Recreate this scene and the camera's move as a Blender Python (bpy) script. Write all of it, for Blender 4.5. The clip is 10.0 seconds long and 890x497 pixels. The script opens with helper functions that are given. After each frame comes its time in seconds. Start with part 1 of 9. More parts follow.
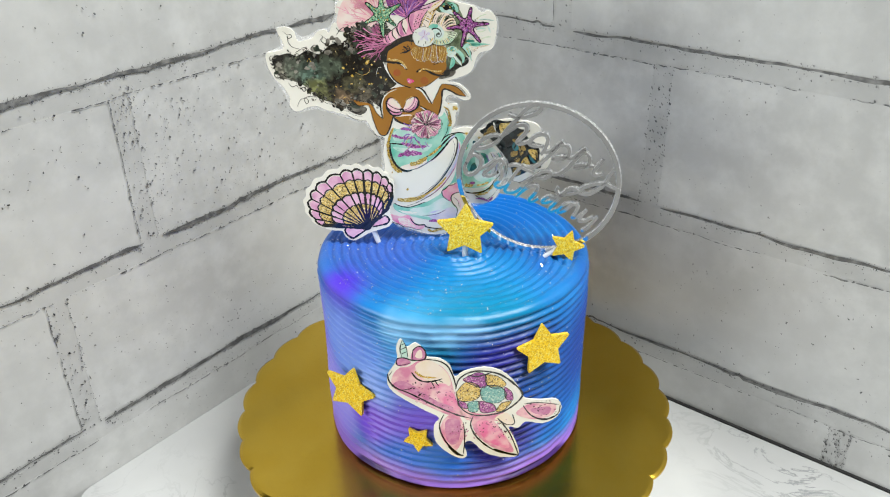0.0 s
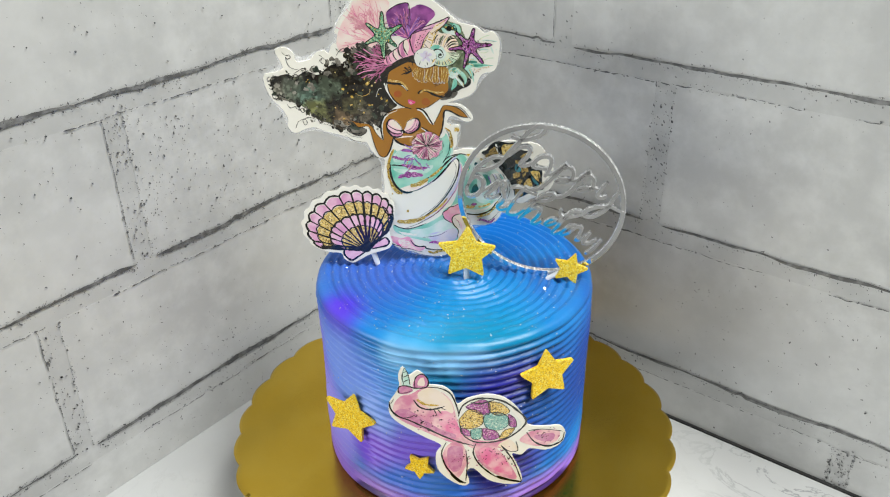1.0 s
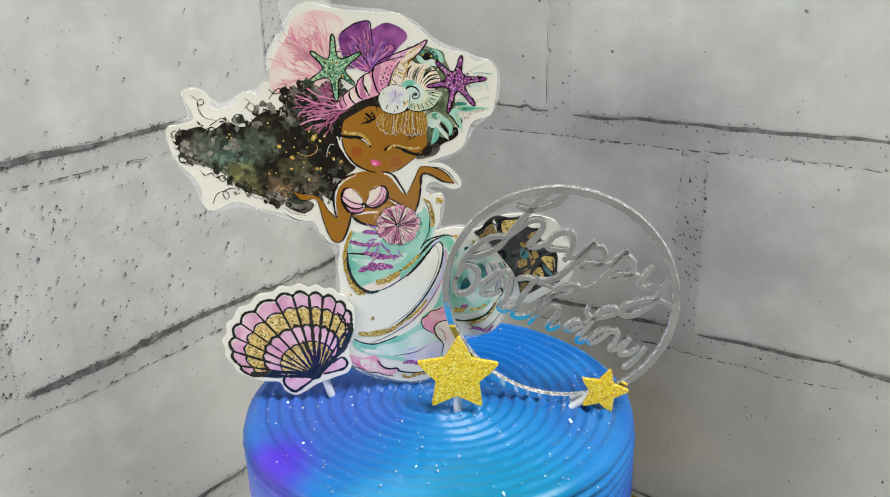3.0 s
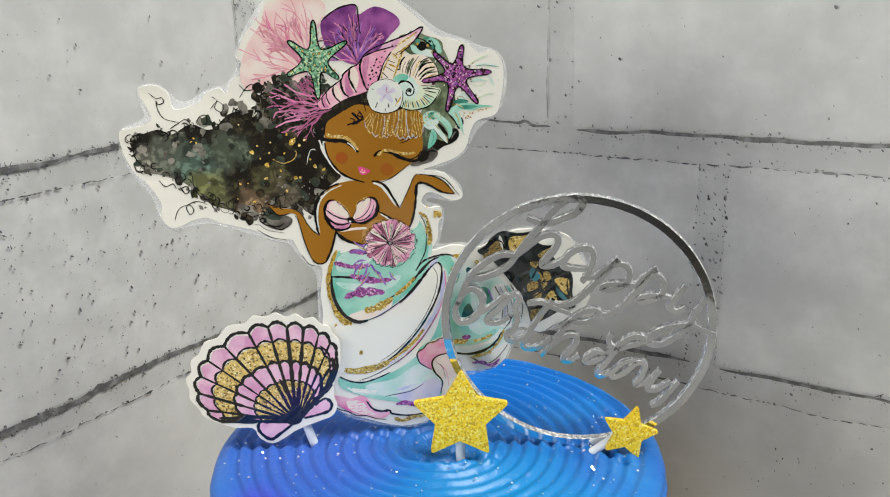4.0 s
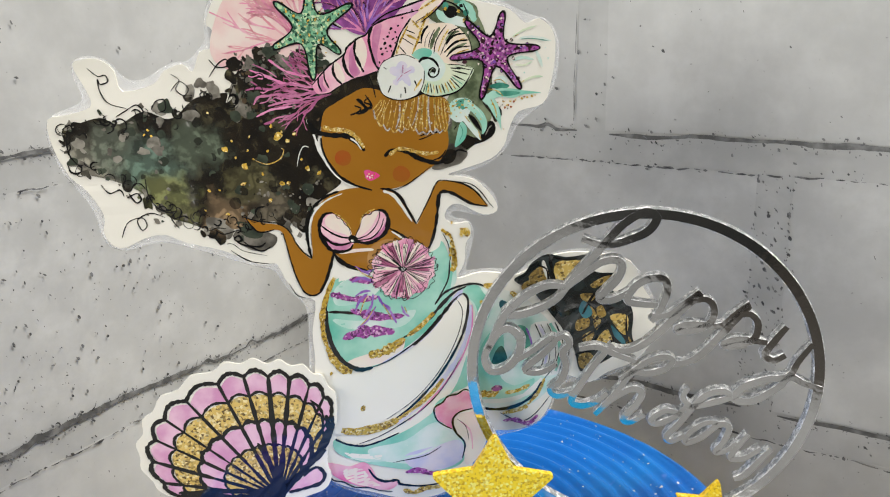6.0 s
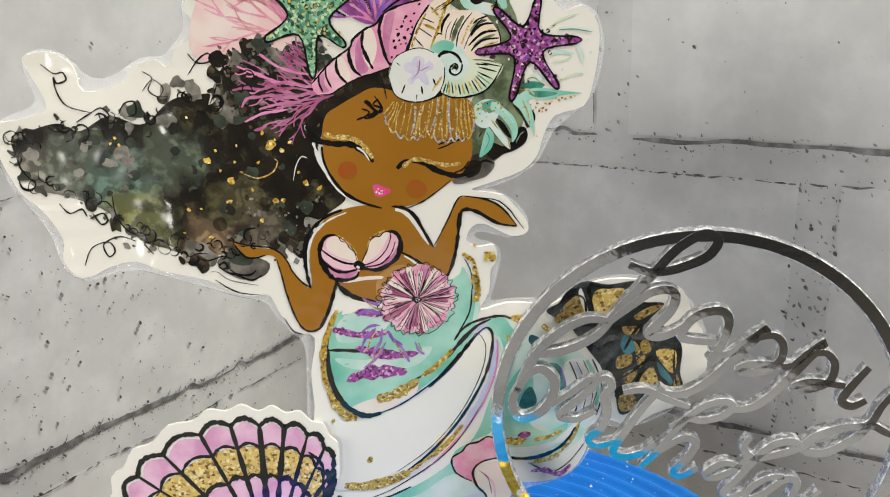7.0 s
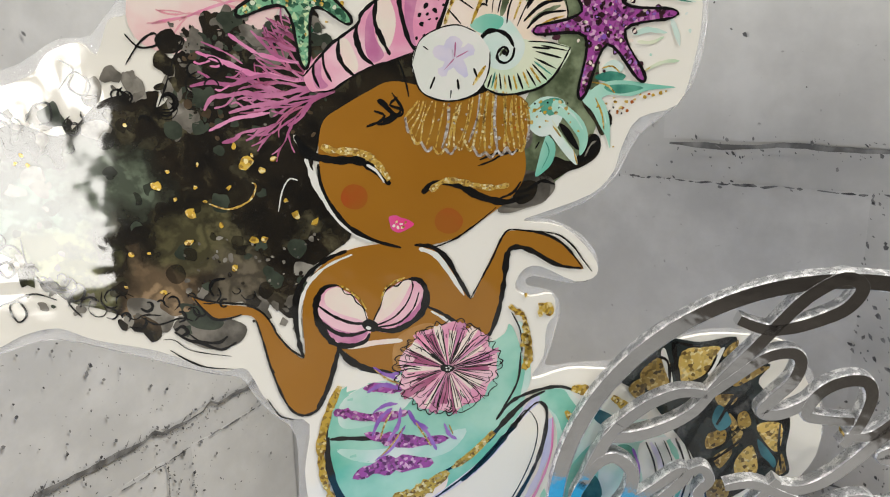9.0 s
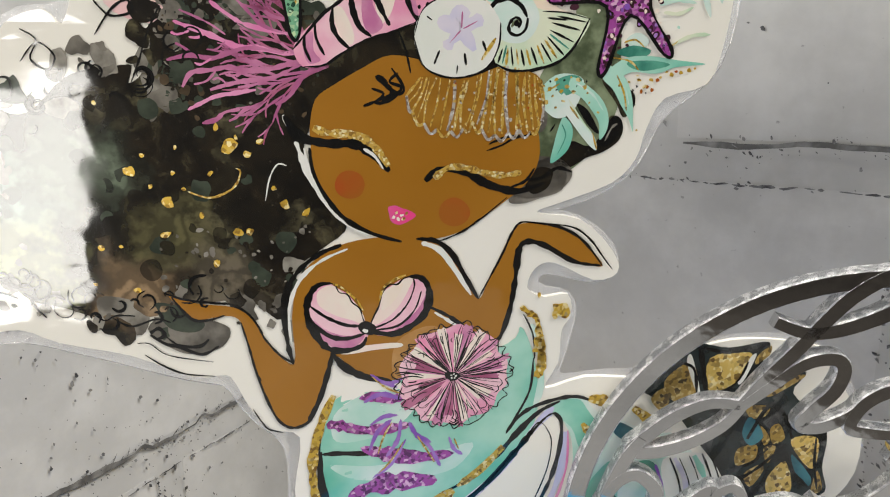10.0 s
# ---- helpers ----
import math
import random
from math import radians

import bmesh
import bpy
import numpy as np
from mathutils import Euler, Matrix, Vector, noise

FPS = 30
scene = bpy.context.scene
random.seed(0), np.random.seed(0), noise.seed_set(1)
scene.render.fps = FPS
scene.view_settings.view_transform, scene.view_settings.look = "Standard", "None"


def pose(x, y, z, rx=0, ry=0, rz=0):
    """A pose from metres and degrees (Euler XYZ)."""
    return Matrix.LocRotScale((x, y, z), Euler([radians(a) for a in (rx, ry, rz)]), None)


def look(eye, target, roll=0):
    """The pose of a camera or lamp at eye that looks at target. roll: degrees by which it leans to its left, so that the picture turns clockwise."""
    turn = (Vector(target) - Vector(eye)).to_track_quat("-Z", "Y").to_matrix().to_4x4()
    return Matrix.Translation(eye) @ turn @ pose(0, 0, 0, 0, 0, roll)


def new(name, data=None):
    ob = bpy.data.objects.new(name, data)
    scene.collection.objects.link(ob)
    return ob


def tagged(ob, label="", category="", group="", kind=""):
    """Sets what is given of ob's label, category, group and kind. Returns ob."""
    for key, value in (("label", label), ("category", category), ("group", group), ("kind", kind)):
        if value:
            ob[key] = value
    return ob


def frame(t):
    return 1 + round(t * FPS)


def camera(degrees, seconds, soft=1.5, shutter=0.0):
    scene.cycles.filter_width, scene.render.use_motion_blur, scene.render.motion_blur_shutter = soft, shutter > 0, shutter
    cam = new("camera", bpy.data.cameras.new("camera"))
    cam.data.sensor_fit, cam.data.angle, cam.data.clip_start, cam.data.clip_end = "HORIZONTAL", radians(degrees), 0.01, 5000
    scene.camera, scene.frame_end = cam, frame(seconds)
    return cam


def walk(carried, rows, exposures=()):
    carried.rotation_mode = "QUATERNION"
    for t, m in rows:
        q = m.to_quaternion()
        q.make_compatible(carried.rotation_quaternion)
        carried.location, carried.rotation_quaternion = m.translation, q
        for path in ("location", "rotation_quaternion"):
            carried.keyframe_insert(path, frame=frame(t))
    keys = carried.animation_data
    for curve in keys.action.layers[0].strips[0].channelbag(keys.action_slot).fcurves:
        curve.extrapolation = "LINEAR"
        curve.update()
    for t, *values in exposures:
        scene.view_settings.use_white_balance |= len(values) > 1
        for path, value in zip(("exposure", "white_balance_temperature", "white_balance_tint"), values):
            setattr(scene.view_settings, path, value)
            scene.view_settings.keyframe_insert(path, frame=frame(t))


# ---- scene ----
# ---- camera ----
cam = camera(56.5, 10.0, soft=1.1, shutter=0.0)
# seconds, place in metres, turn in degrees; the cake's axis is the origin, z = 0 the marble board
ROWS = [
    (0, 0.2586, -0.3218, 0.3985, 60.76, 1.15, 38.78),
    (0.5, 0.2555, -0.3217, 0.4019, 60.44, 0.98, 38.57),
    (1, 0.2458, -0.3156, 0.4052, 60.79, 0.90, 38.10),
    (1.5, 0.2198, -0.2988, 0.3879, 62.33, 0.73, 36.04),
    (2, 0.1970, -0.2759, 0.3625, 65.12, 0.63, 34.74),
    (2.5, 0.1842, -0.2561, 0.3490, 68.03, 1.19, 34.85),
    (4, 0.1450, -0.2126, 0.3157, 73.51, 1.50, 32.89),
    (4.5, 0.1373, -0.2040, 0.3095, 74.30, 1.35, 32.39),
    (5, 0.1254, -0.1934, 0.3051, 74.68, 0.98, 32.07),
    (5.5, 0.1144, -0.1823, 0.3025, 74.72, 0.84, 31.82),
    (7, 0.0798, -0.1483, 0.2992, 74.66, 0.65, 30.66),
    (7.5, 0.0732, -0.1382, 0.2958, 74.96, 0.94, 30.58),
    (8, 0.0614, -0.1302, 0.2931, 75.01, 0.64, 29.65),
    (8.5, 0.0529, -0.1192, 0.2922, 74.60, 0.74, 29.33),
    (9, 0.0467, -0.1131, 0.2948, 74.64, 0.87, 28.68),
    (9.5, 0.0439, -0.1074, 0.2924, 75.04, 0.99, 28.89),
    (10, 0.0409, -0.1038, 0.2892, 75.52, 0.82, 28.78),
]
EXPOSURES = [(0.0, -0.50, 6450, 4), (2.5, -0.66, 6600, 4), (4.5, -0.64, 6620, 6), (7.5, -0.60, 6800, 8), (10.0, -0.73, 6800, 9)]
walk(cam, [(t, pose(x, y, z, rx, ry, rz)) for t, x, y, z, rx, ry, rz in ROWS], EXPOSURES)

# ---- world and lights ----
world = bpy.data.worlds.new("world")
scene.world = world
world.use_nodes = True
world.node_tree.nodes["Background"].inputs[0].default_value = (0.75, 0.85, 1.0, 1)
world.node_tree.nodes["Background"].inputs[1].default_value = 0.3


def area_lamp(name, where, target, width, height, watts, colour):
    """A rectangular lamp: daylight in a window's opening, or the added overhead fill."""
    data = bpy.data.lights.new(name, "AREA")
    data.shape, data.size, data.size_y, data.energy, data.color = "RECTANGLE", width, height, watts, colour
    lamp = new(name, data)
    lamp.matrix_world = look(where, target)
    return lamp


# daylight by the two windows behind the camera; an added overhead lamp brightens the left
DAY = (1.0, 0.99, 0.97)
area_lamp("window_daylight", (0.52, -2.14, -0.09), (0.52, 0.0, -0.09), 0.44, 0.58, 14, DAY)
area_lamp("front_window_daylight", (-0.80, -2.14, 0.70), (0.0, 0.0, 0.12), 1.10, 0.80, 46, DAY)
area_lamp("overhead_fill", (0.95, 0.10, 1.60), (0.95, 0.10, 0.0), 1.10, 0.80, 82, (1.0, 0.98, 0.95))

# ---- materials ----
def material(name):
    m = bpy.data.materials.new(name)
    m.use_nodes = True
    nt = m.node_tree
    return m, nt, nt.nodes["Principled BSDF"]


def mix(nt, factor, a, b):
    """A colour mix; factor, a and b are sockets or values."""
    node = nt.nodes.new("ShaderNodeMix")
    node.data_type = "RGBA"
    for index, value in ((0, factor), (6, a), (7, b)):
        if isinstance(value, bpy.types.NodeSocket):
            nt.links.new(value, node.inputs[index])
        else:
            node.inputs[index].default_value = (*value, 1) if isinstance(value, tuple) else value
    return node.outputs[2]


def ramp(nt, socket, low, high):
    node = nt.nodes.new("ShaderNodeMapRange")
    node.interpolation_type = "SMOOTHSTEP"
    node.inputs["From Min"].default_value, node.inputs["From Max"].default_value = low, high
    nt.links.new(socket, node.inputs["Value"])
    return node.outputs["Result"]


def place(nt):
    return nt.nodes.new("ShaderNodeTexCoord").outputs["Object"]


def noise_of(nt, where, scale, detail=3.0, rough=0.5, distortion=0.0):
    node = nt.nodes.new("ShaderNodeTexNoise")
    nt.links.new(where, node.inputs["Vector"])
    node.inputs["Scale"].default_value, node.inputs["Detail"].default_value = scale, detail
    node.inputs["Roughness"].default_value, node.inputs["Distortion"].default_value = rough, distortion
    return node.outputs["Fac"]


def bump_of(nt, bsdf, height, strength, distance):
    node = nt.nodes.new("ShaderNodeBump")
    node.inputs["Strength"].default_value, node.inputs["Distance"].default_value = strength, distance
    nt.links.new(height, node.inputs["Height"])
    nt.links.new(node.outputs["Normal"], bsdf.inputs["Normal"])
    if bsdf.inputs["Coat Weight"].default_value > 0:
        nt.links.new(node.outputs["Normal"], bsdf.inputs["Coat Normal"])


def paint(name, a, b, scale=60.0, rough=0.5, metal=0.0, coat=0.0, bump=0.0, low=0.35, high=0.65, detail=4.0):
    """Two tones mixed by a cloud noise, with a finer grain on the roughness."""
    m, nt, bsdf = material(name)
    where = place(nt)
    cloud = noise_of(nt, where, scale, detail)
    grain = noise_of(nt, where, scale * 9, 2.0)
    nt.links.new(mix(nt, ramp(nt, cloud, low, high), a, b), bsdf.inputs["Base Color"])
    soft = ramp(nt, grain, 0.2, 0.8)
    r = nt.nodes.new("ShaderNodeMapRange")
    r.inputs["To Min"].default_value, r.inputs["To Max"].default_value = rough * 0.8, min(1.0, rough * 1.2)
    nt.links.new(soft, r.inputs["Value"])
    nt.links.new(r.outputs["Result"], bsdf.inputs["Roughness"])
    bsdf.inputs["Metallic"].default_value = metal
    bsdf.inputs["Coat Weight"].default_value = coat
    bsdf.inputs["Coat Roughness"].default_value, bsdf.inputs["Coat IOR"].default_value = 0.06, 1.75
    if coat:
        bsdf.inputs["Specular IOR Level"].default_value = 0.1
        bump_of(nt, bsdf, noise_of(nt, where, 105, 2.0), 0.5, 0.0003)
    if bump:
        bump_of(nt, bsdf, grain, 0.5, bump)
    return m


def glitter(name, dark, mid, light, scale=1700.0, rough=0.35, metal=0.35, coat=0.0):
    """Small grains, each of its own tone and tilt."""
    m, nt, bsdf = material(name)
    where = place(nt)
    cells = nt.nodes.new("ShaderNodeTexVoronoi")
    cells.inputs["Scale"].default_value = scale
    nt.links.new(where, cells.inputs["Vector"])
    split = nt.nodes.new("ShaderNodeSeparateColor")
    nt.links.new(cells.outputs["Color"], split.inputs[0])
    tone = mix(nt, ramp(nt, split.outputs[0], 0.05, 0.55), dark, mid)
    tone = mix(nt, ramp(nt, split.outputs[1], 0.7, 1.0), tone, light)
    nt.links.new(tone, bsdf.inputs["Base Color"])
    bsdf.inputs["Metallic"].default_value, bsdf.inputs["Roughness"].default_value = metal, rough
    bsdf.inputs["Coat Weight"].default_value, bsdf.inputs["Coat Roughness"].default_value = coat, 0.06
    bump_of(nt, bsdf, split.outputs[2], 0.6 if not coat else 0.25, 0.0002)
    return m


MAT = {}
GLOSS = dict(rough=0.6, coat=1.0)
MAT["card"] = paint("white_print_card", (0.82, 0.79, 0.71), (0.86, 0.83, 0.76), 25, **GLOSS)
MAT["ink"] = paint("black_ink", (0.002, 0.002, 0.002), (0.006, 0.0055, 0.005), 200, **GLOSS)
MAT["skin"] = paint("brown_print", (0.325, 0.133, 0.010), (0.355, 0.150, 0.014), 40, **GLOSS)
MAT["cheek"] = paint("rust_print", (0.38, 0.075, 0.012), (0.33, 0.10, 0.012), 150, **GLOSS)
MAT["lip"] = paint("magenta_print", (0.80, 0.06, 0.24), (0.75, 0.10, 0.30), 200, **GLOSS)
MAT["petal_pink"] = paint("pink_print", (0.78, 0.30, 0.46), (0.86, 0.55, 0.62), 130, **GLOSS)
MAT["petal_pale"] = paint("pale_pink_print", (0.86, 0.68, 0.62), (0.84, 0.76, 0.66), 140, **GLOSS)
MAT["sea_green"] = paint("sea_green_print", (0.10, 0.46, 0.34), (0.42, 0.70, 0.58), 75, low=0.3, high=0.7, **GLOSS)
MAT["sea_pale"] = paint("pale_sea_print", (0.42, 0.68, 0.58), (0.72, 0.78, 0.74), 90, **GLOSS)
MAT["pale_green"] = paint("pale_green_print", (0.46, 0.66, 0.46), (0.72, 0.76, 0.58), 150, **GLOSS)
MAT["lilac"] = paint("lilac_print", (0.52, 0.52, 0.74), (0.72, 0.66, 0.74), 120, **GLOSS)
MAT["coral_pink"] = paint("coral_pink_print", (0.78, 0.16, 0.36), (0.86, 0.50, 0.58), 110, **GLOSS)
MAT["coral_wash"] = paint("pink_wash", (0.84, 0.54, 0.54), (0.86, 0.74, 0.68), 110, **GLOSS)
MAT["coral_line"] = paint("rose_line_print", (0.76, 0.30, 0.36), (0.80, 0.42, 0.46), 150, **GLOSS)
MAT["coral_purple"] = paint("purple_coral_print", (0.13, 0.025, 0.16), (0.36, 0.10, 0.34), 150, **GLOSS)
MAT["plum"] = paint("plum_wash", (0.015, 0.006, 0.007), (0.07, 0.022, 0.036), 160, **GLOSS)
MAT["plumline"] = paint("mauve_line_print", (0.40, 0.105, 0.24), (0.58, 0.21, 0.37), 180, **GLOSS)
MAT["pinkline"] = paint("pink_line_print", (0.70, 0.20, 0.42), (0.75, 0.3, 0.5), 180, **GLOSS)
MAT["violet"] = paint("violet_print", (0.20, 0.07, 0.42), (0.38, 0.20, 0.55), 180, **GLOSS)
MAT["shell_white"] = paint("shell_white_print", (0.80, 0.78, 0.74), (0.74, 0.76, 0.70), 160, **GLOSS)
MAT["skin_pink"] = paint("spotted_pink_print", (0.66, 0.22, 0.36), (0.84, 0.54, 0.56), 130, **GLOSS)
MAT["cream"] = paint("cream_print", (0.84, 0.70, 0.55), (0.86, 0.74, 0.66), 100, **GLOSS)
MAT["fin_dark"] = paint("black_teal_print", (0.006, 0.007, 0.007), (0.02, 0.03, 0.03), 200, **GLOSS)
MAT["gilt_print"] = paint("bronze_print", (0.30, 0.13, 0.012), (0.36, 0.17, 0.02), 260, **GLOSS)


def hair_material(name, bright):
    """Watercolour hair: brown black by the face, teal, olive, grey and tan washes towards the ends, with pigment blots and grain."""
    m, nt, bsdf = material(name)
    where = place(nt)
    warp = nt.nodes.new("ShaderNodeTexNoise")
    nt.links.new(where, warp.inputs["Vector"])
    warp.inputs["Scale"].default_value, warp.inputs["Detail"].default_value = 190, 5
    shift = nt.nodes.new("ShaderNodeVectorMath")
    shift.operation = "MULTIPLY_ADD"
    nt.links.new(warp.outputs["Color"], shift.inputs[0])
    shift.inputs[1].default_value = (0.013, 0.0, 0.013)
    nt.links.new(where, shift.inputs[2])
    tone = mix(nt, ramp(nt, noise_of(nt, where, 260, 4.0), 0.35, 0.65), (0.005, 0.0035, 0.002), (0.020, 0.014, 0.007))
    tone = mix(nt, ramp(nt, noise_of(nt, shift.outputs[0], 105, 4.0, 0.6), 0.50, 0.72), tone, tuple(c * bright for c in (0.075, 0.066, 0.036)))
    for u, v, reach, colour in ((-88, 98, 10, (0.17, 0.16, 0.13)), (-79, 104, 8, (0.075, 0.085, 0.065)), (-71, 101, 8, (0.065, 0.10, 0.078)), (-69, 92, 7, (0.105, 0.11, 0.042)), (-61, 105, 7, (0.06, 0.075, 0.052)),
                                (-56, 88, 6, (0.13, 0.088, 0.05)), (-50, 96, 6, (0.05, 0.045, 0.02)), (-44, 88, 6, (0.06, 0.05, 0.035))):
        d = nt.nodes.new("ShaderNodeVectorMath")
        d.operation = "DISTANCE"
        nt.links.new(shift.outputs[0], d.inputs[0])
        d.inputs[1].default_value = (u * 0.001 + 0.0065, -0.001, v * 0.001 + 0.0065)
        tone = mix(nt, ramp(nt, d.outputs["Value"], reach * 0.00125, reach * 0.0003), tone, tuple(c * bright for c in colour))
    blots = nt.nodes.new("ShaderNodeTexVoronoi")
    blots.feature = "SMOOTH_F1"
    blots.inputs["Scale"].default_value, blots.inputs["Smoothness"].default_value = 330, 0.35
    nt.links.new(shift.outputs[0], blots.inputs["Vector"])
    dark = nt.nodes.new("ShaderNodeMath")
    dark.operation = "MULTIPLY"
    nt.links.new(ramp(nt, blots.outputs["Distance"], 0.30, 0.62), dark.inputs[0])
    dark.inputs[1].default_value = 0.55
    tone = mix(nt, dark.outputs[0], tone, (0.006, 0.0045, 0.003))
    deep = nt.nodes.new("ShaderNodeMath")
    deep.operation = "MULTIPLY"
    nt.links.new(ramp(nt, noise_of(nt, where, 210, 5.0, 0.62), 0.50, 0.66), deep.inputs[0])
    deep.inputs[1].default_value = 0.65
    tone = mix(nt, deep.outputs[0], tone, (0.005, 0.004, 0.0025))
    grain = ramp(nt, noise_of(nt, where, 1500, 3.0), 0.60, 0.95)
    tone = mix(nt, grain, tone, (0.07, 0.062, 0.045))
    nt.links.new(tone, bsdf.inputs["Base Color"])
    bsdf.inputs["Roughness"].default_value, bsdf.inputs["Specular IOR Level"].default_value = 0.6, 0.1
    bsdf.inputs["Coat Weight"].default_value, bsdf.inputs["Coat Roughness"].default_value, bsdf.inputs["Coat IOR"].default_value = 1.0, 0.06, 1.75
    bump_of(nt, bsdf, noise_of(nt, where, 105, 2.0), 0.5, 0.0003)
    return m


MAT["hair"] = hair_material("watercolour_hair_print", 2.4)
MAT["hair_dark"] = hair_material("dark_hair_print", 0.7)
MAT["hair_wash"] = paint("pale_hair_print", (0.10, 0.09, 0.075), (0.30, 0.28, 0.24), 300, **GLOSS)
for nm, a, b in (("hair_moss", (0.024, 0.032, 0.022), (0.055, 0.068, 0.048)), 
                 ("hair_grey", (0.075, 0.068, 0.056), (0.22, 0.20, 0.17)), ("hair_tan", (0.045, 0.030, 0.016), (0.10, 0.068, 0.040)), ("olive", (0.06, 0.08, 0.04), (0.25, 0.30, 0.18)),
                 ("pink_deep", (0.52, 0.16, 0.33), (0.66, 0.30, 0.44)), ("teal_dark", (0.02, 0.16, 0.12), (0.10, 0.36, 0.26)), ("green_dark", (0.01, 0.05, 0.03), (0.04, 0.14, 0.08)),
                 ("coral_rose", (0.34, 0.07, 0.16), (0.48, 0.16, 0.27)), ("skin_glow", (0.42, 0.20, 0.05), (0.50, 0.27, 0.09))):
    MAT[nm] = paint(nm + "_print", a, b, 320, low=0.3, high=0.7, **GLOSS)
MAT["silver_print"] = glitter("silver_glitter_print", (0.2, 0.15, 0.12), (0.55, 0.5, 0.46), (0.9, 0.9, 0.9), 3000, coat=1.0)
MAT["gilt"] = glitter("gilt_print", (0.30, 0.15, 0.02), (0.66, 0.42, 0.08), (0.95, 0.85, 0.5), 3000, coat=1.0)
MAT["gold"] = glitter("gold_glitter_print", (0.22, 0.11, 0.01), (0.68, 0.43, 0.05), (0.95, 0.80, 0.4), 2200, coat=1.0)
MAT["shell_pink"] = paint("lilac_pink_print", (0.66, 0.30, 0.50), (0.82, 0.52, 0.66), 140, **GLOSS)
MAT["gold_print"] = glitter("gold_fleck_print", (0.13, 0.07, 0.01), (0.72, 0.50, 0.13), (0.90, 0.76, 0.40), 1700, metal=0.1, coat=1.0)
MAT["fin_gold"] = glitter("dull_gold_print", (0.05, 0.03, 0.008), (0.36, 0.23, 0.05), (0.62, 0.48, 0.2), 1700, metal=0.1, coat=1.0)
MAT["teal_deep"] = paint("deep_teal_print", (0.01, 0.07, 0.10), (0.05, 0.20, 0.24), 150, **GLOSS)
MAT["plum_glitter"] = glitter("plum_glitter_print", (0.10, 0.015, 0.09), (0.38, 0.07, 0.34), (0.75, 0.45, 0.65), 2000, metal=0.1, coat=1.0)
MAT["teal_glitter"] = glitter("teal_glitter_print", (0.08, 0.24, 0.24), (0.20, 0.46, 0.44), (0.6, 0.75, 0.7), 2000, metal=0.1, coat=1.0)
MAT["green_glitter"] = glitter("green_glitter_print", (0.03, 0.14, 0.07), (0.16, 0.42, 0.24), (0.55, 0.7, 0.4), 1700, metal=0.1, coat=1.0)
MAT["star"] = glitter("gold_glitter_foam", (0.66, 0.38, 0.008), (0.98, 0.67, 0.02), (1.0, 0.86, 0.22), 1700, rough=0.4, metal=0.12)
MAT["stick"] = paint("white_plastic", (0.78, 0.80, 0.84), (0.82, 0.84, 0.87), 90, rough=0.35)
MAT["cut_edge"] = paint("frosted_cut_edge", (0.42, 0.43, 0.45), (0.95, 0.95, 0.96), 700, rough=0.3, metal=0.6, bump=0.0006, low=0.45, high=0.62)
MAT["mirror"] = paint("silver_mirror_acrylic", (0.80, 0.81, 0.83), (0.84, 0.84, 0.85), 40, rough=0.06, metal=1.0, bump=0.00006)
MAT["gold_board"] = paint("gold_foil", (0.62, 0.41, 0.05), (0.66, 0.45, 0.065), 30, rough=0.22, metal=1.0, bump=0.00003)
MAT["board_edge"] = paint("brown_board_edge", (0.20, 0.12, 0.03), (0.30, 0.2, 0.06), 200, rough=0.6)
MAT["turntable"] = paint("white_turntable_plastic", (0.72, 0.72, 0.72), (0.78, 0.78, 0.78), 30, rough=0.4)
MAT["table"] = paint("grey_table_top", (0.16, 0.16, 0.158), (0.23, 0.228, 0.225), 12, rough=0.5)
# near black for the strip that draws the gap's shade
MAT["strip"] = paint("gap_shade_black", (0.012, 0.012, 0.013), (0.03, 0.03, 0.03), 60, rough=0.6)
# dark paints of the added room: little bounced light, dull grey in the mirror
MAT["room"] = paint("grey_room_paint", (0.035, 0.035, 0.035), (0.08, 0.08, 0.078), 1.5, rough=0.8)
MAT["front_wall"] = paint("dull_grey_room_paint", (0.07, 0.07, 0.068), (0.11, 0.11, 0.107), 1.5, rough=0.8)
MAT["room_floor"] = paint("brown_floor", (0.085, 0.075, 0.066), (0.13, 0.115, 0.10), 4, rough=0.6)
MAT["line_print"] = paint("dark_joint_print", (0.09, 0.09, 0.09), (0.24, 0.24, 0.24), 160, rough=0.45, low=0.4, high=0.7)
MAT["fleck_print"] = paint("black_fleck_print", (0.045, 0.045, 0.05), (0.22, 0.22, 0.225), 300, rough=0.45)


def brick_print(name, tint):
    """Pale printed brick with broad grey clouds and fine mottling."""
    m, nt, bsdf = material(name)
    where = place(nt)
    broad = ramp(nt, noise_of(nt, where, 7, 3.0), 0.3, 0.75)
    fine = ramp(nt, noise_of(nt, where, 45, 5.0, 0.6), 0.35, 0.75)
    tone = mix(nt, broad, tuple(v * 0.82 for v in tint), tint)
    tone = mix(nt, fine, tone, tuple(min(0.9, v * 1.06) for v in tint))
    pits = noise_of(nt, where, 420, 2.0)
    tone = mix(nt, ramp(nt, pits, 0.70, 0.78), tone, tuple(v * 0.55 for v in tint))
    nt.links.new(tone, bsdf.inputs["Base Color"])
    bsdf.inputs["Roughness"].default_value = 0.42
    bump_of(nt, bsdf, fine, 0.15, 0.0002)
    return m


MAT["brick"] = brick_print("pale_brick_print", (0.555, 0.557, 0.555))
MAT["mortar"] = brick_print("pale_mortar_print", (0.51, 0.512, 0.51))


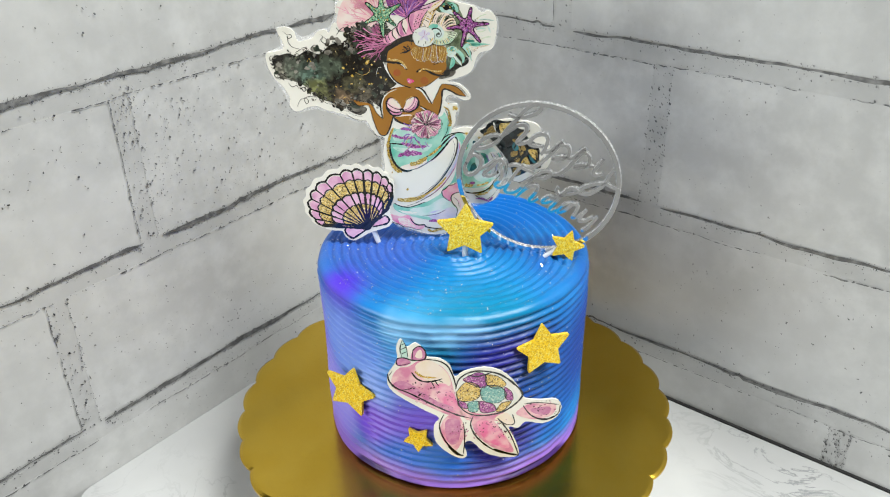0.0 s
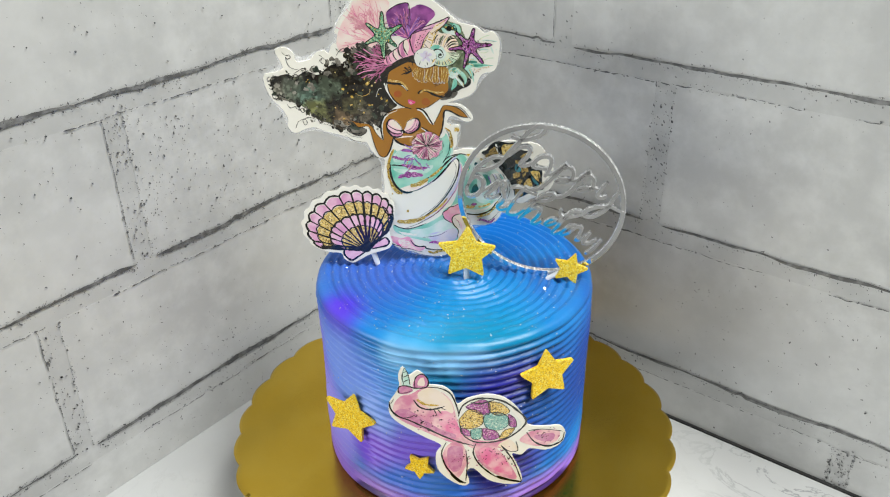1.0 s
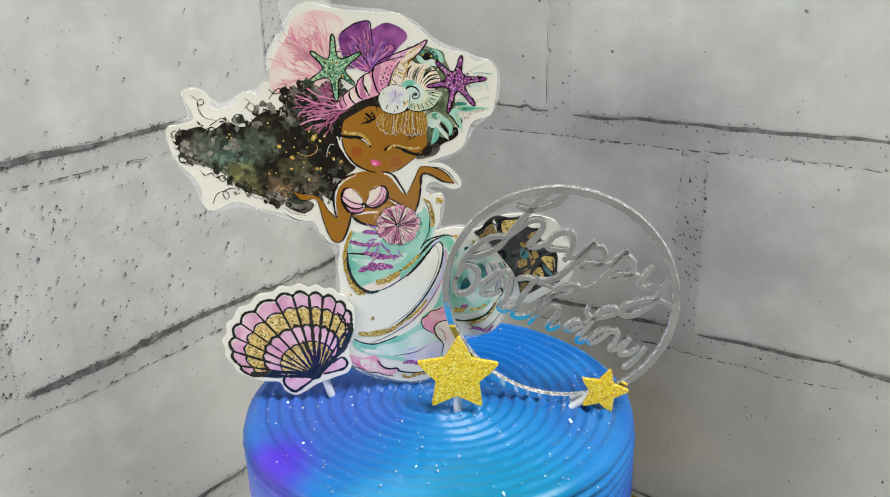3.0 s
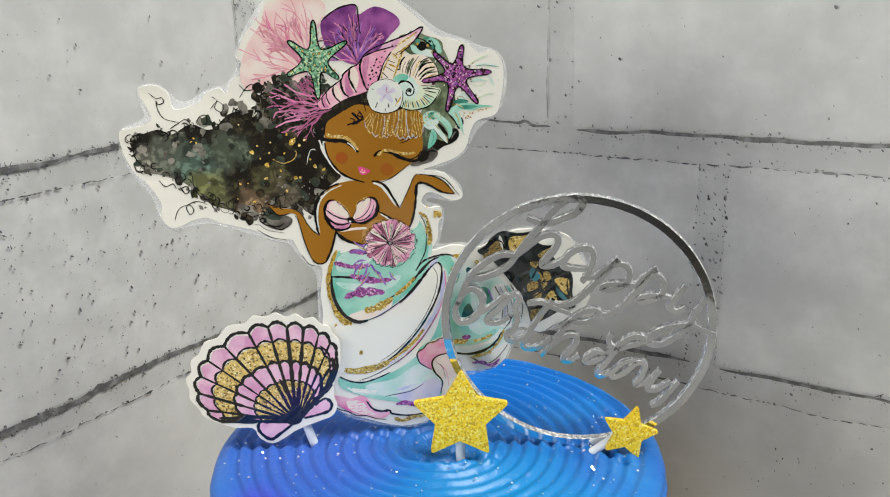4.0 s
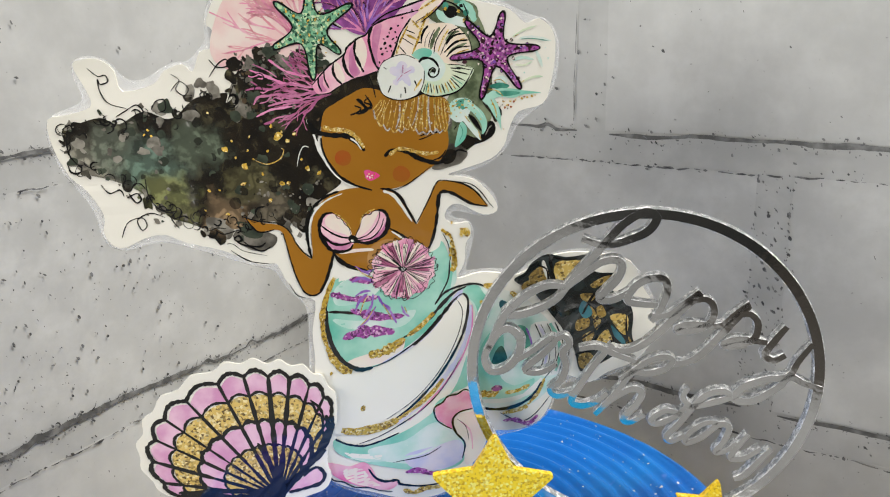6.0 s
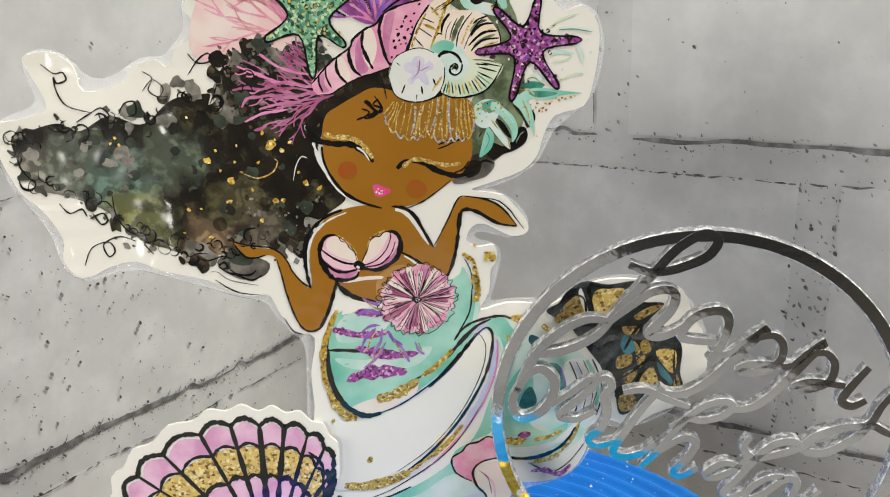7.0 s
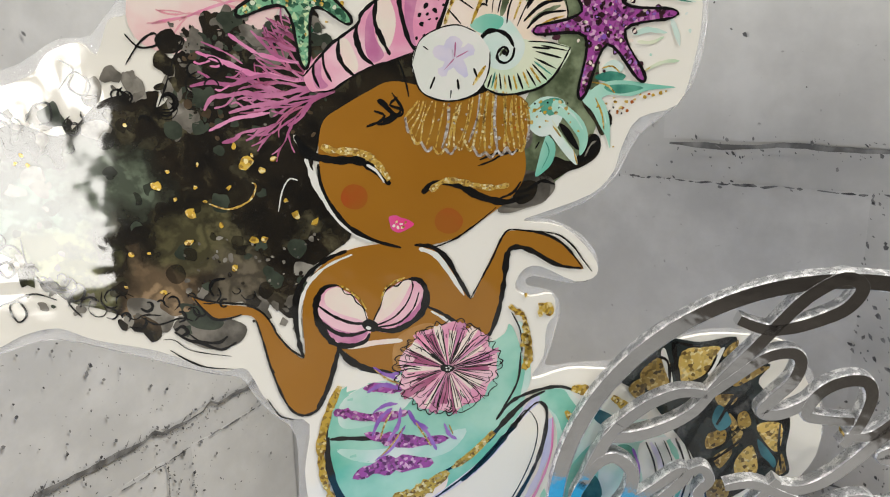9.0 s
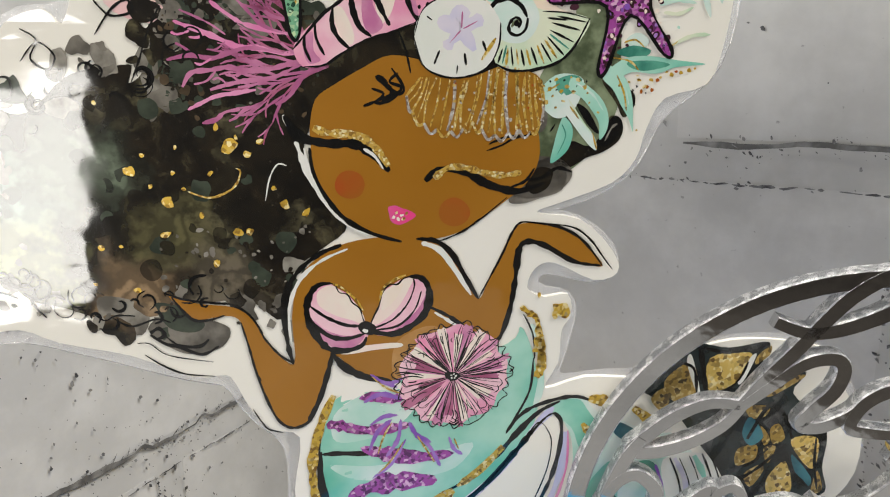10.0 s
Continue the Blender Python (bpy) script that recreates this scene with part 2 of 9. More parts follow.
def marble_material():
    m, nt, bsdf = material("white_marble_print")
    where = place(nt)
    cloud = ramp(nt, noise_of(nt, where, 9, 4.0), 0.3, 0.8)
    veins = noise_of(nt, where, 14, 6.0, 0.6, 2.2)
    near = nt.nodes.new("ShaderNodeMath")
    near.operation = "SUBTRACT"
    nt.links.new(veins, near.inputs[0])
    near.inputs[1].default_value = 0.5
    size = nt.nodes.new("ShaderNodeMath")
    size.operation = "ABSOLUTE"
    nt.links.new(near.outputs[0], size.inputs[0])
    vein = ramp(nt, size.outputs[0], 0.028, 0.0)
    tone = mix(nt, cloud, (0.50, 0.505, 0.515), (0.62, 0.625, 0.63))
    fade = nt.nodes.new("ShaderNodeMath")
    fade.operation = "MULTIPLY"
    nt.links.new(vein, fade.inputs[0])
    nt.links.new(ramp(nt, noise_of(nt, where, 6, 2.0), 0.42, 0.7), fade.inputs[1])
    tone = mix(nt, fade.outputs[0], tone, (0.27, 0.275, 0.29))
    nt.links.new(tone, bsdf.inputs["Base Color"])
    bsdf.inputs["Roughness"].default_value = 0.22
    return m


MAT["marble"] = marble_material()


def icing_material():
    """Airbrushed buttercream: blue, with cyan, violet, indigo and lilac clouds; the right side's blues also hold its
    shade.
    """
    m, nt, bsdf = material("airbrushed_buttercream")
    where = place(nt)
    warp = nt.nodes.new("ShaderNodeTexNoise")
    nt.links.new(where, warp.inputs["Vector"])
    warp.inputs["Scale"].default_value, warp.inputs["Detail"].default_value = 22, 3
    shift = nt.nodes.new("ShaderNodeVectorMath")
    shift.operation = "MULTIPLY_ADD"
    nt.links.new(warp.outputs["Color"], shift.inputs[0])
    shift.inputs[1].default_value = (0.03, 0.03, 0.02)
    nt.links.new(where, shift.inputs[2])

    def cloud(tone, around, near, far, colour):
        d = nt.nodes.new("ShaderNodeVectorMath")
        d.operation = "DISTANCE"
        nt.links.new(shift.outputs[0], d.inputs[0])
        d.inputs[1].default_value = tuple(v + s for v, s in zip(around, (0.015, 0.015, 0.01)))
        return mix(nt, ramp(nt, d.outputs["Value"], far, near), tone, colour)

    def spot(degrees, z, r=0.0765):
        a = radians(degrees)
        return (r * math.cos(a), r * math.sin(a), z)

    tone = mix(nt, ramp(nt, noise_of(nt, where, 35, 4.0), 0.3, 0.7), (0.010, 0.115, 0.45), (0.016, 0.20, 0.56))
    tone = cloud(tone, (-0.035, -0.03, 0.115), 0.012, 0.055, (0.035, 0.115, 0.50))
    tone = cloud(tone, (-0.01, 0.05, 0.115), 0.015, 0.055, (0.008, 0.15, 0.55))
    tone = cloud(tone, spot(-35, 0.112, 0.05), 0.015, 0.055, (0.004, 0.20, 0.50))
    tone = cloud(tone, spot(-62, 0.100), 0.010, 0.042, (0.045, 0.32, 0.60))
    tone = cloud(tone, spot(-40, 0.108), 0.010, 0.040, (0.004, 0.22, 0.42))
    tone = cloud(tone, spot(-108, 0.110), 0.004, 0.026, (0.075, 0.012, 0.60))
    tone = cloud(tone, spot(-130, 0.070), 0.014, 0.042, (0.20, 0.18, 0.72))
    tone = cloud(tone, spot(-128, 0.020), 0.015, 0.045, (0.30, 0.20, 0.74))
    tone = cloud(tone, spot(-95, 0.070), 0.010, 0.042, (0.13, 0.30, 0.82))
    tone = cloud(tone, spot(-66, 0.040), 0.010, 0.036, (0.19, 0.10, 0.72))
    tone = cloud(tone, spot(-106, 0.085), 0.010, 0.034, (0.20, 0.32, 0.82))
    tone = cloud(tone, spot(-116, 0.038), 0.010, 0.034, (0.32, 0.28, 0.82))
    for degrees in (-76, -68, -60, -52, -45):
        tone = cloud(tone, spot(degrees, 0.1045), 0.001, 0.0135, (0.22, 0.50, 0.82))
    tone = cloud(tone, spot(-88, 0.062), 0.006, 0.024, (0.20, 0.34, 0.82))
    # indigo and deep blue towards the right, darkened further for that side's shade
    tone = cloud(tone, spot(-30, 0.074), 0.020, 0.044, (0.018, 0.020, 0.27))
    tone = cloud(tone, spot(-4, 0.060), 0.014, 0.045, (0.008, 0.10, 0.40))
    tone = cloud(tone, spot(24, 0.070), 0.014, 0.055, (0.012, 0.05, 0.28))
    tone = cloud(tone, spot(-32, 0.030), 0.010, 0.036, (0.05, 0.045, 0.42))
    tone = cloud(tone, spot(-88, 0.034), 0.008, 0.028, (0.20, 0.08, 0.70))
    tone = cloud(tone, spot(-74, 0.016), 0.006, 0.026, (0.03, 0.15, 0.70))
    tone = cloud(tone, spot(-58, 0.020), 0.006, 0.026, (0.03, 0.17, 0.70))
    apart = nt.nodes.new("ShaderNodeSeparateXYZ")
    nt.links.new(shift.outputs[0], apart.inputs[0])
    # violet band near the foot, then a narrow dark violet line lowest
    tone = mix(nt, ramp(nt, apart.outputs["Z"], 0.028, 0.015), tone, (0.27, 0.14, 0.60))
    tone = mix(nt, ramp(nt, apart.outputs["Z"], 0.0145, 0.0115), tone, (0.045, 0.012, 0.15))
    streak = noise_of(nt, where, 160, 3.0)
    tone = mix(nt, ramp(nt, streak, 0.66, 0.9), tone, (0.22, 0.32, 0.80))
    nt.links.new(tone, bsdf.inputs["Base Color"])
    bsdf.inputs["Roughness"].default_value = 0.36
    bsdf.inputs["Specular IOR Level"].default_value = 0.4
    bump_of(nt, bsdf, noise_of(nt, where, 420, 4.0), 0.35, 0.0006)
    return m


MAT["icing"] = icing_material()
MAT["sugar"] = paint("sugar_glitter", (0.85, 0.88, 0.95), (0.9, 0.85, 0.95), 200, rough=0.15, metal=0.45)
m, nt, bsdf = material("clear_film")
bsdf.inputs["Transmission Weight"].default_value, bsdf.inputs["Roughness"].default_value = 0.86, 0.08
bsdf.inputs["IOR"].default_value, bsdf.inputs["Base Color"].default_value = 1.14, (0.97, 0.97, 0.98, 1)
bump_of(nt, bsdf, noise_of(nt, place(nt), 130, 3.0), 0.6, 0.0008)
MAT["film"] = m

# ---- building helpers ----
def link_mesh(name, bm, mats, parent=None, label="", smooth=False):
    me = bpy.data.meshes.new(name)
    bm.normal_update()
    bm.to_mesh(me)
    bm.free()
    for mat in mats:
        me.materials.append(mat)
    for poly in me.polygons:
        poly.use_smooth = smooth
    ob = new(name, me)
    if parent:
        ob.parent = parent
    return tagged(ob, label)


def part(name, bm, mat, parent, label="", smooth=False):
    return link_mesh(name, bm, [mat], parent, label, smooth)


def box(bm, lo, hi, bevel=0.0):
    v = [bm.verts.new((x, y, z)) for z in (lo[2], hi[2]) for y in (lo[1], hi[1]) for x in (lo[0], hi[0])]
    f = [bm.faces.new([v[i] for i in q]) for q in ((0, 2, 3, 1), (4, 5, 7, 6), (0, 1, 5, 4), (2, 6, 7, 3), (0, 4, 6, 2), (1, 3, 7, 5))]
    if bevel:
        edges = list({e for q in f for e in q.edges})
        bmesh.ops.bevel(bm, geom=edges, offset=bevel, segments=2, profile=0.5, affect="EDGES")
    return bm


def smooth_loop(points, closed=True, steps=4):
    """A Catmull-Rom curve through the points."""
    n, out = len(points), []
    for i in range(n if closed else n - 1):
        if closed:
            a, b, c, d = (points[(i + k) % n] for k in (-1, 0, 1, 2))
        else:
            a, b, c, d = points[max(i - 1, 0)], points[i], points[i + 1], points[min(i + 2, n - 1)]
        for s in range(steps):
            t = s / steps
            out.append(tuple(0.5 * (2 * q + (r - p) * t + (2 * p - 5 * q + 4 * r - w) * t * t + (3 * q - p - 3 * r + w) * t ** 3)
                             for p, q, r, w in zip(a, b, c, d)))
    if not closed:
        out.append(tuple(points[-1]))
    return out


def tessellate(points):
    from mathutils.geometry import tessellate_polygon
    return tessellate_polygon([[Vector((u, v, 0)) for u, v in points]])


def prism(bm, points, low, high, mm=0.001):
    """A plate of that outline (in mm) in the plane x, z of its thing, from y = -high to y = -low."""
    front = [bm.verts.new((u * mm, -high, v * mm)) for u, v in points]
    back = [bm.verts.new((u * mm, -low, v * mm)) for u, v in points]
    for a, b, c in tessellate(points):
        for ring_, flip in ((front, False), (back, True)):
            try:
                bm.faces.new([ring_[i] for i in ((c, b, a) if flip else (a, b, c))])
            except ValueError:
                pass
    n = len(points)
    for i in range(n):
        bm.faces.new((front[i], back[i], back[(i + 1) % n], front[(i + 1) % n]))
    bmesh.ops.recalc_face_normals(bm, faces=bm.faces)
    return bm


def empty(name, at, azimuth=-90.0):
    """The base of a thing whose front, its own -y, looks towards that azimuth."""
    ob = new(name)
    ob.empty_display_size = 0.01
    ob.matrix_world = pose(*at, 0, 0, azimuth + 90)
    return ob


LAYER = 0.00004


class Print:
    """A flat cut-out card: a white sheet with printed areas and lines, in mm on its own plane."""

    def __init__(self, thing, thick=0.0007, curl=None, pen=0.68):
        self.thing, self.thick, self.parts, self.curl, self.pen = thing, thick, {}, curl, pen

    def forward(self, u, v):
        """How far (mm) the warped card stands before its plane: creased back, then curled forward to its far edge; that side leans less."""
        start, rate = self.curl
        d = max(0.0, start + 5.0 * noise.noise((v * 0.11, 2.0, 0.0)) + 2.0 * noise.noise((v * 0.4, 5.0, 0.0)) - u)
        s = min(1.0, max(0.0, (-10.0 - u) / 45.0))
        return d * (rate * d - 0.021 * min(1.0, d / 2.5)) - 0.085 * (min(v, 122.0) - 102.0 + 0.3 * max(0.0, v - 122.0)) * s * s * (3 - 2 * s)

    def bend(self, bm):
        if not self.curl:
            return bm
        cuts = [-10.0 - 2.5 * k for k in range(37)]
        for x in cuts:
            bmesh.ops.bisect_plane(bm, geom=bm.verts[:] + bm.edges[:] + bm.faces[:], plane_co=(x * 0.001, 0, 0), plane_no=(1, 0, 0))
        for vert in bm.verts:
            u, v = vert.co.x * 1000, vert.co.z * 1000
            if u < -10.0:
                k = math.floor((-10.0 - u) / 2.5)
                t = (-10.0 - u) / 2.5 - k
                vert.co.y -= (self.forward(-10.0 - 2.5 * k, v) * (1 - t) + self.forward(-12.5 - 2.5 * k, v) * t) * 0.001
        return bm

    def smooth_curl(self, me):
        """The normals of the curled surface itself, free of its facets."""
        normals = []
        for vert in me.vertices:
            u, v = vert.co.x * 1000, vert.co.z * 1000
            du = (self.forward(u + 0.5, v) - self.forward(u - 0.5, v))
            dv = (self.forward(u, v + 0.5) - self.forward(u, v - 0.5))
            normals.append(Vector((-du, -1, -dv)).normalized())
        me.normals_split_custom_set_from_vertices(normals)

    def film(self, points, margin):
        """The clear laminate that stands out round the card."""
        loop = smooth_loop(points, True, 2)
        n, out = len(loop), []
        area = sum(a[0] * b[1] - a[1] * b[0] for a, b in zip(loop, loop[1:] + loop[:1]))
        sign = 1 if area < 0 else -1
        for i, (u, v) in enumerate(loop):
            p, q = loop[i - 3], loop[(i + 3) % n]
            d = math.hypot(q[0] - p[0], q[1] - p[1]) or 1.0
            out.append((u - sign * (q[1] - p[1]) / d * margin, v + sign * (q[0] - p[0]) / d * margin))
        for _ in range(3):
            out = [tuple((a + 2 * b + c) / 4 for a, b, c in zip(out[i - 1], out[i], out[(i + 1) % n])) for i in range(n)]
        ob = part("clear_film", self.bend(prism(bmesh.new(), out, 0.00025, 0.0005)), MAT["film"], self.thing, "clear laminate edge")
        ob.visible_shadow = False

    def sheet(self, points, name="card", label="white glossy card"):
        loop = smooth_loop(points, True, 3)
        part(name, self.bend(prism(bmesh.new(), loop, 0.0, self.thick)), MAT["card"], self.thing, label)

    def _slot(self, name, mat):
        bm, mats = self.parts.setdefault(name, (bmesh.new(), []))
        if mat not in mats:
            mats.append(mat)
        return bm, mats.index(mat)

    def _face(self, bm, slot, loop, lift):
        y = -(self.thick + (lift + 1) * LAYER)
        verts = [bm.verts.new((u * 0.001, y, v * 0.001)) for u, v in loop]
        for a, b, c in tessellate(loop):
            f = bm.faces.new((verts[a], verts[b], verts[c]))
            f.material_index = slot

    def fill(self, name, mat, lift, points, steps=4):
        bm, slot = self._slot(name, mat)
        self._face(bm, slot, smooth_loop(points, True, steps), lift)

    def line(self, name, mat, width, lift, points, taper=0.65):
        bm, slot = self._slot(name, mat)
        width *= self.pen if mat == "ink" else 1.0
        way = smooth_loop(points, False, 5)
        y = -(self.thick + (lift + 1) * LAYER)
        rows, n = [], len(way)
        for i, (u, v) in enumerate(way):
            p, q = way[max(i - 1, 0)], way[min(i + 1, n - 1)]
            du, dv = q[0] - p[0], q[1] - p[1]
            size = math.hypot(du, dv) or 1.0
            s = i / (n - 1)
            w = 0.5 * width * (1 - taper + taper * math.sin(math.pi * s) ** 0.5) * (0.95 + 0.35 * noise.noise((u * 0.5, v * 0.5, lift)) + 0.55 * noise.noise((u * 1.7, v * 1.7, lift)))
            rows.append([bm.verts.new(((u + k * -dv / size * w) * 0.001, y, (v + k * du / size * w) * 0.001)) for k in (-1, 1)])
        for a, b in zip(rows, rows[1:]):
            f = bm.faces.new((a[0], b[0], b[1], a[1]))
            f.material_index = slot

    def dot(self, name, mat, lift, u, v, r, sides=7, wild=0.35):
        turn, flat, tilt = random.random() * 6, random.uniform(1 - 1.3 * wild, 1.0), random.random() * 3
        out = []
        for k in range(sides):
            q, a = r * random.uniform(1 - wild, 1 + 0.85 * wild), turn + k * math.tau / sides
            x, y = q * math.cos(a), q * flat * math.sin(a)
            out.append((u + x * math.cos(tilt) - y * math.sin(tilt), v + x * math.sin(tilt) + y * math.cos(tilt)))
        self.fill(name, mat, lift, out, 2)

    def finish(self, labels):
        for name, (bm, mats) in self.parts.items():
            for f in bm.faces:
                f.normal_update()
                if f.normal.y > 0:
                    f.normal_flip()
            ob = link_mesh("printed_" + name.split("|")[0], self.bend(bm), [MAT[k] for k in mats], self.thing, labels.get(name.split("|")[0], ""), bool(self.curl))
            if self.curl:
                self.smooth_curl(ob.data)
            if name.endswith("coral"):
                tagged(ob, labels.get(name, ""), kind="stuff")


def star_points(r, inner=0.5, turn=0.0, tips=5, blunt=0.16):
    """A star with straight edges and rounded tips."""
    out = []
    for k in range(tips):
        a = math.pi / 2 + turn + k * math.tau / tips
        tip = (r * math.cos(a), r * math.sin(a))
        sides = [(inner * r * math.cos(a + d), inner * r * math.sin(a + d)) for d in (-math.pi / tips, math.pi / tips)]
        p, q = ([t + (e - t) * blunt for t, e in zip(tip, side)] for side in sides)
        for t in (0.0, 0.25, 0.5, 0.75, 1.0):
            out.append(tuple((1 - t) ** 2 * u + 2 * t * (1 - t) * v + t * t * w for u, v, w in zip(p, tip, q)))
        out.append(sides[1])
    return out


# ---- the corner: two printed boards, a marble board, the table ----
LEFT, BACK = -0.180, 0.1512
COURSE, BAND, FIRST = 0.107, 0.013, 0.044
PROUD = 0.0001


def ragged(bm, spans, seed, wild=1.0):
    """A ribbon along the course with uneven edges: spans of (start, end, height, width), thin at both ends."""
    rng = random.Random(seed)
    for a, b, z, w in spans:
        n = max(2, int((b - a) / 0.0016))
        rows = []
        for i in range(n + 1):
            s = a + (b - a) * i / n
            slow = noise.noise((s * 21, seed * 1.7, 7)) + 0.5 * noise.noise((s * 55, seed * 1.7, 2))
            mid = wander(s, seed) + z + 0.0005 * wild * noise.noise((s * 160, seed, 3))
            taper = min(1.0, 0.25 + 0.75 * min(s - a, b - s) / 0.012)
            half = 0.5 * w * taper * max(0.22, 1 + 1.1 * slow + wild * 0.3 * noise.noise((s * 230, seed, 9)))
            rows.append([bm.verts.new((s, 0, mid - half * (1 + wild * rng.uniform(-0.2, 0.25)))), bm.verts.new((s, 0, mid + half * (1 + wild * rng.uniform(-0.15, 0.2))))])
        for p, q in zip(rows, rows[1:]):
            bm.faces.new((p[0], q[0], q[1], p[1]))
    return bm


def wander(s, seed):
    """How far a joint's line strays from the level at s."""
    return 0.0030 * noise.noise((s * 14, seed, 0)) + 0.0014 * noise.noise((s * 48, seed, 4)) + 0.007 * max(0.0, noise.noise((s * 70, seed, 11)) - 0.42)


def broken_line(bm, rng, a, b, z, seed):
    """A thin black line of short dashes that follows the foot of a course."""
    s = a
    while s < b - 0.003:
        e = min(b, s + rng.choice((0.0015, 0.0025, 0.004, 0.006, 0.010)) * rng.uniform(0.7, 1.3))
        if noise.noise((s * 17, seed, 5)) > -0.28:
            n, w = max(2, int((e - s) / 0.0012)), rng.uniform(0.00016, 0.00042)
            rows = []
            for i in range(n + 1):
                x = s + (e - s) * i / n
                mid = z + 0.0016 * noise.noise((x * 30, seed, 21)) + 0.0008 * noise.noise((x * 190, seed, 23))
                half = w * (0.35 if i in (0, n) else rng.uniform(0.7, 1.5))
                rows.append([bm.verts.new((x, 0, mid - half)), bm.verts.new((x, 0, mid + half))])
            for p, q in zip(rows, rows[1:]):
                bm.faces.new((p[0], q[0], q[1], p[1]))
        s = e + rng.choice((0.0006, 0.001, 0.0016, 0.004))


def flecks(bm, rng, count, area, size):
    """Small irregular printed marks scattered over (x0, x1, z0, z1)."""
    for _ in range(count):
        x, z = rng.uniform(*area[:2]), rng.uniform(*area[2:])
        r = size * rng.choice((0.45, 0.6, 0.6, 0.8, 1.0, 1.5))
        a = rng.gauss(-0.95, 0.4)
        sides = rng.choice((4, 5, 6))
        stretch = rng.uniform(0.28, 0.75)
        vs = []
        for k in range(sides):
            t = k * math.tau / sides
            p, q = r * math.cos(t) * rng.uniform(0.6, 1.3), r * stretch * math.sin(t) * rng.uniform(0.6, 1.3)
            vs.append(bm.verts.new((x + p * math.cos(a) - q * math.sin(a), 0, z + p * math.sin(a) + q * math.cos(a))))
        bm.faces.new(vs)
    return bm


def ticks(bm, x, z, size, up):
    """A short slanting crack that leaves the joint."""
    a, w = up * 1.1, 0.00022
    dx, dz = size * math.cos(a), size * math.sin(a)
    bm.faces.new([bm.verts.new(p) for p in ((x, 0, z - w), (x + dx * 0.6, 0, z + dz * 0.5 - w), (x + dx, 0, z + dz), (x + dx * 0.5, 0, z + dz * 0.5 + w), (x, 0, z + w))])


def cracks(bm, rng, x, z0, z1):
    """A thin broken upright line along a brick's end."""
    z = z0 + rng.uniform(0, 0.004)
    while z < z1 - 0.006:
        e = min(z1 - 0.002, z + rng.uniform(0.008, 0.03))
        n, rows = max(2, int((e - z) / 0.002)), []
        for i in range(n + 1):
            t = z + (e - z) * i / n
            c, w = x + 0.0007 * noise.noise((t * 70, x * 50, 2)), rng.uniform(0.00005, 0.00026)
            rows.append([bm.verts.new((c - w, 0, t)), bm.verts.new((c + w, 0, t))])
        for p, q in zip(rows, rows[1:]):
            bm.faces.new((p[0], p[1], q[1], q[0]))
        z = e + rng.uniform(0.001, 0.008)


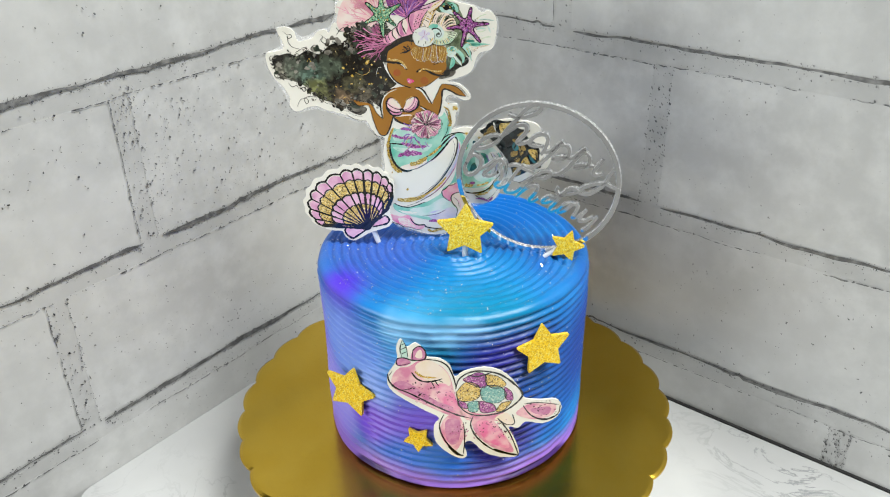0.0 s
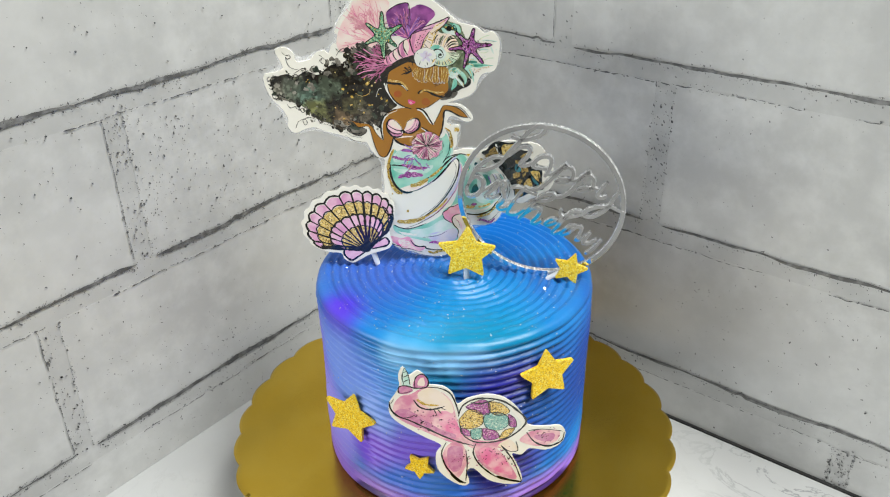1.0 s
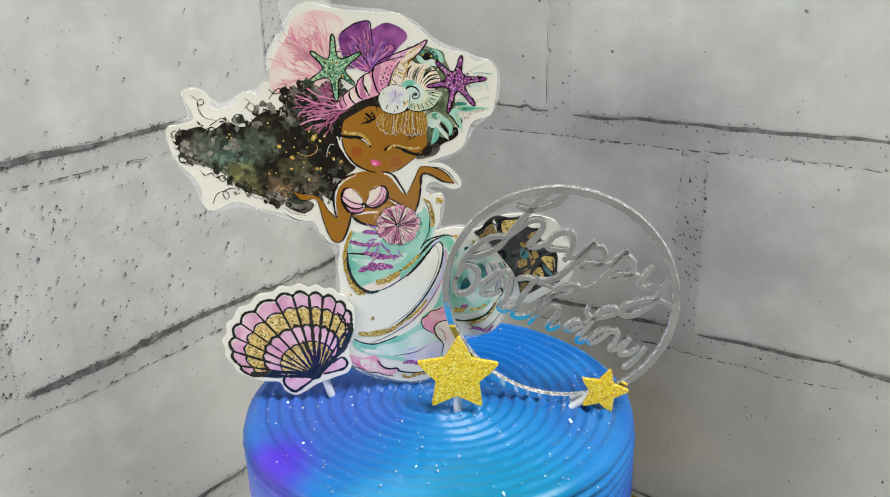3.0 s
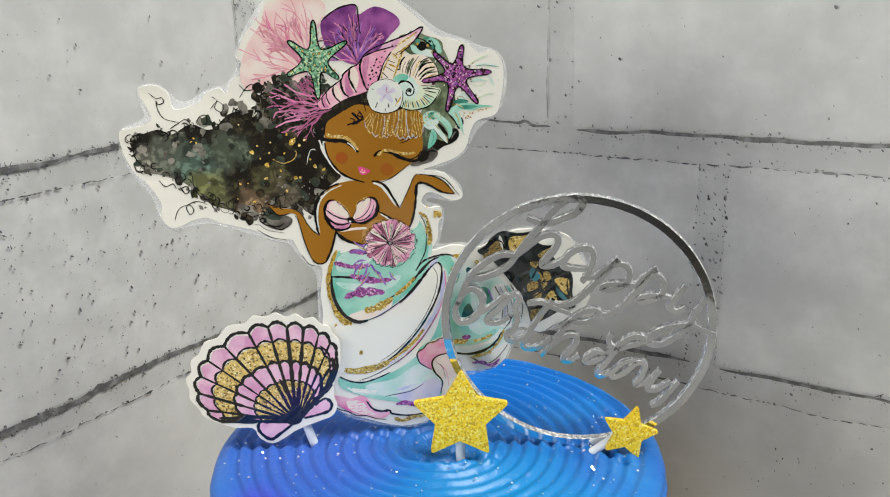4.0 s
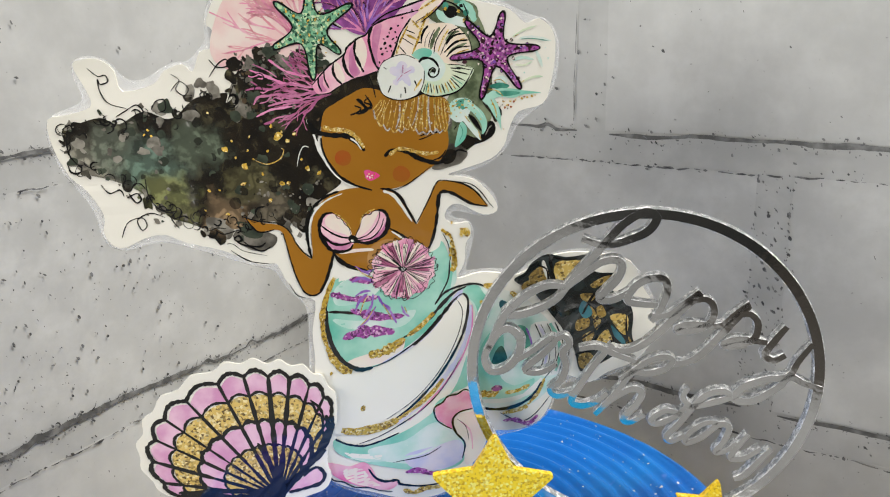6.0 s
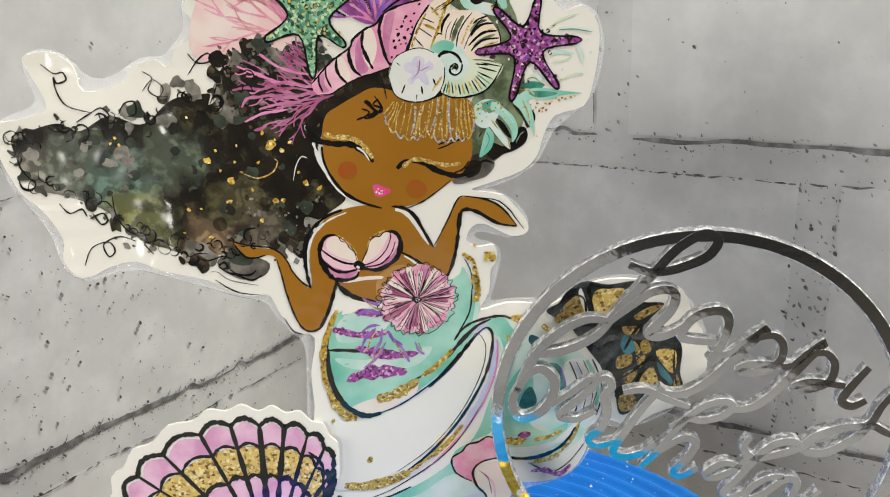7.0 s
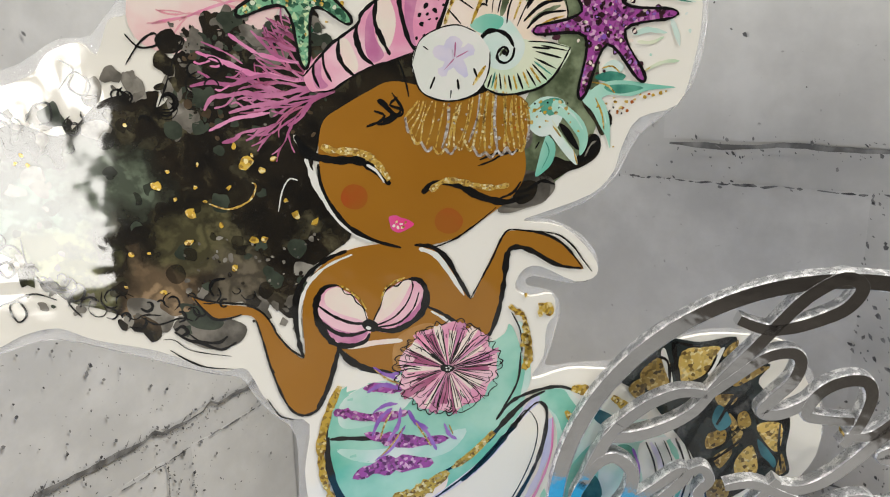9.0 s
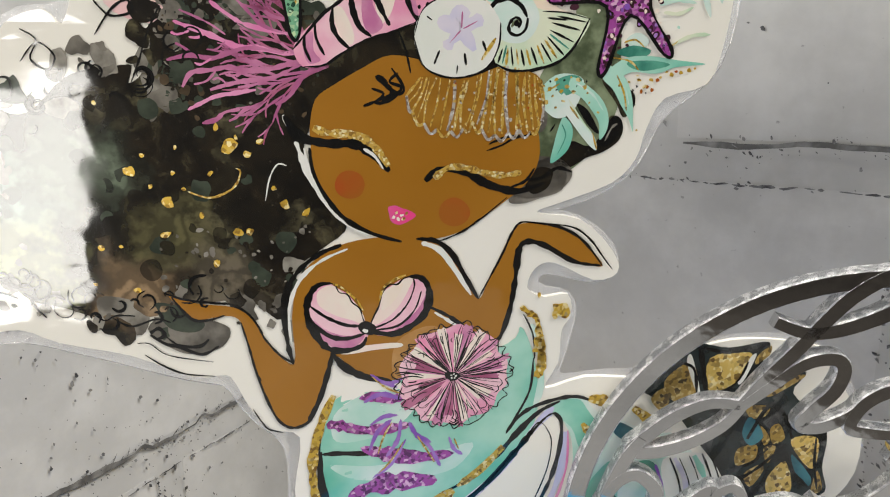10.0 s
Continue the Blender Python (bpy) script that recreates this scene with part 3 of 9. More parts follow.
def brick_wall(name, m, length, height, joints, speckle, seed):
    """A printed board: x runs along it from the corner's side, its face looks to -y."""
    rng = random.Random(seed)
    wall = new(name)
    wall.matrix_world = m
    tagged(wall, "white brick-print backdrop board with dark joint lines", "backdrop board", kind="structure")
    part("board", box(bmesh.new(), (0, 0, -0.012), (length, 0.006, height)), MAT["mortar"], wall, "pale printed mortar")
    lines, dashes, marks = bmesh.new(), bmesh.new(), bmesh.new()
    bricks = []
    for k in range(0, 4):
        z0, z1 = FIRST + (k - 1) * COURSE, FIRST + k * COURSE - BAND
        z0, z1 = max(z0, 0.0005), min(z1, height - 0.001)
        stops = sorted(joints.get(k, []))
        for x, nxt in zip([-0.0065] + stops, stops + [length + 0.0065]):
            a, b = max(x + 0.0065, 0.0008), min(nxt - 0.0065, length - 0.0008)
            if b - a > 0.004 and z1 - z0 > 0.01:
                bricks.append((a, b, z0, z1))
        busy = speckle > 1
        for x in stops:
            if busy or k == 3:
                cracks(dashes, rng, x - 0.0066, z0, z1)
            lone = k == 3 and not busy
            flecks(marks, rng, 22 if lone else 85, (x - 0.0065, x + 0.0065, z0, z1), 0.0008)
            for edge in () if lone else (x - 0.0066, x + 0.0066):
                flecks(marks, rng, 40, (edge - 0.0008, edge + 0.0008, z0, z1), 0.0007)
            if busy and k == 2:
                flecks(marks, rng, 45, (x - 0.004, x + 0.009, z1 - 0.035, z1 + 0.006), 0.0008)
                flecks(marks, rng, 60, (x + 0.006, min(length, x + 0.05), z0 + 0.02, z1), 0.0007)
                flecks(marks, rng, 260, (x + 0.006, min(length, x + 0.14), z0 + 0.008, z1), 0.0007)
            elif not busy:
                flecks(marks, rng, 8, (x, min(length, x + 0.06), z0 + 0.02, z1), 0.0006)
        if k == 0:
            continue
        ends = [0.001] + [v for x in stops for v in (x - 0.005, x + 0.009)] + [length - 0.001]
        runs = [(a, b) for a, b in zip(ends[::2], ends[1::2]) if b - a > 0.004]
        ragged(lines, [(a, b, z0 - 0.0005, 0.0022 if busy else 0.0019) for a, b in runs], seed * 10 + k, 0.9 if busy else 0.5)
        for a, b in runs:
            for _ in range(int((110 if busy else 30) * (b - a))):
                s = rng.uniform(a, b)
                ticks(dashes, s, z0 + wander(s, seed * 10 + k), rng.uniform(0.0015, 0.0045), rng.choice((-0.5, 0.5, 0.8, 1.0)))
            for _ in range(int((1500 if busy else 900) * (b - a))):
                s = rng.uniform(a, b)
                z = z0 + wander(s, seed * 10 + k) + rng.choice((-0.0014, -0.0022, -0.0030, 0.0012, 0.0018))
                flecks(marks, rng, 1, (s, s, z - 0.0012, z + 0.0008), 0.0006 if busy else 0.0005)
        broken_line(dashes, rng, 0.002, length - 0.003, z0 - BAND, seed * 10 + k)
        flecks(marks, rng, int(90 * length / 0.6), (0.0, length, z0 - BAND * 1.12, z0 - BAND * 0.86), 0.0006)
        flecks(marks, rng, 90 if busy else 110, (0.0, length, z0 - BAND, z0 - 0.002), 0.0006)
    flecks(marks, rng, int((650 if busy else 170) * length / 0.6), (0.0, length, 0.0, height), 0.0006)
    if not busy:
        flecks(marks, rng, 190, (0.24, 0.45, 0.02, 0.135), 0.0006)
    for _ in range(12 if busy else 3):
        cx, cz = rng.uniform(0, length), rng.uniform(0.02, height)
        flecks(marks, rng, 60 if busy else 16, (max(0, cx - 0.05), min(length, cx + 0.05), max(0, cz - 0.03), min(height, cz + 0.03)), 0.0006)
    # dark strip standing in for the shade in the gap at the board's foot
    if speckle < 1:
        part("gap_shade_strip", box(bmesh.new(), (0.0008, -0.0021, -0.011), (length - 0.0008, -0.0002, 0.0012)), MAT["strip"], wall, "black lower edge of the board")
    for bm, nm, mat, y in ((lines, "joint_line", "line_print", -0.0010), (dashes, "joint_dash", "fleck_print", -0.0011), (marks, "fleck", "fleck_print", -0.0012)):
        for v in bm.verts:
            v.co.y = y
        for f in list(bm.faces):
            f.normal_update()
            if f.normal.y > 0:
                f.normal_flip()
        tagged(part(nm, bm, MAT[mat], wall, "dark printed marks"), kind="stuff")
    return wall, bricks


def lay_bricks(wall, bricks):
    for a, b, z0, z1 in bricks:
        bm = bmesh.new()
        n = 14
        loop = []
        for (x0, y0), (x1, y1) in (((a, z0), (b, z0)), ((b, z0), (b, z1)), ((b, z1), (a, z1)), ((a, z1), (a, z0))):
            for i in range(n):
                t = i / n
                x, z = x0 + (x1 - x0) * t, y0 + (y1 - y0) * t
                loop.append((x + 0.0006 * noise.noise((x * 90, z * 90, 1)), z + 0.0006 * noise.noise((x * 90, z * 90, 5))))
        front = [bm.verts.new((x, -PROUD, z)) for x, z in loop]
        rear = [bm.verts.new((x, 0.0001, z)) for x, z in loop]
        bm.faces.new(front)
        for i in range(len(loop)):
            bm.faces.new((front[i], front[(i + 1) % len(loop)], rear[(i + 1) % len(loop)], rear[i]))
        bmesh.ops.recalc_face_normals(bm, faces=bm.faces)
        part("brick", bm, MAT["brick"], wall)


# right-hand board along +x, left-hand board along -y
RIGHT_JOINTS = {0: [0.196], 1: [-0.09], 2: [0.048, 0.30], 3: [-0.026, 0.24], 4: [0.12], 5: [-0.05, 0.22]}
LEFT_JOINTS = {0: [], 1: [-0.150, 0.085], 2: [-0.083], 3: [0.10], 4: [-0.12], 5: [0.0]}
wall_right, bricks_right = brick_wall("wall_right", pose(LEFT, BACK, 0), 0.62, 0.335, {k: [x - LEFT for x in v] for k, v in RIGHT_JOINTS.items()}, 0.6, 3)
wall_left, bricks_left = brick_wall("wall_left", pose(LEFT, BACK - 0.370, 0, 0, 0, 90), 0.370, 0.335, {k: [y - (BACK - 0.370) for y in v] for k, v in LEFT_JOINTS.items()}, 1.5, 5)


def rounded_slab(lo, hi, r, z0, z1):
    bm = bmesh.new()
    loop = []
    for cx, cy, a0 in ((hi[0] - r, hi[1] - r, 0), (lo[0] + r, hi[1] - r, 90), (lo[0] + r, lo[1] + r, 180), (hi[0] - r, lo[1] + r, 270)):
        for k in range(7):
            a = radians(a0 + 15 * k)
            loop.append((cx + r * math.cos(a), cy + r * math.sin(a)))
    top, low = [bm.verts.new((x, y, z1)) for x, y in loop], [bm.verts.new((x, y, z0)) for x, y in loop]
    bm.faces.new(top)
    bm.faces.new(low[::-1])
    for i in range(len(loop)):
        bm.faces.new((low[i], low[(i + 1) % len(loop)], top[(i + 1) % len(loop)], top[i]))
    return bm


marble = tagged(part("marble_board", rounded_slab((LEFT + 0.00015, BACK - 0.325), (LEFT + 0.430, BACK - 0.0025), 0.012, -0.005, 0.0), MAT["marble"], None),
                "white marble-print board with grey veins on the table", "backdrop board")
table = new("table")
tagged(table, "plain mid-grey table under the boards", "table")
table.location = (0.1, -0.1, -0.012)
part("tabletop", box(bmesh.new(), (-0.45, -0.70, -0.03), (0.275, 0.42, 0.0), 0.004), MAT["table"], table)
for x in (-0.40, 0.225):
    for y in (-0.65, 0.37):
        part("leg", box(bmesh.new(), (x - 0.025, y - 0.025, -0.74), (x + 0.025, y + 0.025, -0.031), 0.003), MAT["table"], table)

# ---- an unseen dark room, added to limit bounced light and fill the mirror ----
X0, X1, Y0, Y1, Z0, Z1 = -1.60, 2.40, -2.20, 0.75, -0.752, 1.65


def setting(name, pieces, mat, label):
    bm = bmesh.new()
    for lo, hi in pieces:
        box(bm, lo, hi)
    return tagged(part(name, bm, MAT[mat], None), label, "room", kind="structure")


W = 0.1
setting("room_floor", [((X0 - W, Y0 - W, Z0 - W), (X1 + W, Y1 + W, Z0))], "room_floor", "plain dark brown room floor")
setting("ceiling", [((X0 - W, Y0 - W, Z1), (X1 + W, Y1 + W, Z1 + W))], "room", "plain grey ceiling")
setting("unseen_wall_rear", [((X0 - W, Y1, Z0), (X1 + W, Y1 + W, Z1))], "room", "plain grey room wall")
setting("unseen_wall_side", [((X0 - W, Y0, Z0), (X0, Y1, Z1))], "room", "plain grey room wall")


def wall_with_openings(name, along, lo, hi, cuts):
    """An added, unseen wall with window openings: cuts of (start, end, bottom, top); along is its axis, lo and hi its
    corners.
    """
    pieces, at = [], lo[along]

    def piece(a, b, z0, z1):
        p, q = list(lo), list(hi)
        p[along], q[along], p[2], q[2] = a, b, z0, z1
        pieces.append((tuple(p), tuple(q)))

    for a, b, z0, z1 in cuts:
        piece(at, a, lo[2], hi[2])
        piece(a, b, lo[2], z0)
        piece(a, b, z1, hi[2])
        at = b
    piece(at, hi[along], lo[2], hi[2])
    return setting(name, pieces, "front_wall", "plain grey room wall with window openings")


wall_with_openings("unseen_wall_front", 0, (X0 - W, Y0 - W, Z0), (X1 + W, Y0, Z1), [(-1.35, -0.25, 0.30, 1.10), (0.30, 0.74, -0.38, 0.20)])
setting("unseen_wall_far", [((X1, Y0, Z0), (X1 + W, Y1, Z1))], "room", "plain grey room wall")


# ---- turntable, gold board, cake ----
def lathe(bm, profile, segments=96, ripple=None):
    rows = []
    for r, z in profile:
        row = []
        for k in range(segments):
            a = k * math.tau / segments
            rr, zz = ripple(r, z, a) if ripple else (r, z)
            row.append(bm.verts.new((rr * math.cos(a), rr * math.sin(a), zz)))
        rows.append(row)
    for p, q in zip(rows, rows[1:]):
        for k in range(segments):
            bm.faces.new((p[k], p[(k + 1) % segments], q[(k + 1) % segments], q[k]))
    bm.faces.new(rows[0][::-1])
    bm.faces.new(rows[-1])
    return bm


BOARD_TOP, CAKE_TOP = 0.0563, 0.170
turntable = new("turntable")
tagged(turntable, "white plastic turntable under the gold board", "turntable")
part("base", lathe(bmesh.new(), [(0.075, 0.0), (0.076, 0.004), (0.05, 0.010), (0.026, 0.018), (0.024, 0.038)]), MAT["turntable"], turntable, smooth=True)
part("plate", lathe(bmesh.new(), [(0.024, 0.0381), (0.106, 0.042), (0.108, 0.045), (0.108, 0.050), (0.106, 0.0518)]), MAT["turntable"], turntable, smooth=False)

gold_board = empty("cake_board", (-0.0026, 0.0014, 0.052))
tagged(gold_board, "round gold foil cake board with scalloped edge", "cake board")
LOBES = 30


def scallop(r, z, a):
    return (r * (1 + (0.024 * abs(math.cos(a * LOBES / 2)) ** 0.75 - 0.014 if r > 0.12 else 0)), z)


part("foil", lathe(bmesh.new(), [(0.02, 0.0012), (0.131, 0.0012), (0.1345, 0.0020), (0.1345, 0.0032), (0.1325, BOARD_TOP - 0.052), (0.09, BOARD_TOP - 0.052), (0.02, BOARD_TOP - 0.052)], 480, scallop),
     MAT["gold_board"], gold_board, "satin gold foil")
part("card_core", lathe(bmesh.new(), [(0.02, 0.0), (0.130, 0.0), (0.130, 0.0011), (0.02, 0.0011)], 96), MAT["board_edge"], gold_board, "brown card underside")

cake = empty("cake", (0, 0, BOARD_TOP))
tagged(cake, "round buttercream cake airbrushed blue, cyan and purple with combed ridges", "cake")
RADIUS, HEIGHT, RIM = 0.0765, CAKE_TOP - BOARD_TOP, 0.0045


def cake_profile():
    """The combed side with its ridges, the rounded rim, and the rings of the top."""
    out = [(RADIUS - 0.004, 0.0), (RADIUS - 0.0012, 0.0008)]
    pitch = 0.0045
    z = 0.0022
    while z < HEIGHT - RIM:
        out.append((RADIUS - 0.0016 + 0.0011 * (1 - math.cos(math.tau * z / pitch)), z))
        z += pitch / 7
    for k in range(1, 8):
        a = radians(90 * k / 8)
        out.append((RADIUS - RIM + RIM * math.cos(a), HEIGHT - RIM + RIM * math.sin(a)))
    r = RADIUS - RIM - 0.0005
    while r > 0.0008:
        out.append((r, HEIGHT - 0.0013 + 0.0008 * (1 - math.cos(math.tau * (r + 0.001) / 0.0050))))
        r -= 0.0050 / 7
    return out


# furrows pressed into the top by the picks and cards: middle, azimuth of its line, half length, half width, depth (mm)
FURROWS = [((12.7, -5.6), 34, 12, 1.3, 2.0), ((36, 20), 23.5, 26, 1.2, 1.6), ((-52, -33), 33, 20, 1.6, 1.5), ((-22, -8), 38, 16, 1.2, 1.2), ((57, 21), -20, 7, 1.3, 1.8)]


def furrow(x, y):
    drop = 0.0
    for (cx, cy), turn, half, wide, deep in FURROWS:
        c, s = math.cos(radians(turn)), math.sin(radians(turn))
        along, across = (x - cx) * c + (y - cy) * s, -(x - cx) * s + (y - cy) * c
        if abs(along) < half * 1.3:
            fade = max(0.0, 1 - (along / (half * 1.3)) ** 2)
            across += 0.6 * noise.noise((along * 0.3, cx, 0))
            drop += fade * (-deep * math.exp(-(across / wide) ** 2) + 0.55 * deep * math.exp(-((abs(across) - 2.2 * wide) / wide) ** 2) * (0.6 + noise.noise((along * 0.6, cy, across * 0.3))))
    return drop * 0.001


def comb(r, z, a):
    x, y = math.cos(a), math.sin(a)
    soft = 0.0007 * noise.noise((x * 1.6, y * 1.6, z * 22)) + 0.00035 * noise.noise((x * 6, y * 6, z * 60 + r * 90))
    if z > HEIGHT - 0.002 and r < RADIUS - RIM:
        # the comb left the front of the top smoother and ran a little off centre
        sway = 0.0010 * math.sin(a * 3 + r * 60)
        rr = max(0.0003, r + sway * r / RADIUS)
        # towards the front right it is smeared almost flat
        turn = (math.degrees(a) + 45 + 180) % 360 - 180
        flat = math.exp(-(turn / 55) ** 2) * min(1.0, max(0.0, (r - 0.030) / 0.02))
        z = z * (1 - 0.75 * flat) + (HEIGHT - 0.0004) * 0.75 * flat + 0.0009 * flat * noise.noise((x * 9 + r * 40, y * 9, r * 160))
        return (rr, z + soft * 0.9 + furrow(rr * x * 1000, rr * y * 1000))
    if z > 0.003 and z < HEIGHT - RIM:
        # the comb's ridges are smeared in places, most of all on the front
        turn = (math.degrees(a) + 66 + 180) % 360 - 180
        worn = 0.45 * math.exp(-(turn / 30) ** 2) + 0.45 * noise.noise((x * 3.1, y * 3.1, z * 26)) + 0.35 * noise.noise((x * 9, y * 9, z * 50))
        r = RADIUS - 0.0005 + (r - RADIUS + 0.0005) * min(1.0, max(0.15, 1.05 - worn))
    lean = 0.0016 * noise.noise((x * 2.2, y * 2.2, 4)) * min(1.0, z / 0.02)
    return (r + soft, max(0.0, z + lean))


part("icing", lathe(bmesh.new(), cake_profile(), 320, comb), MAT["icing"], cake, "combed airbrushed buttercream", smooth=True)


def sprinkle(count):
    rng = random.Random(11)
    bm = bmesh.new()
    for _ in range(count):
        a = rng.uniform(0, math.tau)
        if rng.random() < 0.6:
            r = RADIUS * math.sqrt(rng.random()) * 0.96
            p, n = Vector((r * math.cos(a), r * math.sin(a), HEIGHT + 0.0006)), Vector((0, 0, 1))
        else:
            p, n = Vector(((RADIUS + 0.0008) * math.cos(a), (RADIUS + 0.0008) * math.sin(a), rng.uniform(0.01, HEIGHT - 0.005))), Vector((math.cos(a), math.sin(a), 0))
        n = (n + Vector((rng.gauss(0, 0.35), rng.gauss(0, 0.35), rng.gauss(0, 0.35)))).normalized()
        t = n.orthogonal().normalized()
        b = n.cross(t)
        s = rng.choice((0.00012, 0.00016, 0.0002, 0.00028, 0.00042))
        bm.faces.new([bm.verts.new(p + s * (t * math.cos(k) + b * math.sin(k))) for k in (0, 1.05, 2.09, 3.14, 4.19, 5.24)])
    return bm


tagged(part("sugar_glitter", sprinkle(1200), MAT["sugar"], cake, "fine sparkling sugar glitter"), kind="stuff")


# ---- star picks and stars on the side ----
def star_plate(name, r, thick, parent, turn=0.0, lift=0.0, up=0.0, across=0.0, inner=0.52):
    loop = [(u + across * 1000, v + up * 1000) for u, v in star_points(r * 1000, inner, turn)]
    bm = prism(bmesh.new(), loop, lift, lift + thick)
    ob = part(name, bm, MAT["star"], parent)
    return ob


def stick(parent, a, b, r=0.0016):
    """A paper stick between two points of its thing."""
    a, b = Vector(a), Vector(b)
    bm = bmesh.new()
    bmesh.ops.create_cone(bm, cap_ends=True, segments=16, radius1=r, radius2=r, depth=(b - a).length)
    bm.transform(Matrix.Translation((a + b) / 2) @ (b - a).to_track_quat("Z", "Y").to_matrix().to_4x4())
    return part("stick", bm, MAT["stick"], parent, "white plastic stick")


pick = empty("star_pick", (0.0127, -0.0056, CAKE_TOP - 0.0003), -56)
tagged(pick, "gold glitter star pick on a white stick in the cake top", "cake topper", "star picks")
star_plate("star", 0.0168, 0.0018, pick, radians(-2), 0.0, 0.0162, 0.0004, 0.52)
stick(pick, (0.0, 0.0016, -0.012), (0.0003, 0.0016, 0.018))

small = empty("star_pick", (0.0530, 0.0214, CAKE_TOP - 0.0003), -58)
tagged(small, "small gold glitter star pick leaning in the cake top", "cake topper", "star picks")
star_plate("star", 0.0100, 0.0018, small, radians(-16), 0.0, 0.0083, 0.0074, 0.50)
stick(small, (-0.0085, 0.0016, -0.0035), (0.0075, 0.0016, 0.0086), 0.0014)


def side_star(azimuth, z, facing, out, r, turn, label):
    """A foam star stuck on the side; it looks to its own azimuth and stands off by out."""
    a = radians(azimuth)
    ob = empty("glitter_star", ((RADIUS + out) * math.cos(a), (RADIUS + out) * math.sin(a), z), facing)
    tagged(ob, label, "star decoration", "stars on the cake side")
    star_plate("star", r, 0.0018, ob, turn, 0.0, 0, 0, 0.53)


side_star(-97.0, 0.1113, -80.0, 0.0030, 0.0170, radians(-12), "gold glitter star on the purple side of the cake")
side_star(-66.4, 0.0929, -65.0, 0.0006, 0.0088, radians(36), "small gold glitter star low on the cake side")
side_star(-16.5, 0.1446, -31.0, 0.0028, 0.0160, radians(4), "gold glitter star on the dark blue side of the cake")

# ---- scallop shell topper ----
shell_topper = empty("shell_topper", (-0.036, -0.024, CAKE_TOP - 0.0003), -54)
tagged(shell_topper, "printed pink and gold scallop shell card on a white stick", "cake topper")
shell = Print(shell_topper, pen=0.95)
HUB = (-4.9, 9.9)
RIBS = [177, 169, 159, 149, 139, 127, 112, 101, 91, 82, 73, 65, 57, 47]
REACH = [25.6, 30.0, 34.0, 35.6, 36.6, 36.2, 35.8, 35.6, 34.6, 34.2, 33.2, 31.2, 27.4, 18.5]


def shell_at(k, part_of):
    """The point at a fraction of the reach along a (fractional) rib."""
    i = min(int(k), len(RIBS) - 2)
    t = k - i
    a = radians(RIBS[i] * (1 - t) + RIBS[i + 1] * t)
    r = (REACH[i] * (1 - t) + REACH[i + 1] * t) * part_of
    return (HUB[0] + r * math.cos(a), HUB[1] + r * math.sin(a))


N = len(RIBS) - 1
EDGE = [shell_at(k * 0.5, 1.14 if k % 2 else 1.10) for k in range(2 * N + 1)]
shell.sheet(EDGE + [(8.4, 18.6), (9.3, 15), (7.4, 11.4), (3, 9.6), (-1.8, 7.9), (-6, 6.1), (-9.6, 3.7), (-13.9, 1.9), (-18, 4.2), (-19.9, 8), (-26.1, 8.6)])
for i in range(N):
    def cell(low, high, mat, lift, bulge=1.0, inset=0.06):
        a, b, mid = i + inset, i + 1 - inset, i + 0.5
        shell.fill(("gold_scale|%d %g" if mat == "gold_print" else "pink_scale|%d %g") % (i, low), mat, lift, [shell_at(a, low), shell_at(a, (low + high) / 2), shell_at(a, high), shell_at(mid, high * bulge), shell_at(b, high), shell_at(b, (low + high) / 2), shell_at(b, low), shell_at(mid, low * (1.0 if low < 0.3 else bulge))], 3)
    cell(0.84, 0.97, "shell_pink", 1, 1.055)
    cell(0.63, 0.83, "gold_print", 1, 1.03)
    cell(0.43, 0.61, "shell_pink", 1, 1.03)
    cell(0.08, 0.42, "gold_print", 1, 1.02)
    for level, w in ((1.0, 0.95), (0.835, 0.6), (0.62, 0.95), (0.425, 0.55)):
        shell.line("black_rib", "ink", w * 1.3, 2, [shell_at(i, level), shell_at(i + 0.25, level * 1.035), shell_at(i + 0.5, level * 1.05), shell_at(i + 0.75, level * 1.035), shell_at(i + 1, level)], 0.2)
for i in range(N + 1):
    w = (1.3, 0.7, 0.8, 0.6, 0.6, 0.7, 0.8, 0.8, 1.0, 1.0, 0.7, 0.6, 0.8, 1.6)[i]
    shell.line("black_rib", "ink", w * 1.35, 2.2, [shell_at(i, 1.0), shell_at(i, 0.7), shell_at(i, 0.4), shell_at(i, 0.05)], 0.2)
shell.fill("black_rib", "ink", 2.4, [(-6.5, 8.6), (-3.6, 9.4), (-3, 12), (-4, 17.5), (-5.2, 20.5), (-6.2, 16), (-8, 13.2), (-13, 11.4), (-9, 9.8)])
shell.line("black_rib", "ink", 1.9, 2.42, [(-4.6, 10.5), (-6.0, 18), (-9.5, 26)], 0.8)
shell.line("black_rib", "ink", 1.6, 2.43, [(-5, 10), (-14, 12), (-24, 12.2), (-31, 12.5)], 0.7)
shell.line("black_rib", "ink", 1.8, 2.44, [(8.6, 33.0), (9.2, 29), (6.8, 24), (5.0, 20)], 0.5)
shell.line("black_rib", "ink", 0.8, 2.45, [(4.8, 37.5), (7.2, 35.0), (8.2, 31.5)], 0.5)
shell.fill("shell_foot", "shell_pink", 1.5, [(-2.2, 11.1), (1.6, 15.2), (5.2, 17.6), (7.1, 15.8), (6.1, 13.6), (2, 12.2)])
shell.line("black_rib", "ink", 1.0, 2.5, [(-2.2, 11), (2, 11.9), (6.3, 13.3), (7.4, 15.9), (5.3, 18), (1.8, 15.6)], 0.3)
shell.fill("shell_foot", "shell_pink", 1.5, [(-6.9, 9.1), (-11.5, 10.1), (-16.7, 10.1), (-17.6, 7.1), (-14.3, 3.9), (-10.7, 6)])
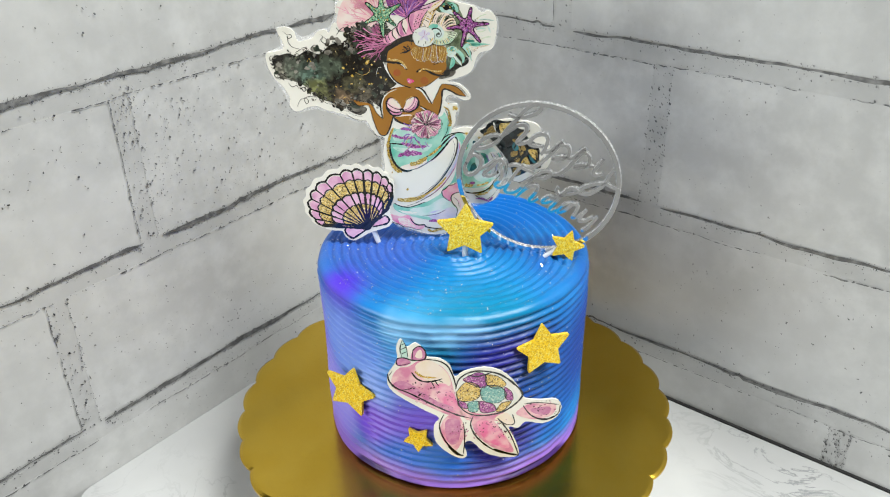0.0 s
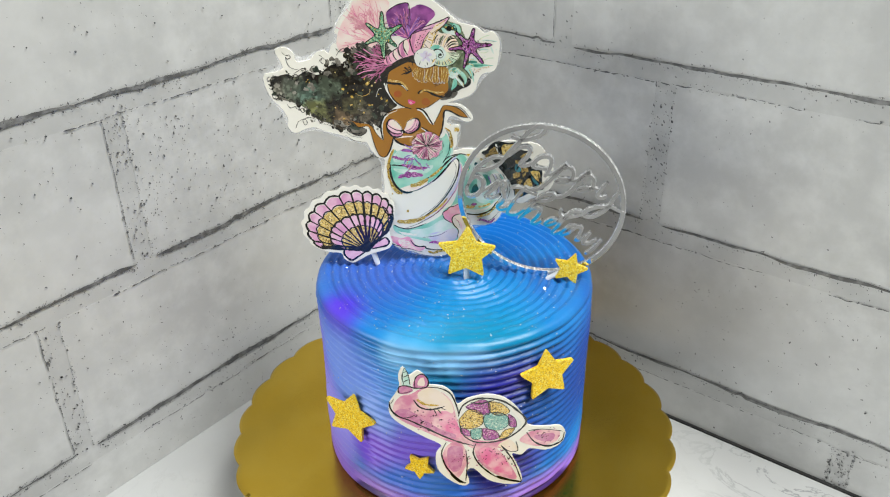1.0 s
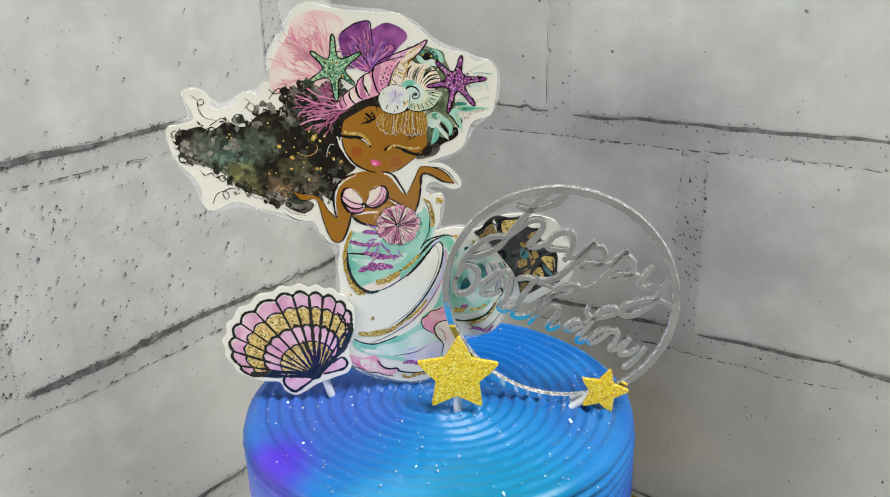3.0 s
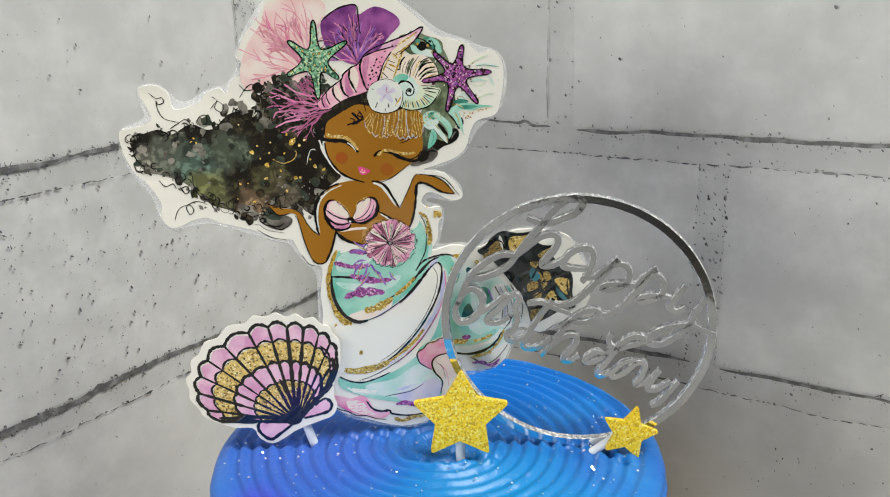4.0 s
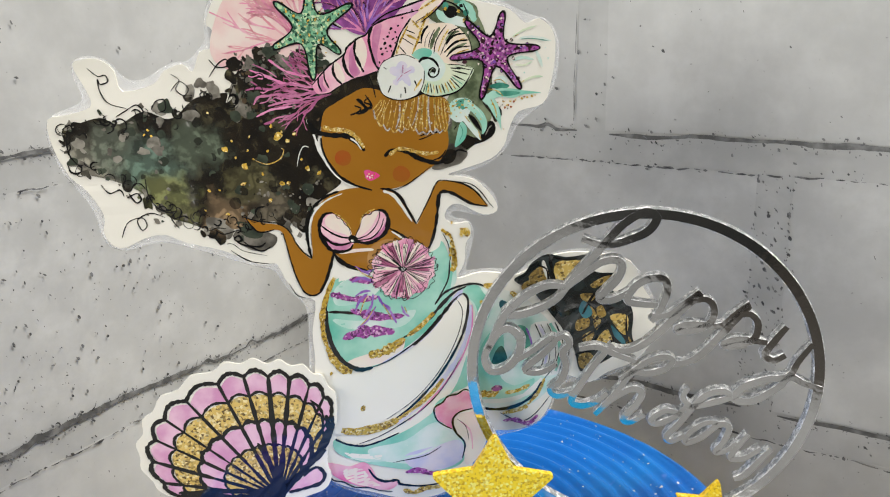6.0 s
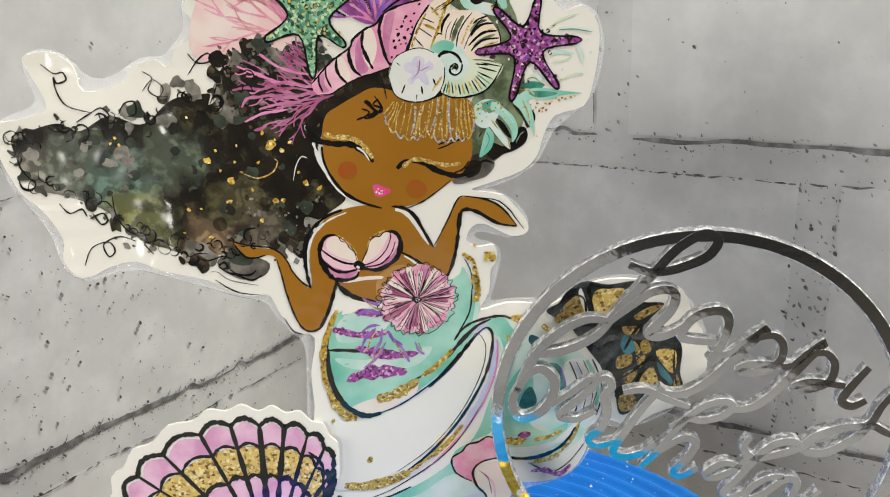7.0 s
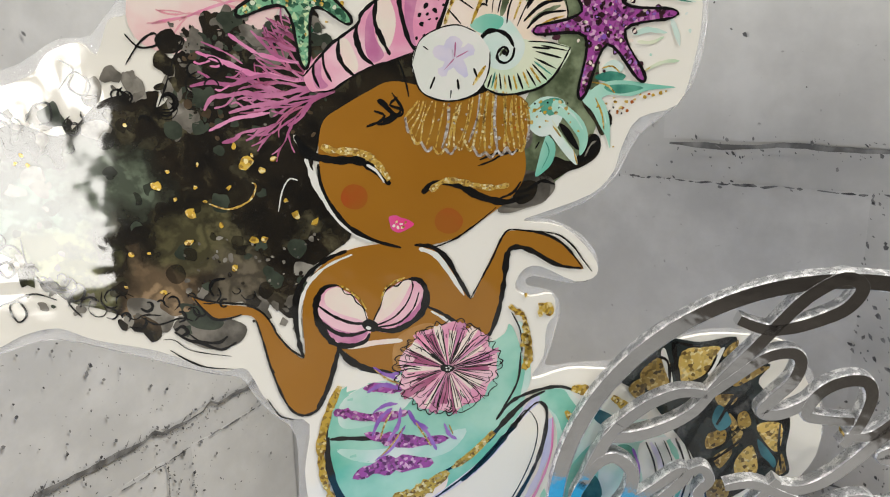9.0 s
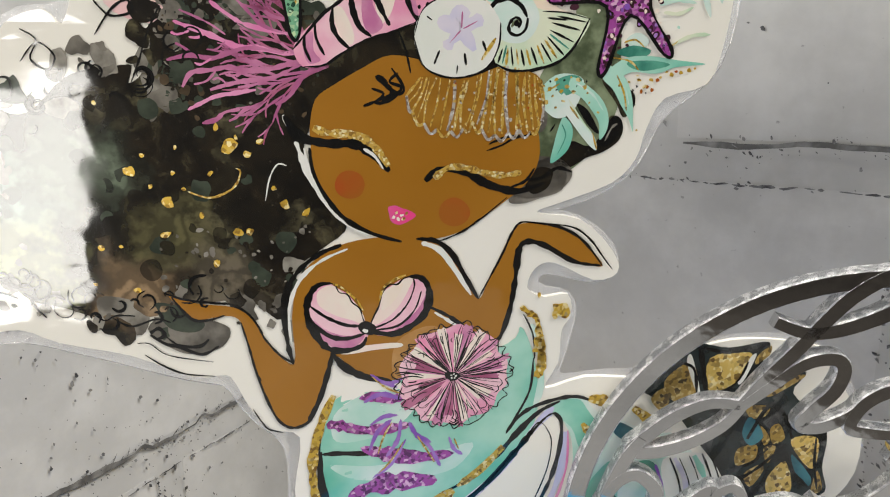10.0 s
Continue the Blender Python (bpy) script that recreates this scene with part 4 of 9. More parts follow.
shell.line("black_rib", "ink", 1.3, 2.5, [(-6.5, 8.8), (-10.6, 5.7), (-14.3, 3.6), (-17.9, 7), (-17, 10.3), (-10, 9.8)], 0.3)
shell.finish({"pink_scale": "lilac pink scales of the shell print", "gold_scale": "gold glitter scales of the shell print", "black_rib": "black ribs and outlines", "shell_foot": "pink shell wings"})
stick(shell_topper, (0.0034, 0.002, -0.012), (-0.0046, 0.002, 0.016), 0.0015)

# ---- silver ring topper with cut lettering ----
ring_topper = empty("lettered_ring_topper", (0.0417, 0.0231, CAKE_TOP - 0.0003), -66.5)
ring_topper.matrix_world = ring_topper.matrix_world @ Matrix.Rotation(radians(2.2), 4, "X")
tagged(ring_topper, "mirror silver ring topper with cut-out happy birthday lettering", "cake topper")
THICK, RC, RR = 0.0024, (-1.0, 44.6), 42.8
words = {"happy": bmesh.new(), "birthday": bmesh.new()}


def ribbon(bm, way, width, closed=False, low=0.0, high=THICK):
    """A flat bar of that width (in mm) with chamfered front edges."""
    n, rows = len(way), []
    for i, (u, v) in enumerate(way):
        p = way[i - 1] if closed or i else way[0]
        q = way[(i + 1) % n] if closed or i < n - 1 else way[-1]
        du, dv = q[0] - p[0], q[1] - p[1]
        size = math.hypot(du, dv) or 1.0
        nu, nv = -dv / size, du / size
        s = i / max(1, n - 1)
        w = 0.5 * width * (1 if closed else 0.72 + 0.28 * math.sin(math.pi * s))
        rows.append([bm.verts.new(((u + k * w * nu) * 0.001, -y, (v + k * w * nv) * 0.001)) for k, y in ((-1, low), (-1, high - 0.0003), (-0.84, high), (0.84, high), (1, high - 0.0003), (1, low))])
    pairs = list(zip(rows, rows[1:])) + ([(rows[-1], rows[0])] if closed else [])
    for a, b in pairs:
        for k in range(6):
            f = bm.faces.new((a[k], b[k], b[(k + 1) % 6], a[(k + 1) % 6]))
            f.material_index = 0 if k in (2, 5) else 1
    if not closed:
        bm.faces.new(rows[0])
        bm.faces.new(rows[-1][::-1])
    return bm


STROKES = 0


def ring_stroke(word, width, points):
    global STROKES
    STROKES += 1
    lift = 0.000012 * STROKES
    ribbon(words[word], smooth_loop(points, False, 5), width * 1.08, False, lift, THICK + lift)


part("ring", ribbon(bmesh.new(), [(RC[0] + RR * math.cos(k * math.tau / 120), RC[1] + RR * math.sin(k * math.tau / 120)) for k in range(120)], 2.8, True, -0.00002, THICK - 0.00002),
     MAT["mirror"], ring_topper, "thin mirror silver ring").data.materials.append(MAT["cut_edge"])
ring_stroke("happy", 2.30, [(-16.7, 80.9), (-12.9, 79.5), (-9.5, 79.6), (-5.6, 80.8), (-1.2, 83.1), (0.6, 86.4), (-2.1, 87.8), (-6.4, 85.3), (-9.8, 81.6), (-13.9, 76.3), (-17.2, 72.5), (-20.3, 68.3)])
ring_stroke("happy", 2.10, [(-20.3, 68.3), (-24.7, 68.4), (-29.4, 66.1), (-33.3, 62.7), (-35.4, 60.5), (-31.7, 60.4), (-26.9, 62.1), (-22.6, 64.9), (-20.1, 68.1)])
ring_stroke("happy", 2.10, [(-20.3, 68), (-16.6, 71.2), (-12.1, 74.8), (-8.3, 75.6), (-6.9, 74), (-7.8, 70.8), (-10.5, 67.6), (-11.9, 65.4), (-9.2, 65.1), (-5.8, 66.8), (-4, 68.5)])
ring_stroke("happy", 2.10, [(2.1, 64.3), (-2.2, 64.4), (-5.2, 65.3), (-3.6, 68.9), (-0.3, 71), (3, 71.1), (4.2, 68.7), (3.5, 65), (2.1, 61.7), (0.8, 59.9)])
ring_stroke("happy", 2.10, [(0.9, 61.4), (4.9, 61.8), (8.5, 64.8), (12.1, 67.9), (10.3, 65.9), (6.7, 61.6), (2.6, 56.8), (-0.9, 53.5), (-4.8, 51.7), (-8.5, 52.1)])
ring_stroke("happy", 2.00, [(10.4, 65.6), (13.4, 66.2), (15.4, 64.3), (15.2, 60.7), (12.7, 58.6), (9.5, 57.6), (7, 58.1), (8.9, 59.3), (12.6, 59.6), (15.8, 59.2), (18.3, 59.8)])
ring_stroke("happy", 2.10, [(17.4, 59.1), (20.3, 62.2), (23.6, 65.1), (21.4, 62.2), (17.6, 57), (13.5, 51.8), (10, 49.3), (6.5, 48.8)])
ring_stroke("happy", 2.00, [(21.6, 62.5), (24.3, 62.6), (26.1, 60.2), (25.6, 56.6), (23.1, 54.9), (19.7, 54), (18.5, 54.7), (21.5, 56), (25.5, 55.8), (28.7, 55.4)])
ring_stroke("happy", 2.10, [(32.9, 59.8), (30.5, 56.3), (28.4, 52.2), (30.5, 50.8), (33.2, 52.3)])
ring_stroke("happy", 2.10, [(39.3, 55.5), (36.5, 51), (34.4, 46.7), (29.1, 45.5), (24, 43.1), (22.2, 39.9), (26.6, 39.5), (32.2, 43.4), (34.8, 46.4), (38.4, 44.9), (42.8, 43.5)])
ring_stroke("birthday", 2.10, [(-33.8, 62.6), (-36.2, 58.6), (-39.1, 52)])
ring_stroke("birthday", 2.20, [(-39.1, 52), (-40.5, 47.9), (-38.9, 44.5), (-35.1, 45.4), (-32.1, 49), (-31.3, 53.7), (-34.1, 56.5), (-37.1, 55.1), (-39.6, 50.6)])
ring_stroke("birthday", 1.90, [(-32.1, 48), (-28.4, 50.5), (-23.9, 54.3), (-22.9, 53.3), (-25.9, 49.7), (-30.1, 45.4), (-26.4, 44.7), (-22.2, 47.1)])
ring_stroke("birthday", 1.90, [(-22.9, 53.8), (-20.3, 55), (-19, 52.9), (-20.6, 50.5), (-19.7, 46.8), (-21, 42.7), (-23.6, 40.2), (-21.8, 38.3), (-17.6, 39.7)])
ring_stroke("birthday", 1.90, [(-8.2, 53.4), (-11.9, 48.6), (-15.3, 43), (-18.1, 37.3), (-15.6, 35.9), (-11.9, 37.2), (-9, 39.9)])
ring_stroke("birthday", 1.70, [(-16.5, 51.7), (-12.1, 52.5), (-7.2, 50.6), (-2.4, 48.9)])
ring_stroke("birthday", 1.80, [(-6.2, 43.9), (-3, 46.3), (1.2, 49.6), (5, 50.6), (6.5, 49.4), (4.5, 47.1), (0.6, 45.9), (-3, 45.9), (-6.3, 41.1), (-9.5, 36.8), (-12, 33.6)])
ring_stroke("birthday", 1.90, [(-12, 33.6), (-7.7, 38.3), (-3.1, 41.3), (-0.5, 40.4), (-1.9, 36.7), (-4.8, 32.9), (-3.1, 31.9), (0.4, 34.2)])
ring_stroke("birthday", 1.80, [(9.6, 34.9), (5.7, 35.7), (2.2, 32.8), (4, 31.9), (8.2, 34.2), (10.7, 37.3)])
ring_stroke("birthday", 1.90, [(10.8, 42.3), (9.7, 39.6), (11.9, 37.4), (16.1, 38.3), (20.7, 40.2), (19.7, 41.8), (15.9, 40.9), (12.5, 37.4), (9.2, 32.2), (6.3, 28.3), (7.6, 27), (10.9, 28.9)])
ring_stroke("birthday", 1.80, [(18.8, 33.1), (15.2, 32.5), (11.7, 29.3), (11.3, 26.9), (14.8, 28.5), (18.8, 32.4), (21.5, 31.9), (20.6, 27.8), (18.7, 24.6), (21.3, 25.1), (23.9, 27.6)])
ring_stroke("birthday", 1.80, [(26.4, 30.1), (23.7, 25.9), (22.7, 23.1), (26, 23.3), (29.9, 26.3)])
ring_stroke("birthday", 1.90, [(32.3, 26.4), (29.1, 21.8), (26.3, 18.2), (24, 17)])
for word, bm in words.items():
    bmesh.ops.recalc_face_normals(bm, faces=bm.faces)
    part(word + "_lettering", bm, MAT["mirror"], ring_topper, "cursive word %s cut in mirror silver" % word).data.materials.append(MAT["cut_edge"])

# ---- turtle card on the side ----
turtle_card = empty("turtle_card", (0.0795 * math.cos(radians(-44.6)), 0.0795 * math.sin(radians(-44.6)), 0.121), -44.6)
tagged(turtle_card, "printed pink sea turtle card with patchwork shell on the cake side", "cake decoration")
turtle = Print(turtle_card, 0.0009, pen=0.52)
turtle.sheet([(-43.1, 22.5), (-40, 27.5), (-37.8, 32.5), (-38.1, 38.7), (-35.7, 43.6), (-33.1, 38.2), (-28.8, 40.5), (-25.1, 36.7), (-24.1, 31.8), (-16.8, 29.7), (-11.7, 24.6), (-9.5, 17.5), (-4.6, 20.6), (5.5, 22), (14.3, 18.6), (20.9, 11.4), (25.3, 3.5), (27.2, -0.5), (35.7, -2.2), (43.2, -2.6), (46.5, -8), (43.8, -15), (36.3, -18.1), (27.7, -15.9), (23.5, -19.7), (18.6, -18.7), (23.1, -30.4), (24, -39.1), (15.3, -39.2), (5.9, -34.8), (-1.5, -25.8), (-5.2, -27.8), (-3.7, -35.2), (-7.1, -37.3), (-14.1, -32.3), (-20.3, -23.6), (-20.9, -13.3), (-18.1, -7.9), (-25.4, -2.1), (-33.9, 4.8), (-40.8, 11.5), (-43.4, 16.8)])
turtle.fill("head", "skin_pink", 1, [(-40.9, 21.6), (-37.3, 26.2), (-32.2, 27), (-25.2, 30.5), (-18.5, 27), (-13.2, 21.2), (-10.7, 11.9), (-8.5, 0.5), (-5.6, -8.2), (-12.2, -7), (-20.9, -1.5), (-29.5, 4.7), (-37.9, 11.2), (-41.2, 15.9)])
turtle.fill("head", "cream", 1.2, [(-29.3, 26.4), (-23.6, 29.7), (-18, 26.6), (-12.9, 19.3), (-11.9, 12.7), (-17.7, 14.1), (-24.8, 17.7)])
turtle.fill("head", "skin_pink", 1, [(-9.1, -0.2), (-0.3, -6.5), (8.7, -8.3), (14.7, -7.4), (16.6, -13), (5.8, -13.3), (-3.9, -10.7)])
turtle.fill("shell", "shell_white", 1.4, [(-9, 10.9), (-4.9, 17.4), (4.1, 19.3), (12.9, 15.9), (18.9, 8.6), (23, 0.7), (17.7, -4.7), (8.7, -7.9), (-0.3, -6.1), (-7.4, -0.4)])
turtle.line("shell", "ink", 0.75, 1.9, [(-8.9, 8.1), (-3.8, 13.8), (2.6, 10.5), (2.6, 3.2), (-3.9, 1.2), (-8.2, 3.5), (-8.9, 8.1)], 0.2)
turtle.fill("shell_patch|5", "gold_print", 1.6, [(-8.9, 8.1), (-3.8, 13.8), (2.6, 10.5), (2.6, 3.2), (-3.9, 1.2), (-8.2, 3.5)])
turtle.line("shell", "ink", 0.75, 1.9, [(-5.6, 15.8), (2.2, 19.3), (6.5, 16.2), (5.8, 9.2), (-0.7, 11.7), (-5.6, 15.8)], 0.2)
turtle.fill("shell_patch|7", "plum_glitter", 1.6, [(-5.6, 15.8), (2.2, 19.3), (6.5, 16.2), (5.8, 9.2), (-0.7, 11.7)])
turtle.line("shell", "ink", 0.75, 1.9, [(5.9, 17.4), (12.3, 15.8), (16.7, 10), (11.7, 7.9), (6.7, 11.1), (5.9, 17.4)], 0.2)
turtle.fill("shell_patch|9", "gold_print", 1.6, [(5.9, 17.4), (12.3, 15.8), (16.7, 10), (11.7, 7.9), (6.7, 11.1)])
turtle.line("shell", "ink", 0.75, 1.9, [(4.8, 10.3), (12.7, 9.5), (17.1, 3.6), (12.9, -1.4), (5.6, 0.3), (3.4, 6), (4.8, 10.3)], 0.2)
turtle.fill("shell_patch|11", "teal_glitter", 1.6, [(4.8, 10.3), (12.7, 9.5), (17.1, 3.6), (12.9, -1.4), (5.6, 0.3), (3.4, 6)])
turtle.line("shell", "ink", 0.75, 1.9, [(2.5, 0.7), (9.8, -1.9), (11.3, -6.7), (4, -6.8), (2.5, 0.7)], 0.2)
turtle.fill("shell_patch|13", "plum_glitter", 1.6, [(2.5, 0.7), (9.8, -1.9), (11.3, -6.7), (4, -6.8)])
turtle.line("shell", "ink", 0.75, 1.9, [(-8.4, 2.5), (-4.1, 0.2), (-3.4, -3.6), (-7.7, -1.3), (-8.4, 2.5)], 0.2)
turtle.fill("shell_patch|15", "plum_glitter", 1.6, [(-8.4, 2.5), (-4.1, 0.2), (-3.4, -3.6), (-7.7, -1.3)])
turtle.line("shell", "ink", 0.75, 1.9, [(-3.1, 0.3), (2.6, 0.6), (1.9, -5.8), (-2.4, -5.3), (-3.1, 0.3)], 0.2)
turtle.fill("shell_patch|17", "teal_glitter", 1.6, [(-3.1, 0.3), (2.6, 0.6), (1.9, -5.8), (-2.4, -5.3)])
turtle.line("shell", "ink", 0.75, 1.9, [(14.5, -1.7), (19.6, -1.3), (16, -6.5), (11.6, -6.9), (14.5, -1.7)], 0.2)
turtle.fill("shell_patch|19", "gold_print", 1.6, [(14.5, -1.7), (19.6, -1.3), (16, -6.5), (11.6, -6.9)])
turtle.line("shell", "ink", 0.75, 1.9, [(15.9, 8.3), (19.5, 5.2), (20.4, -0.4), (16.7, 0.9), (15.9, 8.3)], 0.2)
turtle.fill("shell_patch|21", "plum_glitter", 1.6, [(15.9, 8.3), (19.5, 5.2), (20.4, -0.4), (16.7, 0.9)])
turtle.fill("flipper", "skin_pink", 1.5, [(-17.7, -17.6), (-15.8, -9.3), (-10.4, -6.1), (-6.2, -11.2), (-5.1, -21), (-9.5, -31.3), (-14.3, -27.5)])
turtle.fill("flipper", "skin_pink", 1.5, [(-0.9, -11), (5.7, -9.5), (11.8, -15.2), (18.1, -26.6), (21.4, -36.3), (12.7, -33.2), (5.2, -26.7), (0.3, -18.9)])
turtle.fill("flipper", "cream", 1.5, [(11.2, -11.6), (17.2, -8.5), (21.5, -15.2), (20.4, -17.4), (14.9, -16)])
turtle.fill("flipper", "skin_pink", 1.5, [(22.3, -9.1), (28.2, -4.4), (35.7, -4.5), (43.1, -6.1), (41.6, -12.8), (33.1, -15), (25.7, -12.5)])
turtle.fill("head", "sea_pale", 1.4, [(-36, 31.9), (-36.7, 37.6), (-34.9, 43.4), (-33.5, 38.4), (-32.5, 32)])
turtle.fill("head", "pink_deep", 1.5, [(-31.2, 31.4), (-29.9, 36.3), (-26.6, 38.4), (-23.9, 34.8), (-24.6, 30.3), (-28.3, 30.2)])
turtle.fill("head", "pink_deep", 1.5, [(-38.2, 32.1), (-34.5, 32.2), (-31.3, 29.1), (-34.7, 27.2), (-38, 28.2)])
turtle.fill("head", "petal_pale", 1.52, [(-29, 32.1), (-27.8, 35.6), (-25.9, 35.9), (-25.7, 31.3)])
turtle.fill("head", "pink_deep", 1.3, [(-40.8, 16.2), (-35.1, 17.9), (-26, 9.8), (-18.5, 3), (-10.9, -1.6), (-12.9, -3.8), (-26.2, 3.8), (-35.4, 9.7)])
turtle.fill("head", "coral_pink", 1.25, [(-18.3, 13.8), (-13.6, 13.2), (-9.9, 5.6), (-7.1, -4.5), (-12.9, -1.4), (-18.5, 5.4)])
turtle.line("head", "ink", 1.36, 2, [(-30.5, 30.9), (-29.9, 36.3), (-26.6, 38.4), (-23.9, 34.8), (-24.6, 30.3), (-30.5, 30.4), (-34.5, 32.2), (-38, 31.9), (-37.8, 28), (-31.5, 28.7)])
turtle.line("head", "ink", 0.82, 2, [(-35.4, 32.3), (-36.3, 37.6), (-35, 43)])
turtle.line("head", "ink", 0.82, 2, [(-32.7, 32.5), (-33.2, 38.4), (-34.8, 43)])
turtle.line("head", "ink", 0.91, 2, [(-36.1, 34.6), (-32.9, 35.9)])
turtle.line("head", "ink", 0.91, 2, [(-36.3, 37.3), (-33.1, 38.6)])
turtle.line("head", "ink", 0.91, 2, [(-35.8, 40), (-34, 40.9)])
turtle.line("head", "ink", 2.00, 2.1, [(-31.2, 23.1), (-28.7, 18.7), (-24.8, 16.4), (-20.1, 16.3), (-16, 17.3)])
turtle.line("head", "ink", 0.91, 2.1, [(-21.6, 16.5), (-20, 12.3)])
turtle.line("head", "ink", 0.91, 2.1, [(-19.8, 16.3), (-17.6, 12.7)])
turtle.line("head", "ink", 0.91, 2.1, [(-18.2, 16.8), (-15.5, 14.9)])
turtle.line("head", "gold", 1.27, 2.15, [(-29.7, 23.4), (-25.7, 19.7), (-19, 18.3)])
turtle.line("head", "ink", 1.82, 2, [(-43.2, 23.5), (-42.5, 18.7), (-39.4, 14.1), (-33.5, 10.4), (-26.1, 5), (-18.6, -0.7), (-9.1, -6.8), (-1.3, -10.2)])
turtle.line("head", "ink", 1.45, 2, [(-24.4, 30.3), (-18, 28.7), (-13.2, 25), (-10.3, 17.6), (-8.9, 10.3)])
turtle.line("head", "ink", 0.73, 2, [(-36.2, 12.8), (-33.1, 12.5), (-30, 14.1)])
turtle.line("head", "ink", 0.73, 2, [(-40.7, 25), (-42.8, 21.6)])
turtle.line("shell", "ink", 2.09, 2, [(-9.3, 9.9), (-6.9, 16.8), (0.7, 20.2), (12.1, 17.6), (20.3, 10.6), (25.4, 2.7), (20.6, -4.2), (12.5, -8.5), (0.7, -8.4), (-6.7, -2.6), (-8.9, 6.7)])
turtle.line("shell", "ink", 1.64, 2.02, [(-3.1, 18.3), (1.6, 16.8), (9.2, 18.4)])
turtle.line("flipper", "ink", 1.45, 2, [(-15.6, -6), (-18.1, -13.2), (-15.9, -22.4), (-11.3, -30.1), (-6.3, -35.4)])
turtle.line("flipper", "ink", 2.91, 2, [(-13.7, -27.7), (-9.3, -33.5), (-5.7, -35.5)])
turtle.line("flipper", "ink", 1.27, 2, [(-5.6, -12.2), (-4.9, -22.5), (-5.7, -34.2)])
turtle.line("flipper", "ink", 1.64, 2, [(-0.3, -8.8), (-1.7, -15.2), (2.3, -24.6), (12, -34.5), (24.3, -39.2)])
turtle.line("flipper", "ink", 2.73, 2, [(10.8, -32.8), (17.9, -36.8), (24.1, -38.7)])
turtle.line("flipper", "ink", 1.45, 2, [(12.5, -11.7), (19.1, -22.8), (24.3, -38.7)])
turtle.line("flipper", "ink", 1.27, 2, [(12.5, -11.7), (16.9, -16.3), (21.5, -16.4), (20.4, -10.1)])
turtle.line("flipper", "ink", 1.64, 2, [(25.8, -4.7), (30.3, -11.8), (37.5, -15.7), (44.4, -12.9), (45.7, -7)])
turtle.line("flipper", "ink", 2.18, 2, [(32.4, -14), (38.5, -15.5), (42.8, -13.7)])
turtle.line("flipper", "ink", 0.91, 2, [(26.5, -3.8), (34, -3.7), (44.8, -6.4)])
turtle.fill("flipper", "pink_deep", 1.6, [(-15, -11.1), (-11.4, -9), (-7.1, -12), (-8.2, -24.7), (-12.2, -26.8), (-14.7, -21.3)])
turtle.fill("flipper", "coral_pink", 1.6, [(1.7, -13), (8.6, -13.8), (16.7, -25.1), (18.9, -33.2), (10.7, -29.6), (3.9, -22.2)])
turtle.fill("flipper", "pink_deep", 1.6, [(30.2, -7.5), (40.1, -7.3), (39.3, -12.3), (32.3, -11)])
rng = random.Random(6)
for _ in range(190):
    u, v = rng.choice(((-26, 8), (-30, 14), (2, -20), (38, -9), (-20, 10), (-12, 6), (-10, 2), (-6, -16), (-8, -20), (12, -16), (16, -22), (34, -6)))
    turtle.dot("head", rng.choice(("plum", "pink_deep", "plum", "coral_rose")), 2.2, u + rng.gauss(0, 3.0), v + rng.gauss(0, 2.5), rng.uniform(0.2, 0.6), 6)
turtle.finish({"head": "pink print", "shell": "patchwork glitter shell print", "flipper": "pink flipper print"})

# ---- mermaid card ----
mermaid_topper = empty("mermaid_topper", (0, 0, 0))
mermaid_topper.matrix_world = pose(-0.00598, 0.00775, CAKE_TOP - 0.0003, 4.875, 0, 36.76)  # leans a little forward
tagged(mermaid_topper, "glossy printed mermaid card with dark flowing hair in the cake top", "cake topper")
mermaid = Print(mermaid_topper, 0.0008, (-61.0, 0.0016))
HAIR_EDGE = [(-93.3, 111.8), (-89.4, 112.7), (-83.9, 114.3), (-83.9, 117.3), (-86.3, 122.6), (-85.9, 124.6), (-81.2, 125), (-77.8, 122.4), (-76.4, 117.7), (-69.3, 119.2), (-66.7, 122.1), (-62.5, 123.5), (-60.3, 121.8), (-58.3, 126.2), (-55.7, 127.1), (-55, 130.9), (-56.3, 132.9), (-53, 139.6), (-48.8, 144), (-46.3, 149.8), (-41.4, 153.2), (-29.1, 150.5), (-20, 149.8), (-10.1, 149), (-4.9, 145.2)]
CROWN_EDGE = [(0.3, 140.5), (3.7, 137.5), (8.5, 136.1), (12.7, 134.9), (16.4, 131.8), (19.7, 132.8), (22.9, 129.9), (23.7, 125.5), (23, 118.4), (21.2, 113.1), (15.4, 111.3), (13.1, 107.1), (12, 103.2), (8.8, 99.9), (1.7, 97.4), (-1.6, 96.1), (4.7, 94.8), (9.6, 90), (10.5, 86.6), (7, 85.7), (1.3, 88.6), (-1.5, 88), (-2.6, 85.1), (-0.1, 83.5), (3.4, 83.7), (4, 80.4)]
TAIL_EDGE = [(2.7, 78.1), (2.4, 72.9), (0.6, 68.8), (6.6, 70.2), (12.9, 69.6), (16.7, 69.3), (22.7, 73), (29.3, 74.7), (38.4, 73.9), (46.1, 71.3), (49.4, 64.6), (53.2, 58.3), (53.7, 49), (49, 42.5), (41.9, 39.6), (36.9, 36.7), (30.7, 39.2), (27.4, 36.7), (26.2, 30.5), (23.1, 25.4), (17.1, 23), (8.8, 22.6), (5.6, 16.9), (3.9, 8.7), (-2.4, 4), (-9.2, 2.3)]
